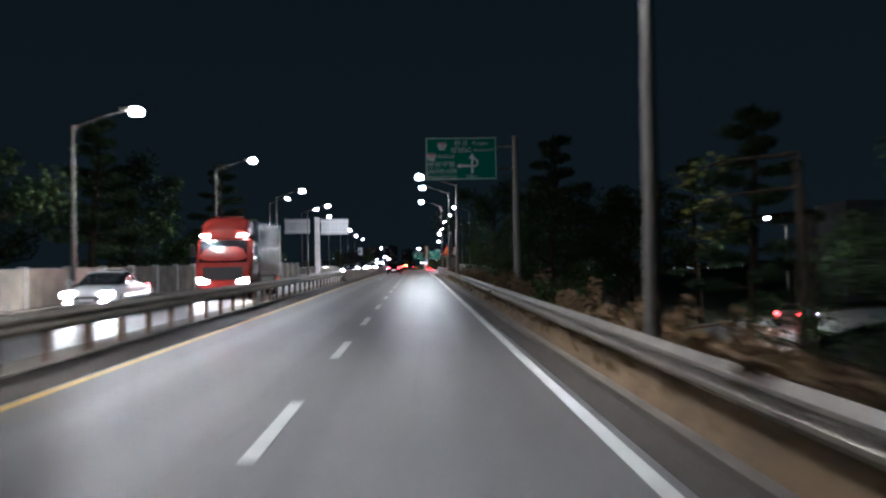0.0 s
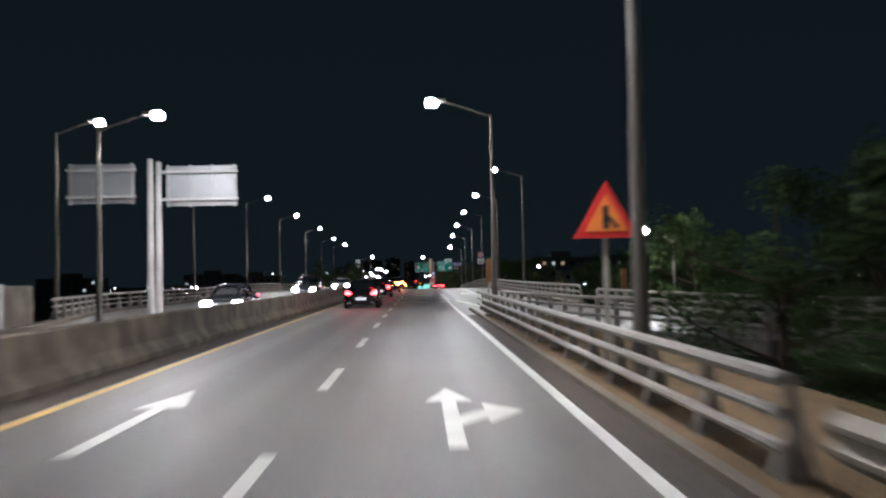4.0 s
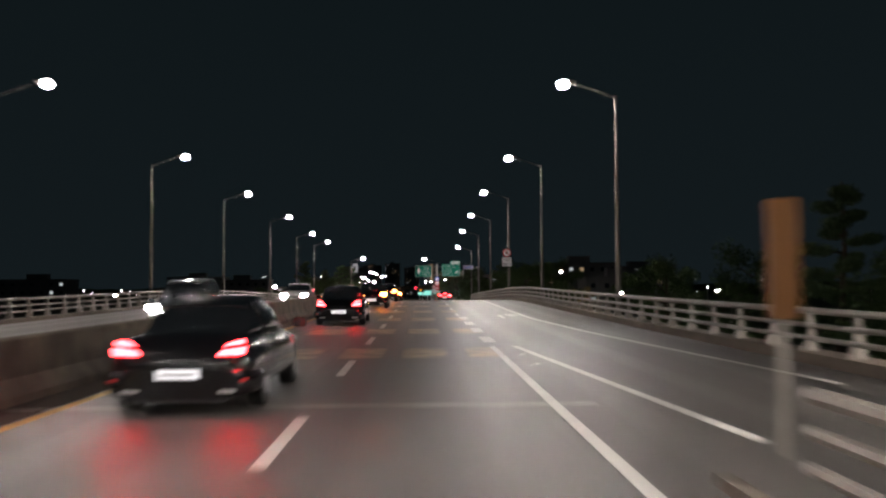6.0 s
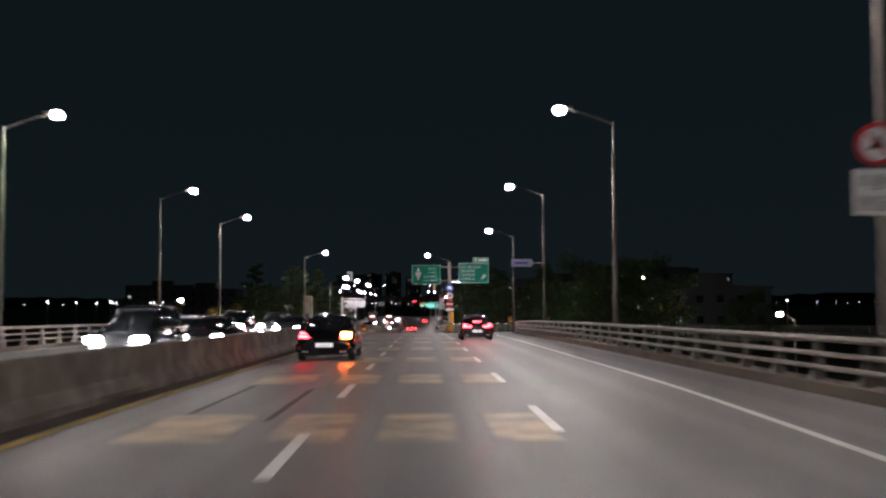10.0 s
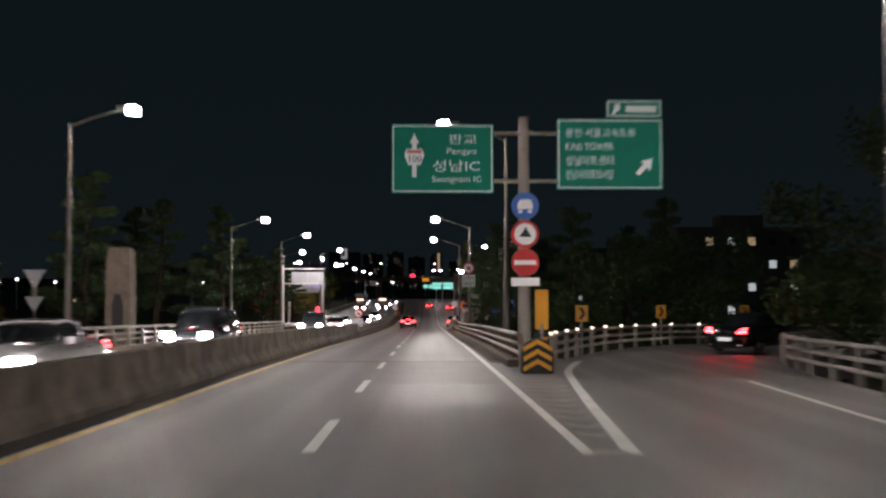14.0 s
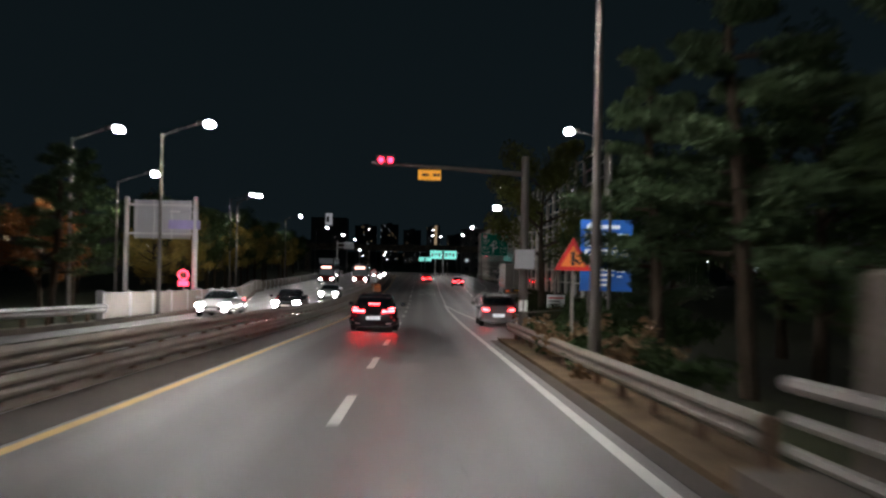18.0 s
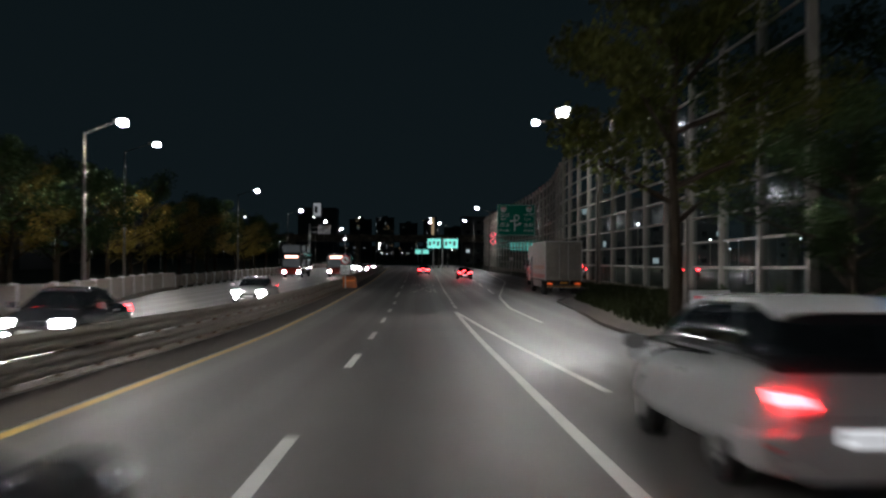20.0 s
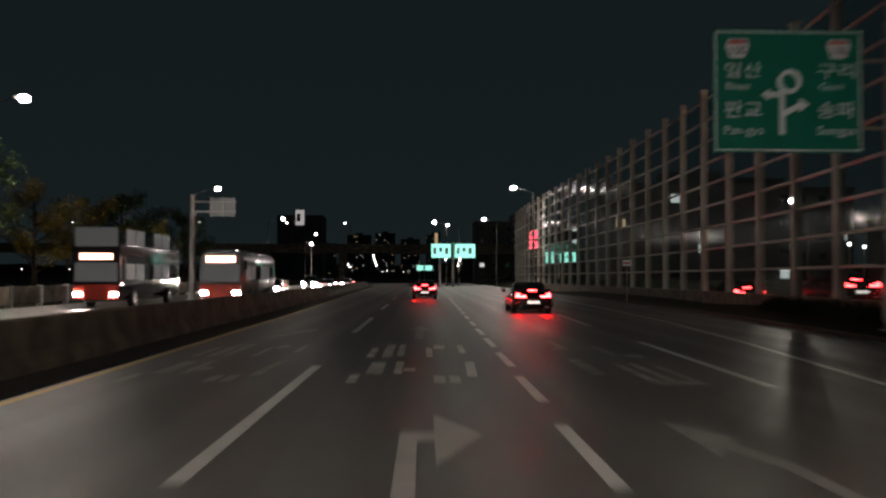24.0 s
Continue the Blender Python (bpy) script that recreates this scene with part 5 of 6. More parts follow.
hb = thing("notice_board", pose(8.75, 391.7, ground_z(8.75, 391.7)), "white banner with red marks on an orange plastic base", "notice")
part("base", Geo().prism([(-.5, 0), (.5, 0), (.46, .3), (.32, .75), (-.32, .75), (-.46, .3)], -.22, .22), dull_orange, hb, "dusty orange plastic base")
part("panel", Geo().box(-.62, .62, 0, 0.04, .72, 1.62, 0.01), SIGN_W, hb)
for k in range(3):
    part("text_bar", Geo().box(-.5, .5 - .2 * k, -0.01, 0, 1.35 - .22 * k, 1.45 - .22 * k), SIGN_R if k < 1 else BLACK, hb)
for x in (-.5, .5):
    part("post", Geo().tube([(x, 0.07, 0), (x, 0.07, 1.62)], 0.025, 8), POLE_B, hb, "", None, True)

# direction sign by the noise barrier
se = thing("direction_sign", pose(0, 455.8, 0), "green direction sign with a ring-shaped route diagram", "road sign")
plate(se, "board", 7.35, 11.1, 2.85, 5.92, GREEN, SIGN_W)
shield(se, 7.95, 5.45, 0.6, "100"); shield(se, 10.5, 5.45, 0.6, "100")
words(se, "일산", 7.6, 4.75, 0.42, 0.95); words(se, "Ilsan", 7.65, 4.42, 0.26, 0.6); words(se, "판교", 7.6, 3.75, 0.46, 0.95); words(se, "Pan-gyo", 7.6, 3.3, 0.3, 1.0)
words(se, "구리", 9.95, 4.75, 0.42, 0.95); words(se, "Guri", 10.0, 4.42, 0.26, 0.6); words(se, "송파", 9.95, 3.75, 0.46, 0.95); words(se, "Songpa", 9.95, 3.3, 0.3, 0.95)
part("route_ring", Geo().tube([(9.25 + 0.25 * math.cos(t), -0.015, 4.62 + 0.25 * math.sin(t)) for t in [2 * math.pi * k / 14 for k in range(15)]], 0.07, 6), SIGN_W, se)
poly(se, "route_arrow", [(9.0, 3.3), (9.14, 3.3), (9.14, 4.45), (9.0, 4.45)], SIGN_W)
poly(se, "route_arrow", [(8.55, 4.3), (8.75, 4.15), (8.75, 4.23), (9.1, 4.23), (9.1, 4.37), (8.75, 4.37), (8.75, 4.45)], SIGN_W)
poly(se, "route_arrow", [(9.14, 3.75), (9.5, 3.95), (9.5, 3.85), (9.75, 4.05), (9.5, 4.22), (9.5, 4.1), (9.14, 3.92)], SIGN_W)
pole_of(se, 11.9, RZ(455) + 0.3, 6.2, 0.15, POLE)
for z in (3.5, 5.2):
    part("cantilever_arm", Geo().tube([(11.9, 0.2, z), (7.8, 0.1, z)], 0.05, 8), POLE, se, "", None, True)

# far double gantry in the fork
fg = thing("far_gantry", pose(5.2, 591, RZ(591)), "far green direction boards on two pale legs", "road sign")
for x0, x1 in ((-3.6, -0.4), (0.3, 3.7)):
    # Board emits light itself, in place of light falling on the sign.
    part("board", Geo().box(x0, x1, 0, 0.1, 4.9, 7.2, 0.03), glow("glowing_green_board", (0.2, 0.72, 0.62), 1.2), fg, "green board whose own glow stands for light on it")
    for k in range(3):
        part("text_bar", Geo().box(x0 + 0.3 + k, x0 + 0.8 + k, -0.02, 0.0, 5.5 + 0.4 * (k % 2), 6.6), SIGN_W, fg)
for x in (-2.2, 0.0):
    part("leg", Geo().tube([(x, 0.2, 0), (x, 0.2, 7.4)], 0.2, 8), POLE_L, fg, "", None, True)
fg2 = copy_thing(fg, pose(30, 640, RZ(640)))
fg3 = copy_thing(fg, pose(1.0, 880, -2.0))

# plastic barrier at the end of the median rail
cb = thing("water_barrier", pose(-6.15, 441.7, RZ(441.7)), "dusty orange plastic water-filled barrier before the median wall", "road barrier")
part("body", Geo().loft([[(a * w, b * w, z) for a, b in ((-.6, -.42), (.6, -.42), (.66, -.3), (.66, .3), (.6, .42), (-.6, .42), (-.66, .3), (-.66, -.3))] for z, w in ((0, 1.0), (.3, .97), (.34, .9), (.42, .9), (.46, .96), (.78, .9), (.92, .76), (.97, .6))]), dull_orange, cb, "", None, True)
part("filler_cap", Geo().tube([(0, 0, .95), (0, 0, 1.02)], .09, 10), BLACK, cb, "dark filler cap")
part("reflective_band", Geo().box(-.5, .5, -.415, -.395, .54, .68, .01), SIGN_O, cb, "dull reflective band")
# curve arrow boards along the ramp
for x, y, z in ((5.28, 288.6, 1.25), (10.32, 297.4, 1.08), (15.4, 301.2, 1.0), (22, 304, 0.9)):
    cbv = thing("curve_board", pose(x, y + 0.25, z), "yellow curve board with a black arrow", "road sign", "curve boards")
    part("panel", Geo().box(-.22, .22, -0.02, 0.02, 1.2, 1.78, 0.01), SIGN_Y, cbv)
    poly(cbv, "arrow_symbol", [(-.12, 1.28), (.01, 1.28), (.13, 1.49), (.01, 1.7), (-.12, 1.7), (.01, 1.49)], BLACK, -0.03)
    part("post", Geo().tube([(0, 0.05, 0), (0, 0.05, 1.4)], 0.04, 8), POLE, cbv, "", None, True)
# give-way triangles, seen from behind, across the bridge
gw = thing("sign_back", pose(-15.6, 292, 0), "backs of two grey give-way triangles on one post", "road sign")
for z, q in ((4.05, 0.43), (3.05, 0.36)):
    poly(gw, "sheet", [(0, z - q), (q, z + q * .75), (-q, z + q * .75)], SIGN_BACK, -0.01, "", 0.03)
part("post", Geo().tube([(0, 0.06, RZ(292) - 1.5), (0, 0.06, 4.35)], 0.05, 8), POLE, gw, "", None, True)
# purple name plate on a bridge lamp
np_ = thing("name_sign", pose(7.4, 246.88, 0), "pale violet name plate on a lamp arm", "road sign")
part("panel", Geo().prism([(-1.6, 6.9), (-.25, 6.9), (-.1, 7.15), (-.25, 7.4), (-1.6, 7.4)], 0, 0.05), mat("violet_plate", (0.45, 0.42, 0.62), 0.5, 0, 0.15, 0.8, 0.05, 30), np_)
bars(np_, -1.4, -0.5, 7.08, 0.14, 1, SIGN_B)
part("bracket", Geo().tube([(-0.2, 0.05, 7.15), (0.6, 0.05, 7.15)], 0.03, 6), POLE, np_)

# ---- noise barrier ----
wall_x = line((392, 12.3), (441.5, 12.3), (446, 12.45), (450.4, 12.8), (455, 13.25), (459.3, 13.7), (470, 14.5), (490, 15.1), (515, 15.0), (540, 14.5), (560, 14.1), (600, 14.6))
nb = thing("noise_barrier", pose(0, 0, 0), "tall steel-framed noise barrier with clear panels", "noise barrier", "", "structure")
NH, LOW, BAY, STEP = 11.3, 10.5, 4.46, 1.11
np_post = [Geo().box(-.16, .16, -.14, .14, -0.6, h, 0.02).mesh("post", POLE) for h in (NH, LOW)]
np_cap = [Geo().box(-.18, .18, -.18, .18, h, h + 0.12, 0.02).mesh("post_cap", POLE) for h in (NH, LOW)]
np_rail = Geo().box(-.06, .06, 0, BAY + .02, -.05, .05, 0.01).mesh("rail", POLE)
np_pane = Geo().box(-.015, .015, 0.13, BAY - .13, 0.07, 1.05).mesh("pane", GLASS_WALL)
np_base = Geo().box(-.2, .2, 0, BAY, -0.9, 0.1, 0.03).mesh("base_panel", CONC)
for k in range(42):
    y = 392.5 + BAY * k
    zb = RZ(y) + 0.85
    turn = run_of(wall_x, y, BAY)
    tall = 0 if y < 443 else 1
    mx = pose(wall_x(y), y, zb, slope_of(y, BAY), 0, turn)
    part("post", np_post[tall], POLE, nb, "", pose(wall_x(y), y, zb)); part("post_cap", np_cap[tall], POLE, nb, "", pose(wall_x(y), y, zb))
    part("base_panel", np_base, CONC, nb, "", mx)
    for j in range(11 - tall):
        part("rail", np_rail, POLE, nb, "", mx @ Matrix.Translation((0, 0, 0.05 + j * STEP)))
    if k < 34:
        for j in range(10 - tall):
            part("pane", np_pane, GLASS_WALL, nb, "", mx @ Matrix.Translation((0, 0, 0.03 + j * STEP)))

# ---- vehicles ----
def paint(name, c, rough=0.16):
    m = mat(name, c, rough, 0.0, 0.08, 0.8, 0.0, 30)
    return m
P_BLACK, P_WHITE, P_SILVER, P_RED, P_GREY = paint("black_car_paint", (0.004, 0.004, 0.005)), paint("white_car_paint", (0.34, 0.34, 0.34)), paint("silver_car_paint", (0.2, 0.205, 0.21)), paint("red_truck_paint", (0.24, 0.03, 0.022)), paint("dark_grey_car_paint", (0.022, 0.024, 0.027))
BOX_W = mat("white_truck_box", (0.2, 0.186, 0.16), 0.45, 0.0, 0.45, 0.8, 0.1, 12)
STRIPE_R, STRIPE_O = mat("red_trim_and_tail_glow", (0.2, 0.035, 0.02), 0.45, 0, 0.3, 0.6, 0.05, 20), mat("faded_ochre_stripe", (0.2, 0.11, 0.04), 0.45, 0, 0.3, 0.6, 0.05, 20)
def ring_of(y, hw, z0, z1, taper=0.0, e=0.42, n=20):
    """A rounded rectangle across the car, narrower towards its top by the taper."""
    out = []
    cz, hz = (z0 + z1) / 2, (z1 - z0) / 2
    for k in range(n):
        t = 2 * math.pi * (k + 0.5) / n
        c, s = math.cos(t), math.sin(t)
        v = math.copysign(abs(s) ** e, s)
        out.append((hw * math.copysign(abs(c) ** e, c) * (1 - taper * (v + 1) / 2), y, cz + hz * v))
    return out
def wheel(parent, x, y, r=0.33, w=0.22):
    root = part("wheel", Geo().tube([(x - w * .45, y, r), (x + w * .45, y, r)], r * .55, 14), BLACK, parent)
    part("tyre", Geo().tube([(x - w / 2, y, r), (x - w * .4, y, r), (x + w * .4, y, r), (x + w / 2, y, r)], [r * .88, r, r, r * .88], 20), RUBBER, root, "", None, True)
    s = 1 if x > 0 else -1
    part("rim", Geo().tube([(x + s * w * .42, y, r), (x + s * w * .51, y, r)], [r * .66, r * .5], 14), CHROME, root, "silver alloy rim")
def car(name, label, body_m, L=4.7, W=1.94, Hh=1.42, kind="sedan", lights="rear", brake=False, amber=False):
    """A passenger car, its tail at y = 0 and its nose at y = L."""
    c = thing(name, pose(0, 0, 0), label, "car", "cars on the road")
    hw = W / 2
    tail = 1.0 if kind == "sedan" else 1.05
    S = [(-.03, .7, .4, .7), (0.03, .84, .3, .86), (0.12, .91, .25, tail - .06), (0.3, .96, .22, tail - .01), (0.75, .99, .2, tail), (1.3, 1.0, .19, tail - .01), (L * .45, 1.0, .18, .98), (L * .68, 1.0, .18, .98), (L * .8, .99, .2, .93), (L * .93, .93, .24, .8), (L - .08, .84, .28, .68), (L, .74, .36, .58)]
    part("body", Geo().loft([ring_of(y, hw * w, a, b, .1, .5) for y, w, a, b in S]), body_m, c, "", None, True)
    if kind == "sedan":
        R = [(0.42, .6, .9, .99), (0.8, .74, .9, Hh - .3), (1.3, .82, .9, Hh - .12), (1.9, .86, .9, Hh - .01), (2.3, .87, .9, Hh), (2.7, .87, .9, Hh - .05), (3.1, .86, .9, Hh - .2), (3.65, .82, .9, 1.0)]
    else:
        R = [(0.08, .84, .95, 1.05), (0.3, .87, .95, Hh - .12), (0.8, .88, .95, Hh), (2.2, .88, .95, Hh), (2.8, .87, .95, Hh - .1), (3.6, .84, .95, 1.02)]
    part("glasshouse", Geo().loft([ring_of(y, hw * w, a, b, .24, .5) for y, w, a, b in R]), GLASS_CAR, c, "dark tinted windows", None, True)
    part("boot_seam", Geo().box(-hw * .62, hw * .62, -.035, .02, .635, .643), BLACK, c)
    part("trim_strip", Geo().box(-hw * .8, hw * .8, -.05, .02, .385, .4, .005), CHROME, c, "thin chrome strip")
    rr = [p for p in R if p[3] > Hh - .15]
    part("roof", Geo().loft([ring_of(y, hw * w * .74, b - .08, b + .015, .05, .5) for y, w, a, b in rr]), body_m, c, "", None, True)
    for s in (-1, 1):
        part("pillar", Geo().tube([(s * hw * .8, R[1][0] + .9, .95), (s * hw * .64, R[1][0] + .75, Hh - .06)], .03, 6), body_m, c)
        part("mirror", Geo().box(s * (hw + .1) - .1, s * (hw + .1) + .1, 3.05, 3.2, .93, 1.08, .03), body_m, c)
        for y in (.95, L - .95):
            wheel(c, s * (hw - .17), y)
        tm = BRAKE if brake else TAIL
        if brake:
            part("brake_light", Geo().box(*sorted((s * hw * .34, s * hw * .5)), -.04, .1, .72, .81, .02), tm, c, "lit red brake light")
        tl_ = [(s * hw * q, z) for q, z in ((.48, .73), (.8, .74), (.82, .83), (.54, .8))]
        part("tail_light", Geo().prism(tl_, -.035, .14), tm, c, "lit red tail light")
        if kind == "sedan":
            up = [(s * hw * q, z) for q, z in ((.56, .84), (.79, .87), (.78, .92), (.63, .89))]
            part("tail_light", Geo().prism(up, .01, .2), tm, c)
        part("red_reflector", Geo().box(*sorted((s * hw * .6, s * hw * .86)), -.05, .05, .42, .455, .01), SIGN_R, c, "red reflector strip")
        hz = 0.0 if kind == "sedan" else 0.16
        part("headlight", Geo().box(s * hw * .66 - .22, s * hw * .66 + .18, L - .18, L - .0, .55 + hz, .74 + hz, .05), HEADL if lights == "front" else CHROME, c, "lit headlight" if lights == "front" else "")
        if lights == "front":
            part("fog_light", Geo().box(s * hw * .62 - .1, s * hw * .62 + .1, L - .06, L + .02, .34, .44, .03), HEADL, c, "lit fog light")
        part("exhaust", Geo().box(*sorted((s * hw * .5, s * hw * .72)), -.065, .1, .28, .325, .015), STEEL, c, "metal tail pipe trim")
        part("door_handle", Geo().box(s * hw * .995 - .02, s * hw * .995 + .02, 1.75, 1.92, .82, .86, .008), CHROME, c)
    if brake:
        part("high_brake_light", Geo().box(-.2, .2, .5, .6, 1.02, 1.06, .01), tm, c, "lit high brake light")
    if amber:
        part("indicator", Geo().box(hw * .66 - .12, hw * .66 + .2, -.02, .1, .72, .9, .03), AMBER, c, "lit amber indicator")
    part("rear_bumper", Geo().loft([ring_of(y, hw * w, .2, .58, -.06, .45) for y, w in ((-.06, .72), (-.02, .84), (.1, .92), (.45, .96))]), body_m, c, "", None, True)
    part("diffuser", Geo().box(-hw * .6, hw * .6, -.055, .2, .17, .27, .02), BLACK, c)
    # Rear plate glows itself, in place of a plate lamp's light.
    part("number_plate", Geo().box(-.26, .26, -.085, -.055, .45, .57, .005), glow(name + "_plate", (0.9, 0.92, 0.95), 0.8) if lights == "rear" else SIGN_W, c, "white plate")
    part("plate_bar", Geo().box(-.2, .2, -.09, -.084, .495, .52), SIGN_BACK, c)
    part("grille", Geo().box(-.4, .4, L - .06, L + .01, .38, .56, .02), BLACK, c)
    part("front_plate", Geo().box(-.26, .26, L, L + .02, .4, .5, .005), SIGN_W, c)
    return c
def set_at(c, x, y, turn=0.0):
    s = slope_of(y, 4)
    c.matrix_world = pose(x, y, RZ(y), s if not turn else -s, 0, turn)
    return c
def again(c, x, y, turn=0.0):
    s = slope_of(y, 4)
    return copy_thing(c, pose(x, y, RZ(y), s if not turn else -s, 0, turn))
lead = set_at(car("sedan", "black sedan with lit red tail lights in the fast lane", P_BLACK), -3.25, 122.3)
lead2 = set_at(car("sedan", "black sedan with a lit amber indicator in the fast lane", P_BLACK, amber=True), -3.1, 164.3)
again(lead2, -3.25, 213.0)
again(lead2, -3.05, 182.6)
again(lead, -3.3, 145.4)
braking = set_at(car("sedan", "dark sedan with bright brake lights in the fast lane", P_GREY, brake=True), -2.4, 362)
set_at(car("hatchback", "white estate car with red tail lights on the merge lane", P_WHITE, 4.4, 1.8, 1.5, "van"), 2.95, 369)
set_at(car("sedan", "dark red-lit sedan with bright tail lights near the junction", P_BLACK, brake=True), 5.1, 475)
again(braking, 0.3, 502)
again(braking, 2.85, 236)
for x, y in ((17.0, 481), (18.6, 472), (19.0, 430)):
    copy_thing(braking, pose(x, y, ground_z(x, y) + .02))
copy_thing(lead, pose(10.6, 289.3, 1.28, 0, 0, -48))
on1 = set_at(car("sedan", "white sedan with lit headlights on the oncoming lanes", P_WHITE, lights="front"), -11.2, 36.5, 180)
on2 = set_at(car("suv", "dark grey people carrier with lit headlights on the oncoming lanes", P_GREY, 4.7, 1.9, 1.75, "van", "front"), -8.6, 147, 180)
on3 = set_at(car("sedan", "dark sedan with lit headlights on the oncoming lanes", P_GREY, lights="front"), -8.4, 118, 180)
for src, x, y in ((on1, -8.4, 176), (on3, -8.2, 222), (on2, -8.6, 214), (on1, -11.6, 233), (on3, -8.5, 246), (on2, -8.3, 263), (on1, -8.5, 277), (on3, -11.5, 272), (on2, -11.4, 243), (on2, -11.5, 258), (on2, -11.3, 307), (on2, -8.3, 291), (on2, -8.5, 326),
                  (on1, -8.4, 341), (on1, -11.0, 378), (on3, -8.8, 388), (on1, -8.9, 415), (on3, -13.2, 520), (on1, -10.5, 540), (on2, -14, 555), (on1, -11, 575), (on3, -14.5, 590)):
    again(src, x, y, 180)
car("sedan", "white car with red tail lights on the lower side road", P_WHITE, lights="front").matrix_world = pose(22.0, 56.6, -1.84, 0, 0, -35)
def truck(name, label, cab_m, box_m, L=9.3, W=2.47, Ht=3.65, lights="rear", trim=None):
    """A box truck, its tail at y = 0."""
    c = thing(name, pose(0, 0, 0), label, "truck", "trucks")
    hw = W / 2
    part("cargo_box", Geo().box(-hw, hw, 0, L - 2.3, 1.0, Ht, .05), box_m, c, "large white cargo box")
    for s in (-1, 1):
        part("rear_door", Geo().box(*sorted((s * .03, s * (hw - .06))), -.04, 0.0, 1.05, Ht - .08, .015), box_m, c)
        part("door_bar", Geo().tube([(s * .3, -.06, 1.1), (s * .3, -.06, Ht - .2)], .025, 6), STEEL, c)
        part("hinge", Geo().box(*sorted((s * (hw - .1), s * hw)), -.05, .02, 1.9, 2.05), STEEL, c)
        part("side_skirt", Geo().box(*sorted((s * (hw - .06), s * hw)), 2.3, L - 2.6, .5, .95, .02), STEEL, c)
        part("tail_light", Geo().box(*sorted((s * .75, s * 1.12)), -.1, -.02, .72, .84, .015), glow(name + "_dim_tail", (1, .15, .03), 0.5), c, "orange-red tail light")
        part("corner_rail", Geo().box(*sorted((s * (hw - .07), s * (hw + .012))), -.012, .07, .98, Ht + .01), trim or STEEL, c)
        for y in (1.5, 2.5, L - 1.3):
            wheel(c, s * (hw - .2), y, .48, .3)
        part("mirror", Geo().box(*sorted((s * (hw + .05), s * (hw + .25))), L - .5, L - .4, 1.9, 2.4, .02), BLACK, c)
        part("headlight", Geo().box(*sorted((s * .6, s * 1.1)), L - .06, L + .01, .75, .98, .03), HEADL if lights == "front" else CHROME, c)
    if lights == "rear":
        for s in (-1, 1):
            xs = sorted((s * (hw - .01), s * (hw + .006)))
            part("side_stripe", Geo().box(*xs, .3, L - 2.6, 1.75, 2.0), trim or STRIPE_O, c, "faded coloured stripe")
            # Brand stripe; its red also paints in tail light on the truck's side.
            part("side_stripe", Geo().box(*xs, .3, L - 2.6, 1.12, 1.4), STRIPE_R, c, "brand stripe with red tail light in its colour")
            for k in range(6):
                part("side_rib", Geo().box(*sorted((s * (hw - .01), s * (hw + .012))), .9 + k * 1.1, .94 + k * 1.1, 1.02, Ht - .05), box_m, c)
            part("mud_flap", Geo().box(*sorted((s * .62, s * 1.12)), .75, .78, .2, .75, .01), RUBBER, c)
            part("marker_light", Geo().box(*sorted((s * (hw - .3), s * (hw - .12))), -.03, 0, Ht - .2, Ht - .14), SIGN_O, c)
        part("underrun_board", Geo().box(-hw * .92, hw * .92, -.1, -.07, .52, .66, .01), STRIPE_O, c, "orange and red reflective rear board")
        part("rear_plate", Geo().box(-.25, .25, -.09, -.07, .78, .9, .005), SIGN_Y, c, "yellow plate")
    part("bumper_bar", Geo().box(-hw * .9, hw * .9, -.08, .1, .5, .64, .02), STEEL, c)
    part("top_rail", Geo().box(-hw, hw, -.012, .06, Ht - .07, Ht + .012), trim or STEEL, c)
    part("chassis", Geo().box(-.45, .45, .2, L - .4, .6, .98, .02), BLACK, c)
    part("cab", Geo().loft([ring_of(L - 2.15, hw * .98, .55, 2.75), ring_of(L - 1.9, hw * .99, .5, 2.95), ring_of(L - .5, hw * .99, .48, 2.85), ring_of(L - .1, hw * .96, .48, 2.0), ring_of(L, hw * .93, .5, 1.5)]), cab_m, c, "", None, True)
    part("windscreen", Geo().add([(-hw * .85, L - .02, 1.65), (hw * .85, L - .02, 1.65), (hw * .82, L - .36, 2.62), (-hw * .82, L - .36, 2.62), (-hw * .85, L - .08, 1.65), (hw * .85, L - .08, 1.65), (hw * .82, L - .42, 2.62), (-hw * .82, L - .42, 2.62)], [(0, 1, 2, 3), (4, 7, 6, 5), (0, 4, 5, 1), (2, 6, 7, 3)]), GLASS_CAR, c)
    return c
t1 = set_at(truck("box_truck", "white box truck parked on the shoulder, dull tail lights", P_WHITE, BOX_W), 9.4, 426.0)
t2 = set_at(truck("box_truck", "white box truck with red rear frame parked on the shoulder", P_WHITE, BOX_W, trim=STRIPE_R), 11.0, 443.0)
t3 = set_at(truck("box_truck", "red truck with lit headlights on the oncoming lanes", P_RED, P_GREY, 8.8, 2.45, 3.5, "front"), -8.6, 50, 180)
part("roof_fairing", Geo().loft([ring_of(6.75, 1.1, 2.8, 3.55, .1), ring_of(7.4, 1.12, 2.75, 3.7, .1), ring_of(8.1, 1.08, 2.75, 3.5, .12), ring_of(8.45, 1.0, 2.7, 3.05, .1)]), P_RED, t3, "red roof fairing", None, True)
part("front_grille", Geo().box(-.85, .85, 8.78, 8.84, .9, 1.45, .03), BLACK, t3)
for s in (-1, 1):
    part("marker_light", Geo().box(s * .8 - .2, s * .8 + .2, 8.4, 8.5, 2.78, 2.86, .02), HEADL, t3, "lit marker light")
def bus(name, label, Ht, decks, m):
    c = thing(name, pose(0, 0, 0), label, "bus", "buses")
    L, hw = 11.5, 1.24
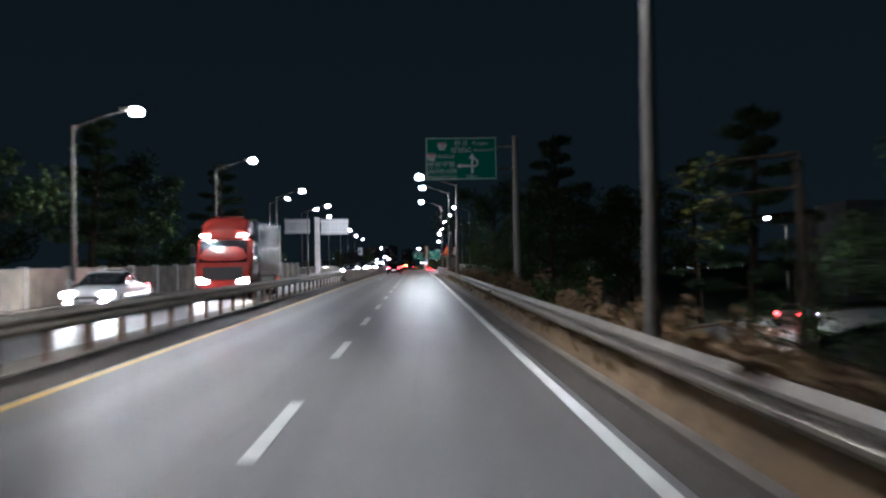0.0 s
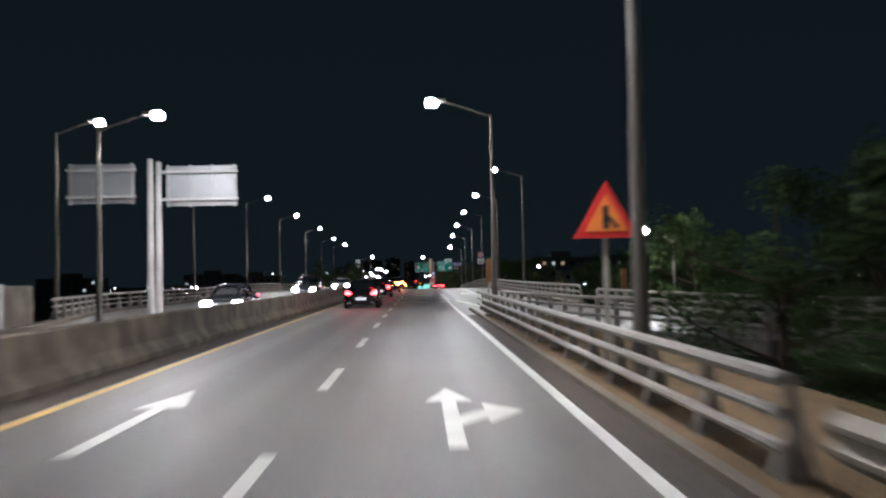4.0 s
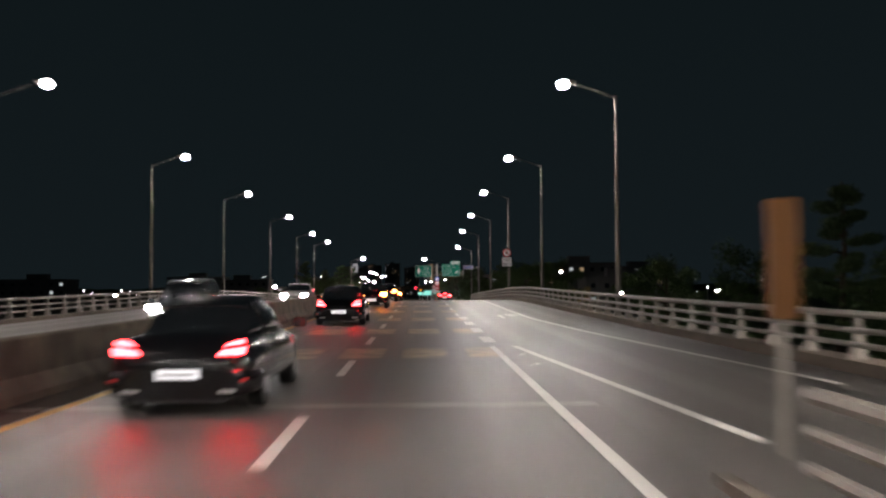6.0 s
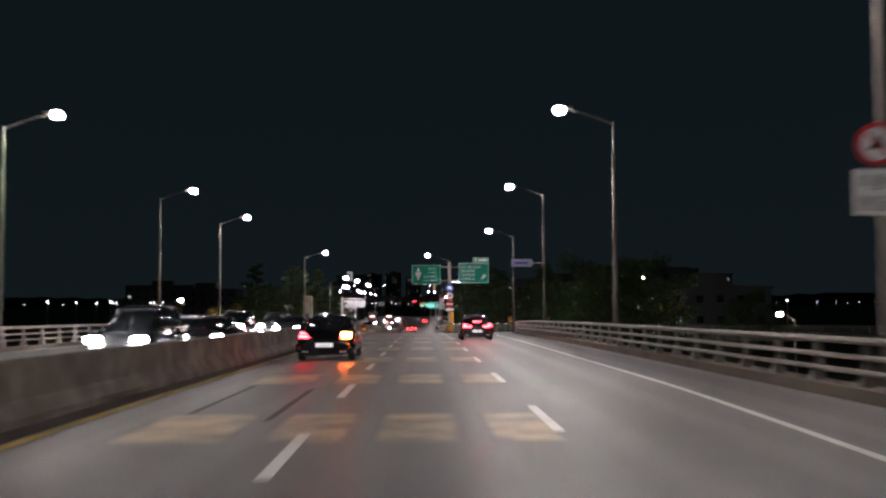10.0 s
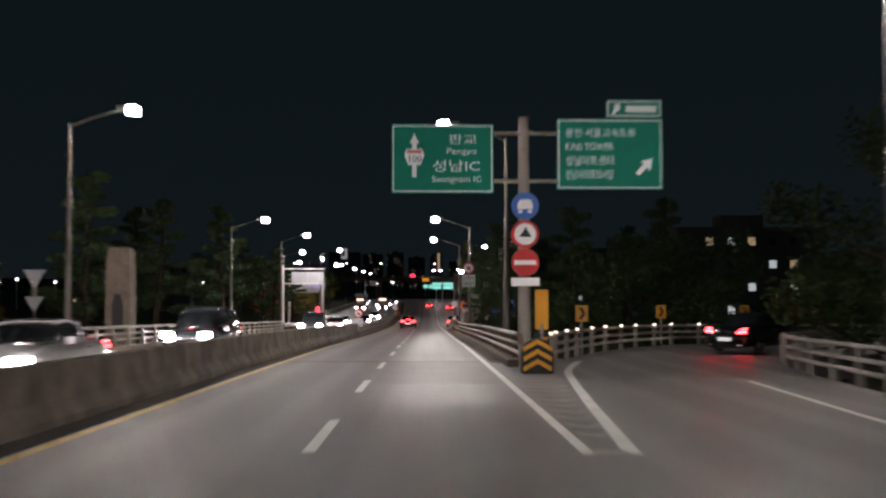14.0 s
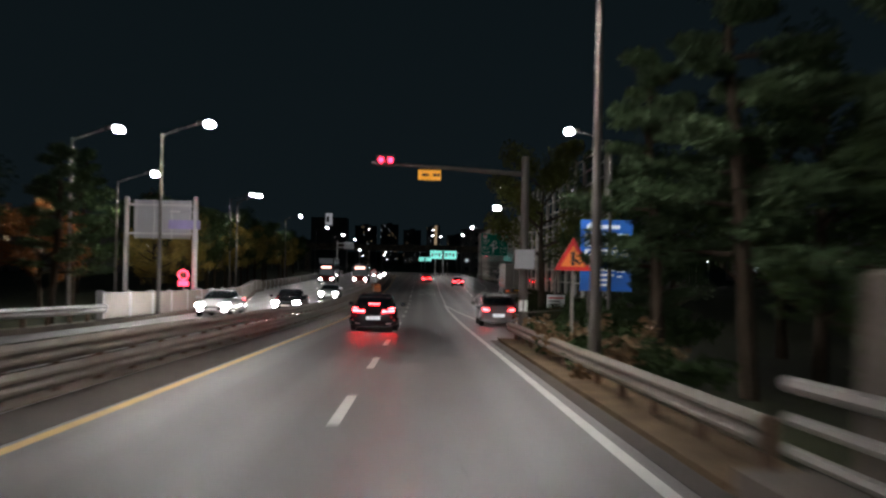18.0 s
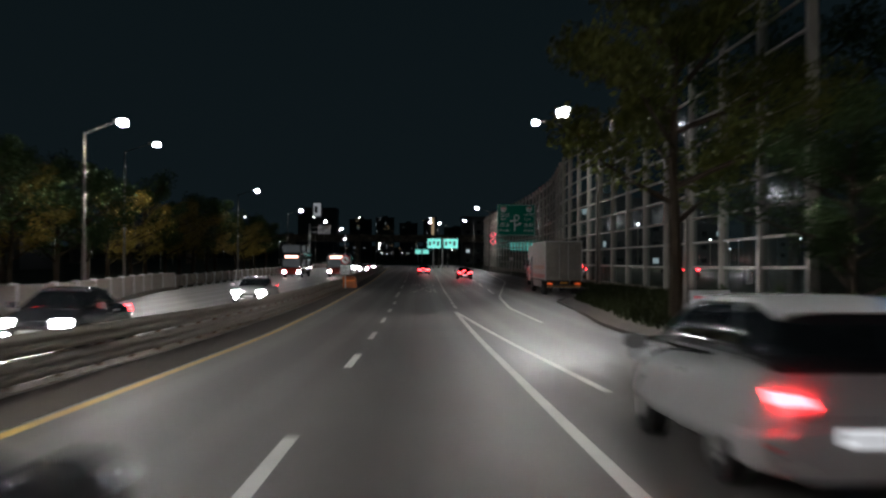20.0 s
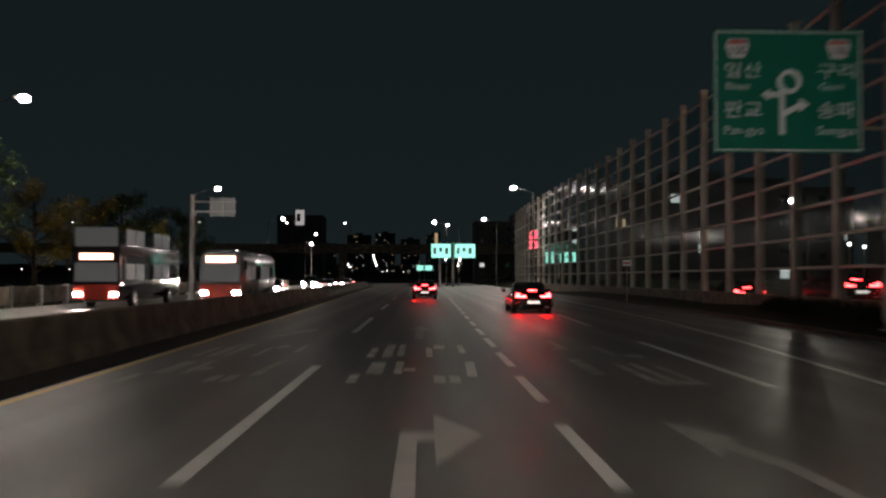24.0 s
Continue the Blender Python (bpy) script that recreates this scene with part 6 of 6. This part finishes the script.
    part("body", Geo().loft([ring_of(0, hw * .95, .4, Ht - .1), ring_of(.2, hw, .32, Ht), ring_of(L - .35, hw, .32, Ht), ring_of(L, hw * .94, .38, Ht - .15)]), m, c, "", None, True)
    lit = glow(name + "_saloon_light", (0.85, 0.95, 1.0), 0.035, 0.03)
    for d in range(decks):
        z = 1.35 + d * 1.75
        part("windscreen", Geo().box(-hw * .85, hw * .85, L - .02, L + .03, z, z + .95, .03), lit, c, "lit front window")
        for s in (-1, 1):
            for k in range(6):
                part("side_window", Geo().box(*sorted((s * (hw - .02), s * (hw + .012))), 1.0 + k * 1.65, 2.45 + k * 1.65, z + .1, z + .9), lit if k % 3 else GLASS_CAR, c)
    part("route_display", Geo().box(-.8, .8, L - .01, L + .04, 2.45 if decks > 1 else 2.4, 2.75, .01), glow(name + "_display", (1, .5, .4), 4), c, "lit route display")
    part("front_panel", Geo().box(-hw * .9, hw * .9, L - .02, L + .02, .45, 1.2, .03), P_RED, c)
    for s in (-1, 1):
        part("headlight", Geo().box(*sorted((s * .7, s * 1.08)), L, L + .05, .62, .82, .03), HEADL, c, "lit headlight")
        part("mirror", Geo().box(*sorted((s * (hw + .05), s * (hw + .22))), L, L + .1, 2.0, 2.5, .03), BLACK, c)
        for y in (2.4, L - 2.4):
            wheel(c, s * (hw - .16), y, .48, .3)
    return c
set_at(bus("double_decker_bus", "dark double-decker bus with lit windows on the oncoming lanes", 3.95, 2, P_GREY), -16.1, 491.5, 180)
set_at(bus("city_bus", "pale city bus with lit windows on the oncoming lanes", 3.1, 1, P_SILVER), -11.0, 496.5, 180)

# ---- trees ----
rng = np.random.default_rng(7)
def leaf_cloud(centres, radii, count, size, flat=1.0, wide=0.28):
    """Many small leaf blades scattered in clumps."""
    pick = rng.integers(0, len(centres), count)
    d = rng.normal(size=(count, 3)); d /= np.linalg.norm(d, axis=1)[:, None]
    rad = radii[pick] * rng.random(count) ** 0.45
    c = centres[pick] + d * rad[:, None] * np.array([1, 1, flat])
    u = rng.normal(size=(count, 3)); u /= np.linalg.norm(u, axis=1)[:, None]
    w = np.cross(u, rng.normal(size=(count, 3))); w /= np.linalg.norm(w, axis=1)[:, None]
    s = size * (0.6 + 0.8 * rng.random(count))[:, None]
    v = np.stack([c - u * s * 0.5, c + w * s * wide, c + u * s * 0.5, c - w * s * wide], 1).reshape(-1, 3)
    f = np.arange(count * 4).reshape(-1, 4)
    return v, f
def leaf_part(parent, v, f, m, label):
    me = bpy.data.meshes.new("crown")
    me.from_pydata(v.tolist(), [], f.tolist())
    me.materials.append(m)
    ob = new("crown", me); ob.parent = parent
    return tagged(ob, label)
def broadleaf(hgt, m, label, count=11000, spread=0.42, bare=0.28):
    t = thing("tree", pose(0, 0, 0), label, "tree", "roadside trees")
    g = Geo()
    g.tube([(0, 0, -0.5), (0.05, 0, hgt * .2), (-.05, .08, hgt * .5), (0.08, 0, hgt * .85)], [hgt * .026, hgt * .02, hgt * .014, hgt * .004], 8)
    cs, rs = [], []
    for k in range(11):
        a, z = k * 2.4, hgt * (bare + .58 * k / 11)
        r = hgt * spread * (0.62 + 0.38 * math.sin(math.pi * (k + 1.5) / 12)) * (0.7 + 0.5 * rng.random())
        tip = (r * math.cos(a), r * math.sin(a), z + hgt * .12)
        g.tube([(0, 0, z - hgt * .06), (tip[0] * .5, tip[1] * .5, z + hgt * .02), tip], [hgt * .01, hgt * .006, hgt * .002], 5)
        for q in (0.45, 0.75, 1.0):
            cs.append((tip[0] * q, tip[1] * q, z + (tip[2] - z) * q + hgt * .03)); rs.append(hgt * .085 * (0.7 + 0.7 * rng.random()))
    cs.append((0, 0, hgt * .88)); rs.append(hgt * .1)
    part("trunk", g, BARK, t, "", None, True)
    v, f = leaf_cloud(np.array(cs), np.array(rs), count, hgt * .019)
    leaf_part(t, v, f, m, "crown of small leaves with gaps")
    return t
def pine(hgt, m, label, count=15000):
    t = thing("pine_tree", pose(0, 0, 0), label, "tree", "roadside trees")
    g = Geo()
    lean = hgt * .03
    g.tube([(0, 0, -0.5), (lean, 0, hgt * .4), (lean * 1.6, lean, hgt * .75), (lean * 1.5, lean * .6, hgt)], [hgt * .022, hgt * .016, hgt * .009, hgt * .003], 8)
    cs, rs = [], []
    for k in range(20):
        a = k * 2.39996
        z = hgt * (0.3 + .68 * k / 20)
        r = hgt * .27 * (1.05 - .8 * k / 20) * (0.65 + 0.6 * rng.random())
        tip = (lean * 1.3 + r * math.cos(a), lean * .5 + r * math.sin(a), z + hgt * .02)
        g.tube([(lean * 1.3, lean * .5, z), (tip[0], tip[1], tip[2])], [hgt * .006, hgt * .0015], 5)
        for q in (0.4, 0.65, 0.85, 1.0):
            cs.append((lean * 1.3 + r * q * math.cos(a), lean * .5 + r * q * math.sin(a), z + hgt * .02 * q)); rs.append(hgt * .05 * (0.7 + 0.6 * rng.random()))
    part("trunk", g, BARK, t, "", None, True)
    v, f = leaf_cloud(np.array(cs), np.array(rs), count, hgt * .026, 0.5, 0.09)
    leaf_part(t, v, f, m, "layered needle clumps")
    return t
T_G = broadleaf(8.0, LEAF_G, "dark green broadleaf tree beside the road")
T_G2 = broadleaf(6.0, LEAF_G, "dark green bushy tree beside the road", 8000, 0.5, 0.08)
T_Y = broadleaf(6.5, LEAF_Y, "yellowing autumn tree behind the wall", 7500)
T_O = broadleaf(6.0, LEAF_O, "orange autumn tree behind the wall", 7500)
T_P = pine(10.0, LEAF_P, "tall dark pine tree beside the road")
FIRST = {}
def tree(src, x, y, s=1.0, turn=0.0, z=None):
    zz = ground_z(x, y) if z is None else z
    m = pose(x, y, zz, 0, 0, turn) @ Matrix.Diagonal((s, s, s, 1))
    if src.name not in FIRST:
        FIRST[src.name] = 1
        src.matrix_world = m
    else:
        o = copy_thing(src, m); o.scale = (s, s, s)
# right side, before the bridge: dense dark trees
for x, y, s, k in ((9, 3, 1.1, T_G), (8.2, 14, 0.9, T_G2), (14, 20, 1.2, T_G), (10.2, 30, 0.9, T_P), (7.6, 55, 1.0, T_G), (8.5, 62, 1.2, T_P), (6.4, 70, 1.1, T_G2), (9.5, 72, 1.1, T_P), (6.2, 78, 1.15, T_G), (8.3, 84, 1.3, T_G2), (11, 88, 1.3, T_P), (14, 66, 1.2, T_G),
                   (15, 80, 1.1, T_G), (7.3, 94, 1.0, T_G2), (13.5, 60.5, 1.2, T_G), (22, 74, 1.3, T_P), (12.5, 100, 1.2, T_G), (23, 30, 1.3, T_G), (28, 45, 1.3, T_P), (19.5, 20, 1.2, T_G2), (26, 12, 1.4, T_G), (16, 108, 1.3, T_G2)):
    tree(k, x, y, s, (x * 37 + y * 11) % 360)
def sprig(x, y, z, n, m):
    """A thin hanging tree branch with a few leaves, held by an added stem."""
    t = thing("sapling", pose(x, y, z), "thin hanging branch with a few yellow-green leaves on an added stem", "tree", "saplings")
    # Stem is added only to carry the branch down to the ground.
    part("stem", Geo().tube([(2.4, .3, ground_z(x + 2.4, y) - z - .3), (2.45, .3, -.8), (2.4, .3, .5)], [.09, .07, .05], 6), BARK, t)
    part("twig", Geo().tube([(2.4, .3, .5), (.9, .1, .35), (0, 0, 0)], [.05, .025, .008], 5), BARK, t)
    cs = np.array([(0, 0, 0), (.35, .05, .12), (.8, .1, .3)])
    v, f = leaf_cloud(cs, np.array([.22, .25, .25]), n, .13)
    leaf_part(t, v, f, m, "")
LEAF_YG = mat("yellow_green_leaves", (0.13, 0.13, 0.025), 0.7, 0, 0.5, 0.6, 0, 10)
sprig(4.6, 17.5, 3.3, 34, LEAF_YG); sprig(5.1, 18.5, 2.75, 40, LEAF_YG); sprig(5.5, 19.0, 2.3, 46, LEAF_YG)
# low woods beside the bridge
for x, y, s, k in ((15, 127, 1.1, T_G), (18, 138, 1.3, T_G2), (21, 150, 1.3, T_G), (23, 164, 1.4, T_P), (25, 180, 1.4, T_G), (27, 196, 1.5, T_G2), (26, 212, 1.4, T_G), (30, 228, 1.5, T_G)):
    tree(k, x, y, s, (x * 31 + y * 13) % 360)
# left side behind the parapet
for x, y, s, k in ((-18, 8, 1.1, T_G), (-17, 22, 1.2, T_P), (-19, 36, 1.2, T_G), (-16.6, 48, 1.0, T_P), (-18, 60, 1.2, T_G), (-20, 72, 1.2, T_G2), (-17, 84, 1.15, T_P), (-19, 95, 1.1, T_G), (-17.5, 106, 1.0, T_G2), (-24, 50, 1.4, T_G), (-26, 80, 1.4, T_P), (-24, 20, 1.4, T_G), (-25, 104, 1.2, T_G)):
    tree(k, x, y, s, (x * 23 + y * 7) % 360)
# around the exit and the slope down
for x, y, s, k in ((10.5, 305, 1.2, T_G), (9.0, 318, 1.1, T_G2), (11, 328, 1.3, T_P), (6.6, 336, 1.05, T_G2), (5.3, 349.5, 0.85, T_P), (8.8, 342, 1.2, T_P), (7.2, 348, 1.15, T_P), (10.5, 352, 1.2, T_G), (13.5, 345, 1.3, T_G2), (12.5, 360, 1.2, T_G), (15, 372, 1.2, T_G), (14, 383, 1.1, T_G2), (17, 392, 1.2, T_G), (16, 312, 1.3, T_G), (18, 330, 1.4, T_P), (22, 352, 1.4, T_G),
                   (10.6, 386, 0.8, T_G), (6.3, 352.5, 0.5, T_P), (18.0, 276, 1.6, T_G), (18.6, 289.5, 1.7, T_G), (20, 279, 1.8, T_G2), (24, 288, 1.7, T_G), (24, 372, 1.3, T_P), (34, 318, 1.2, T_Y), (40, 300, 1.2, T_G), (28, 285, 1.3, T_G2), (24, 310, 1.1, T_G), (30, 330, 1.2, T_O)):
    tree(k, x, y, s, (x * 37 + y * 11) % 360)
for x, y, s, k in ((-16.5, 283, 0.8, T_G), (-16.5, 300, 0.95, T_P), (-17, 313, 1.0, T_P), (-15.6, 327, 1.05, T_P), (-18, 336, 1.1, T_G), (-16, 352, 0.9, T_P), (-18.5, 360, 1.0, T_G), (-19.5, 366, 0.95, T_O), (-16.2, 366, 0.8, T_P), (-21, 377, 1.0, T_O), (-20, 395, 0.9, T_Y), (-22, 404, 1.0, T_Y), (-18.5, 398, 0.75, T_Y),
                   (-24, 390, 1.1, T_G), (-23.5, 412, 1.1, T_G), (-24, 418, 1.2, T_Y), (-24, 425, 1.15, T_G), (-24.5, 432, 1.2, T_G), (-25, 438, 1.25, T_Y), (-25, 444, 1.2, T_Y), (-25.5, 450, 1.25, T_G), (-25.5, 457, 1.25, T_Y), (-25.8, 464, 1.25, T_Y), (-26, 471, 1.2, T_G), (-26, 478, 1.25, T_Y), (-27, 487, 1.3, T_G), (-26.5, 498, 1.2, T_Y), (-27.5, 510, 1.2, T_Y), (-29, 525, 1.2, T_G), (-31, 540, 1.2, T_Y), (-33, 565, 1.3, T_G), (-25, 330, 1.3, T_G), (-26, 305, 1.2, T_Y), (-27, 280, 1.1, T_G), (-30, 350, 1.4, T_P), (-31, 410, 1.3, T_P), (-34, 440, 1.4, T_G)):
    tree(k, x, y, s, (x * 23 + y * 7) % 360)
# trees beyond and over the noise barrier's near end
T_H = broadleaf(11.0, mat("olive_leaves", (0.07, 0.078, 0.02), 0.8, 0, 0.5, 0.7, 0, 10, 0.08), "tall dark olive tree with a high spreading crown over the bank", 15000, 0.42, 0.4)
for x, y, s, k in ((7.75, 392.0, 1.0, T_H), (15.5, 402, 1.5, T_G), (17, 412, 1.4, T_G)):
    tree(k, x, y, s, 40 + x)
# shrubs at the rail's feet and weeds on the verge
def shrub(n, spread, m, label):
    t = thing("shrub", pose(0, 0, 0), label, "shrub", "roadside shrubs")
    cs = rng.normal(size=(9, 3)) * [spread, spread, 0.12] + [0, 0, 0.35]
    v, f = leaf_cloud(cs, np.full(9, .3), n, .16)
    leaf_part(t, v, f, m, "")
    st = Geo()
    for k in range(5):
        a = k * 1.26
        st.tube([(0, 0, -.1), (spread * math.cos(a), spread * math.sin(a), .6)], [.015, .006], 4)
    part("stems", st, BARK, t)
    return t
SH = shrub(700, .35, LEAF_G, "small dark shrub on the verge")
SHB = shrub(500, .4, mat("dry_brown_leaves", (0.16, 0.1, 0.05), 0.9, 0, 0.4, 0.5, 0, 10), "dry brown weeds on the verge")
shrub_rng = random.Random(3)
SH.matrix_world = pose(3.1, 24, RZ(24) + .22); SHB.matrix_world = pose(2.95, 31.0, RZ(31) + .22)
for k in range(26):
    y = -6 + k * 3.3
    copy_thing(SHB, pose(2.75 + .6 * shrub_rng.random(), y, RZ(y) + .27, 0, 0, 50 * k) @ Matrix.Diagonal((.7, .7, .55 + .3 * shrub_rng.random(), 1)))
for k in range(8):
    y = 341 + k * 2.1
    copy_thing(SHB if k % 2 else SH, pose(2.9 + .5 * shrub_rng.random(), y, RZ(y) + .03, 0, 0, 70 * k))
for k in range(16):
    y = 364 + 2.0 * k
    copy_thing(SH, pose(9.0 + 0.08 * k + 1.0 * shrub_rng.random(), y, ground_z(9.2, y) - .1, 0, 0, 40 * k) @ Matrix.Diagonal((1.6, 1.6, 1.9, 1)))
# grass on the bank under the noise barrier
DRY = mat("dry_verge_grass", (0.14, 0.1, 0.045), 0.9, 0, 0.5, 0.5, 0, 10, 0.1)
def grass_strip(n, y0, y1, x0f, x1f, zf, hgt, m=LEAF_G, label="rough dark grass on the bank"):
    ys = rng.uniform(y0, y1, n); us = rng.random(n)
    vs, fs = [], []
    for i in range(n):
        y = ys[i]; x = x0f(y) + (x1f(y) - x0f(y)) * us[i]; z = zf(x, y)
        a = rng.random() * 6.28; h = hgt * (.5 + rng.random()); w = .03
        k = len(vs)
        vs += [(x - w * math.cos(a), y - w * math.sin(a), z), (x + w * math.cos(a), y + w * math.sin(a), z), (x + .12 * math.sin(a), y + .12 * math.cos(a), z + h)]
        fs.append((k, k + 1, k + 2))
    me = bpy.data.meshes.new("grass"); me.from_pydata(vs, [], fs); me.materials.append(m)
    return tagged(new("grass", me), label, "grass", "", "stuff")
OLIVE = mat("olive_bank_grass", (0.016, 0.019, 0.007), 0.9, 0, 0.5, 0.7, 0, 10, 0.08)
bank0, bank1 = lambda y: BANK(y) + 0.7, lambda y: BANK_TOP(y) - 0.5
grass_strip(14000, 389, 470, bank0, bank1, lambda x, y: RZ(y) + .1 + .72 * (x - BANK(y)) / (BANK_TOP(y) - BANK(y)), .3, OLIVE)
grass_strip(6000, -10, 78, cf(2.2), cf(4.4), lambda x, y: RZ(y) + .14 if x < 2.3 else RZ(y) + .28, .2, DRY, "dry brown grass on the verge")

# ---- the lower side road on the right ----
SIDE = [(7, 34), (10.5, 40), (14.3, 46.2), (18.8, 52.8), (24, 60), (31, 68.5), (45, 82)]
solo("side_road", Geo().loft([[(x - 3.4, y + 2.4, -1.85), (x - 3.4, y + 2.4, -2.6), (x + 3.4, y - 2.4, -2.6), (x + 3.4, y - 2.4, -1.85)] for x, y in SIDE]), ASPHALT, "pale lower side road curving behind the guardrail", "road", "structure")
solo("side_road_kerb", Geo().loft([[(x - 3.75, y + 2.65, -1.72), (x - 3.75, y + 2.65, -2.6), (x - 3.4, y + 2.4, -2.6), (x - 3.4, y + 2.4, -1.72)] for x, y in SIDE]), KERB, "pale kerb along the lower side road", "kerb", "structure")

# ---- buildings ----
def building(x, y, z, w, d, storeys, cols, label, lit=0.25, sh=3.0, roof="flat", warm=0.3, seed=0):
    r = random.Random(seed)
    b = thing("building", pose(x, y, z), label, "building", "buildings")
    h = storeys * sh
    part("wall", Geo().box(-w / 2, w / 2, 0, d, -3, h, 0.05), FACADE, b)
    part("roof", Geo().box(-w / 2 - .3, w / 2 + .3, -.3, d + .3, h, h + .5, 0.05), FACADE, b)
    part("roof_house", Geo().box(-w * .15, w * .15, d * .3, d * .6, h + .5, h + 2.6), FACADE, b)
    ww, wh = w / cols * .34, sh * .34
    meshes = {m.name: Geo().box(-ww / 2, ww / 2, -.06, .03, 0, wh).mesh("window", m) for m in (WIN_W, WIN_Y, DARK_WIN)}
    for j in range(storeys):
        for i in range(cols):
            q = r.random()
            m = (WIN_Y if r.random() < warm else WIN_W) if q < lit else DARK_WIN
            part("window", meshes[m.name], m, b, "lit window" if m is not DARK_WIN else "", pose(-w / 2 + w * (i + .5) / cols, 0, j * sh + sh * .35))
    return b
building(48, 395, -1.5, 22, 14, 4, 7, "grey four-storey building with a few lit windows", .3, 3.4, seed=1)
building(72, 430, -1.5, 20, 14, 3, 6, "grey low building with a few lit windows", .3, 3.4, seed=2)
building(46, 330, -3, 16, 12, 3, 5, "grey low building with a few lit windows", .12, 3.2, warm=0.0, seed=3)
building(95, 520, -1.5, 30, 16, 5, 8, "grey block with lit windows", .3, 3.2, seed=4)
building(38, 560, -1.5, 26, 16, 4, 7, "dark block behind the noise barrier with lit windows", .12, 3.4, seed=5)
building(62, 600, -1.5, 30, 16, 5, 8, "dark block behind the noise barrier with lit windows", .12, 3.4, seed=6)
building(30, 700, -2, 30, 16, 5, 8, "dark block behind the noise barrier with lit windows", .12, 3.4, seed=16)
for i, (x, w, n) in enumerate(((-70, 26, 15), (-42, 22, 16), (-14, 22, 14), (12, 16, 15), (44, 30, 12), (84, 26, 10), (128, 30, 9), (-112, 30, 12), (-160, 40, 9), (180, 40, 8))):
    building(x * 1.0, 1480 + 20 * (i % 3), 2, w, 15, n, 11, "far dark apartment tower with a few lit windows", .09, 2.9, warm=.45, seed=10 + i)
building(-78, 520, -3, 24, 14, 4, 7, "dark low building with a few lit windows", .1, 3.2, seed=31)
building(-118, 610, -3, 30, 14, 5, 8, "dark low building with a few lit windows", .1, 3.2, seed=32)
building(-150, 480, -3, 26, 14, 4, 7, "dark low building with a few lit windows", .1, 3.2, seed=33)
building(120, 640, -3, 30, 14, 5, 8, "dark low building with a few lit windows", .1, 3.2, seed=34)
tw = thing("lit_tower", pose(13.5, 1365, 0), "far slim tower with a lit vertical band", "tower")
part("shaft", Geo().box(-4, 4, 0, 8, -3, 44, .2), FACADE, tw)
part("light_band", Geo().box(-1.4, 1.4, -.2, 0, 22, 43), WIN_Y, tw)
# hotel sign far on the left
hs = thing("rooftop_sign", pose(-48.3, 808, 0), "far white lit sign panel on a dark building", "sign")
part("sign_panel", Geo().box(-1.7, 1.7, -.3, 0, 20, 26, .1), glow("dim_white_panel", (.9, .95, 1), .22), hs)
part("letter_bar", Geo().box(-1.2, .2, -.4, -.3, 21.5, 24.5), BLACK, hs)
part("wall", Geo().box(-9, 9, .1, 14, -3, 24, .2), FACADE, hs)
cs_ = thing("shop_sign", pose(52, 101, 0), "small cyan lit sign on a dark building", "sign")
part("sign_panel", Geo().box(-1.1, 1.1, -.2, 0, 7.3, 8.0, .05), CYAN, cs_)
part("wall", Geo().box(-6, 6, 0, 8, -2, 9, .1), FACADE, cs_)
# overpass that crosses far ahead
ov = thing("far_overpass", pose(0, 690, -2), "dark overpass crossing far ahead", "bridge", "", "structure")
part("deck", Geo().box(-160, 60, 0, 12, 8.2, 9.6, .1), CONC, ov)
part("parapet", Geo().box(-160, 60, -.2, .05, 9.6, 10.6, .05), CONC, ov)
for x in (-120, -80, -45, -22, 26):
    part("pier", Geo().box(x - .8, x + .8, 2, 10, -1, 8.25, .1), CONC, ov)
    # lamps on the overpass
for x in (-95, -60, -36, -20, 5, 30):
    lamp(x, 696, 6.5, -1.6, None, "", 7.6, LENS_WEAK)
# rows of far lamps along the road's continuation and the side streets
for k in range(9):
    lamp(-17 - k * 2, 720 + 45 * k, 8.6, 2.0, None, "", -2, LENS_WEAK); lamp(14 + 1.5 * k, 720 + 45 * k, 8.6, -2.0, None, "", -2, LENS_WEAK)
far_rng = random.Random(11)
lf = thing("far_lamp", pose(0, 0, 0), "small far street light on a thin pole", "street lamp", "far lights")
part("pole", Geo().tube([(0, 0, 0), (0, 0, 7)], .1, 6), POLE, lf)
part("lens", Geo().tube([(0, 0, 7), (0, 0, 7.1), (0, 0, 7.4), (0, 0, 7.5)], [.12, .28, .28, .12], 8), LENS_FAR, lf)
for k in range(80):
    y = far_rng.uniform(560, 1400)
    x = far_rng.uniform(-.42, .42) * y
    m = pose(x, y, ground_z(x, y))
    if k == 0:
        lf.matrix_world = m
    else:
        copy_thing(lf, m)
for k in range(9):
    x, y = far_rng.uniform(30, 130), far_rng.uniform(330, 640)
    copy_thing(lf, pose(x, y, ground_z(x, y)))
    x, y = -far_rng.uniform(40, 140), far_rng.uniform(240, 640)
    copy_thing(lf, pose(x, y, ground_z(x, y)))
# low wooded ridge far behind the town
ridge = Geo()
for k in range(121):
    x = -1800 + 30 * k
    ridge.v += [(x, 2100, -10), (x, 2150, 22 + 12 * noise.noise((x * .004, 0, 3)) + 8 * noise.noise((x * .03, 1, 0))), (x, 2500, -10)]
ridge.f += [q for k in range(120) for q in ((3 * k, 3 * k + 3, 3 * k + 4, 3 * k + 1), (3 * k + 1, 3 * k + 4, 3 * k + 5, 3 * k + 2))]
solo("ridge", ridge, GRASS, "dark wooded ridge on the horizon", "hill", "structure")
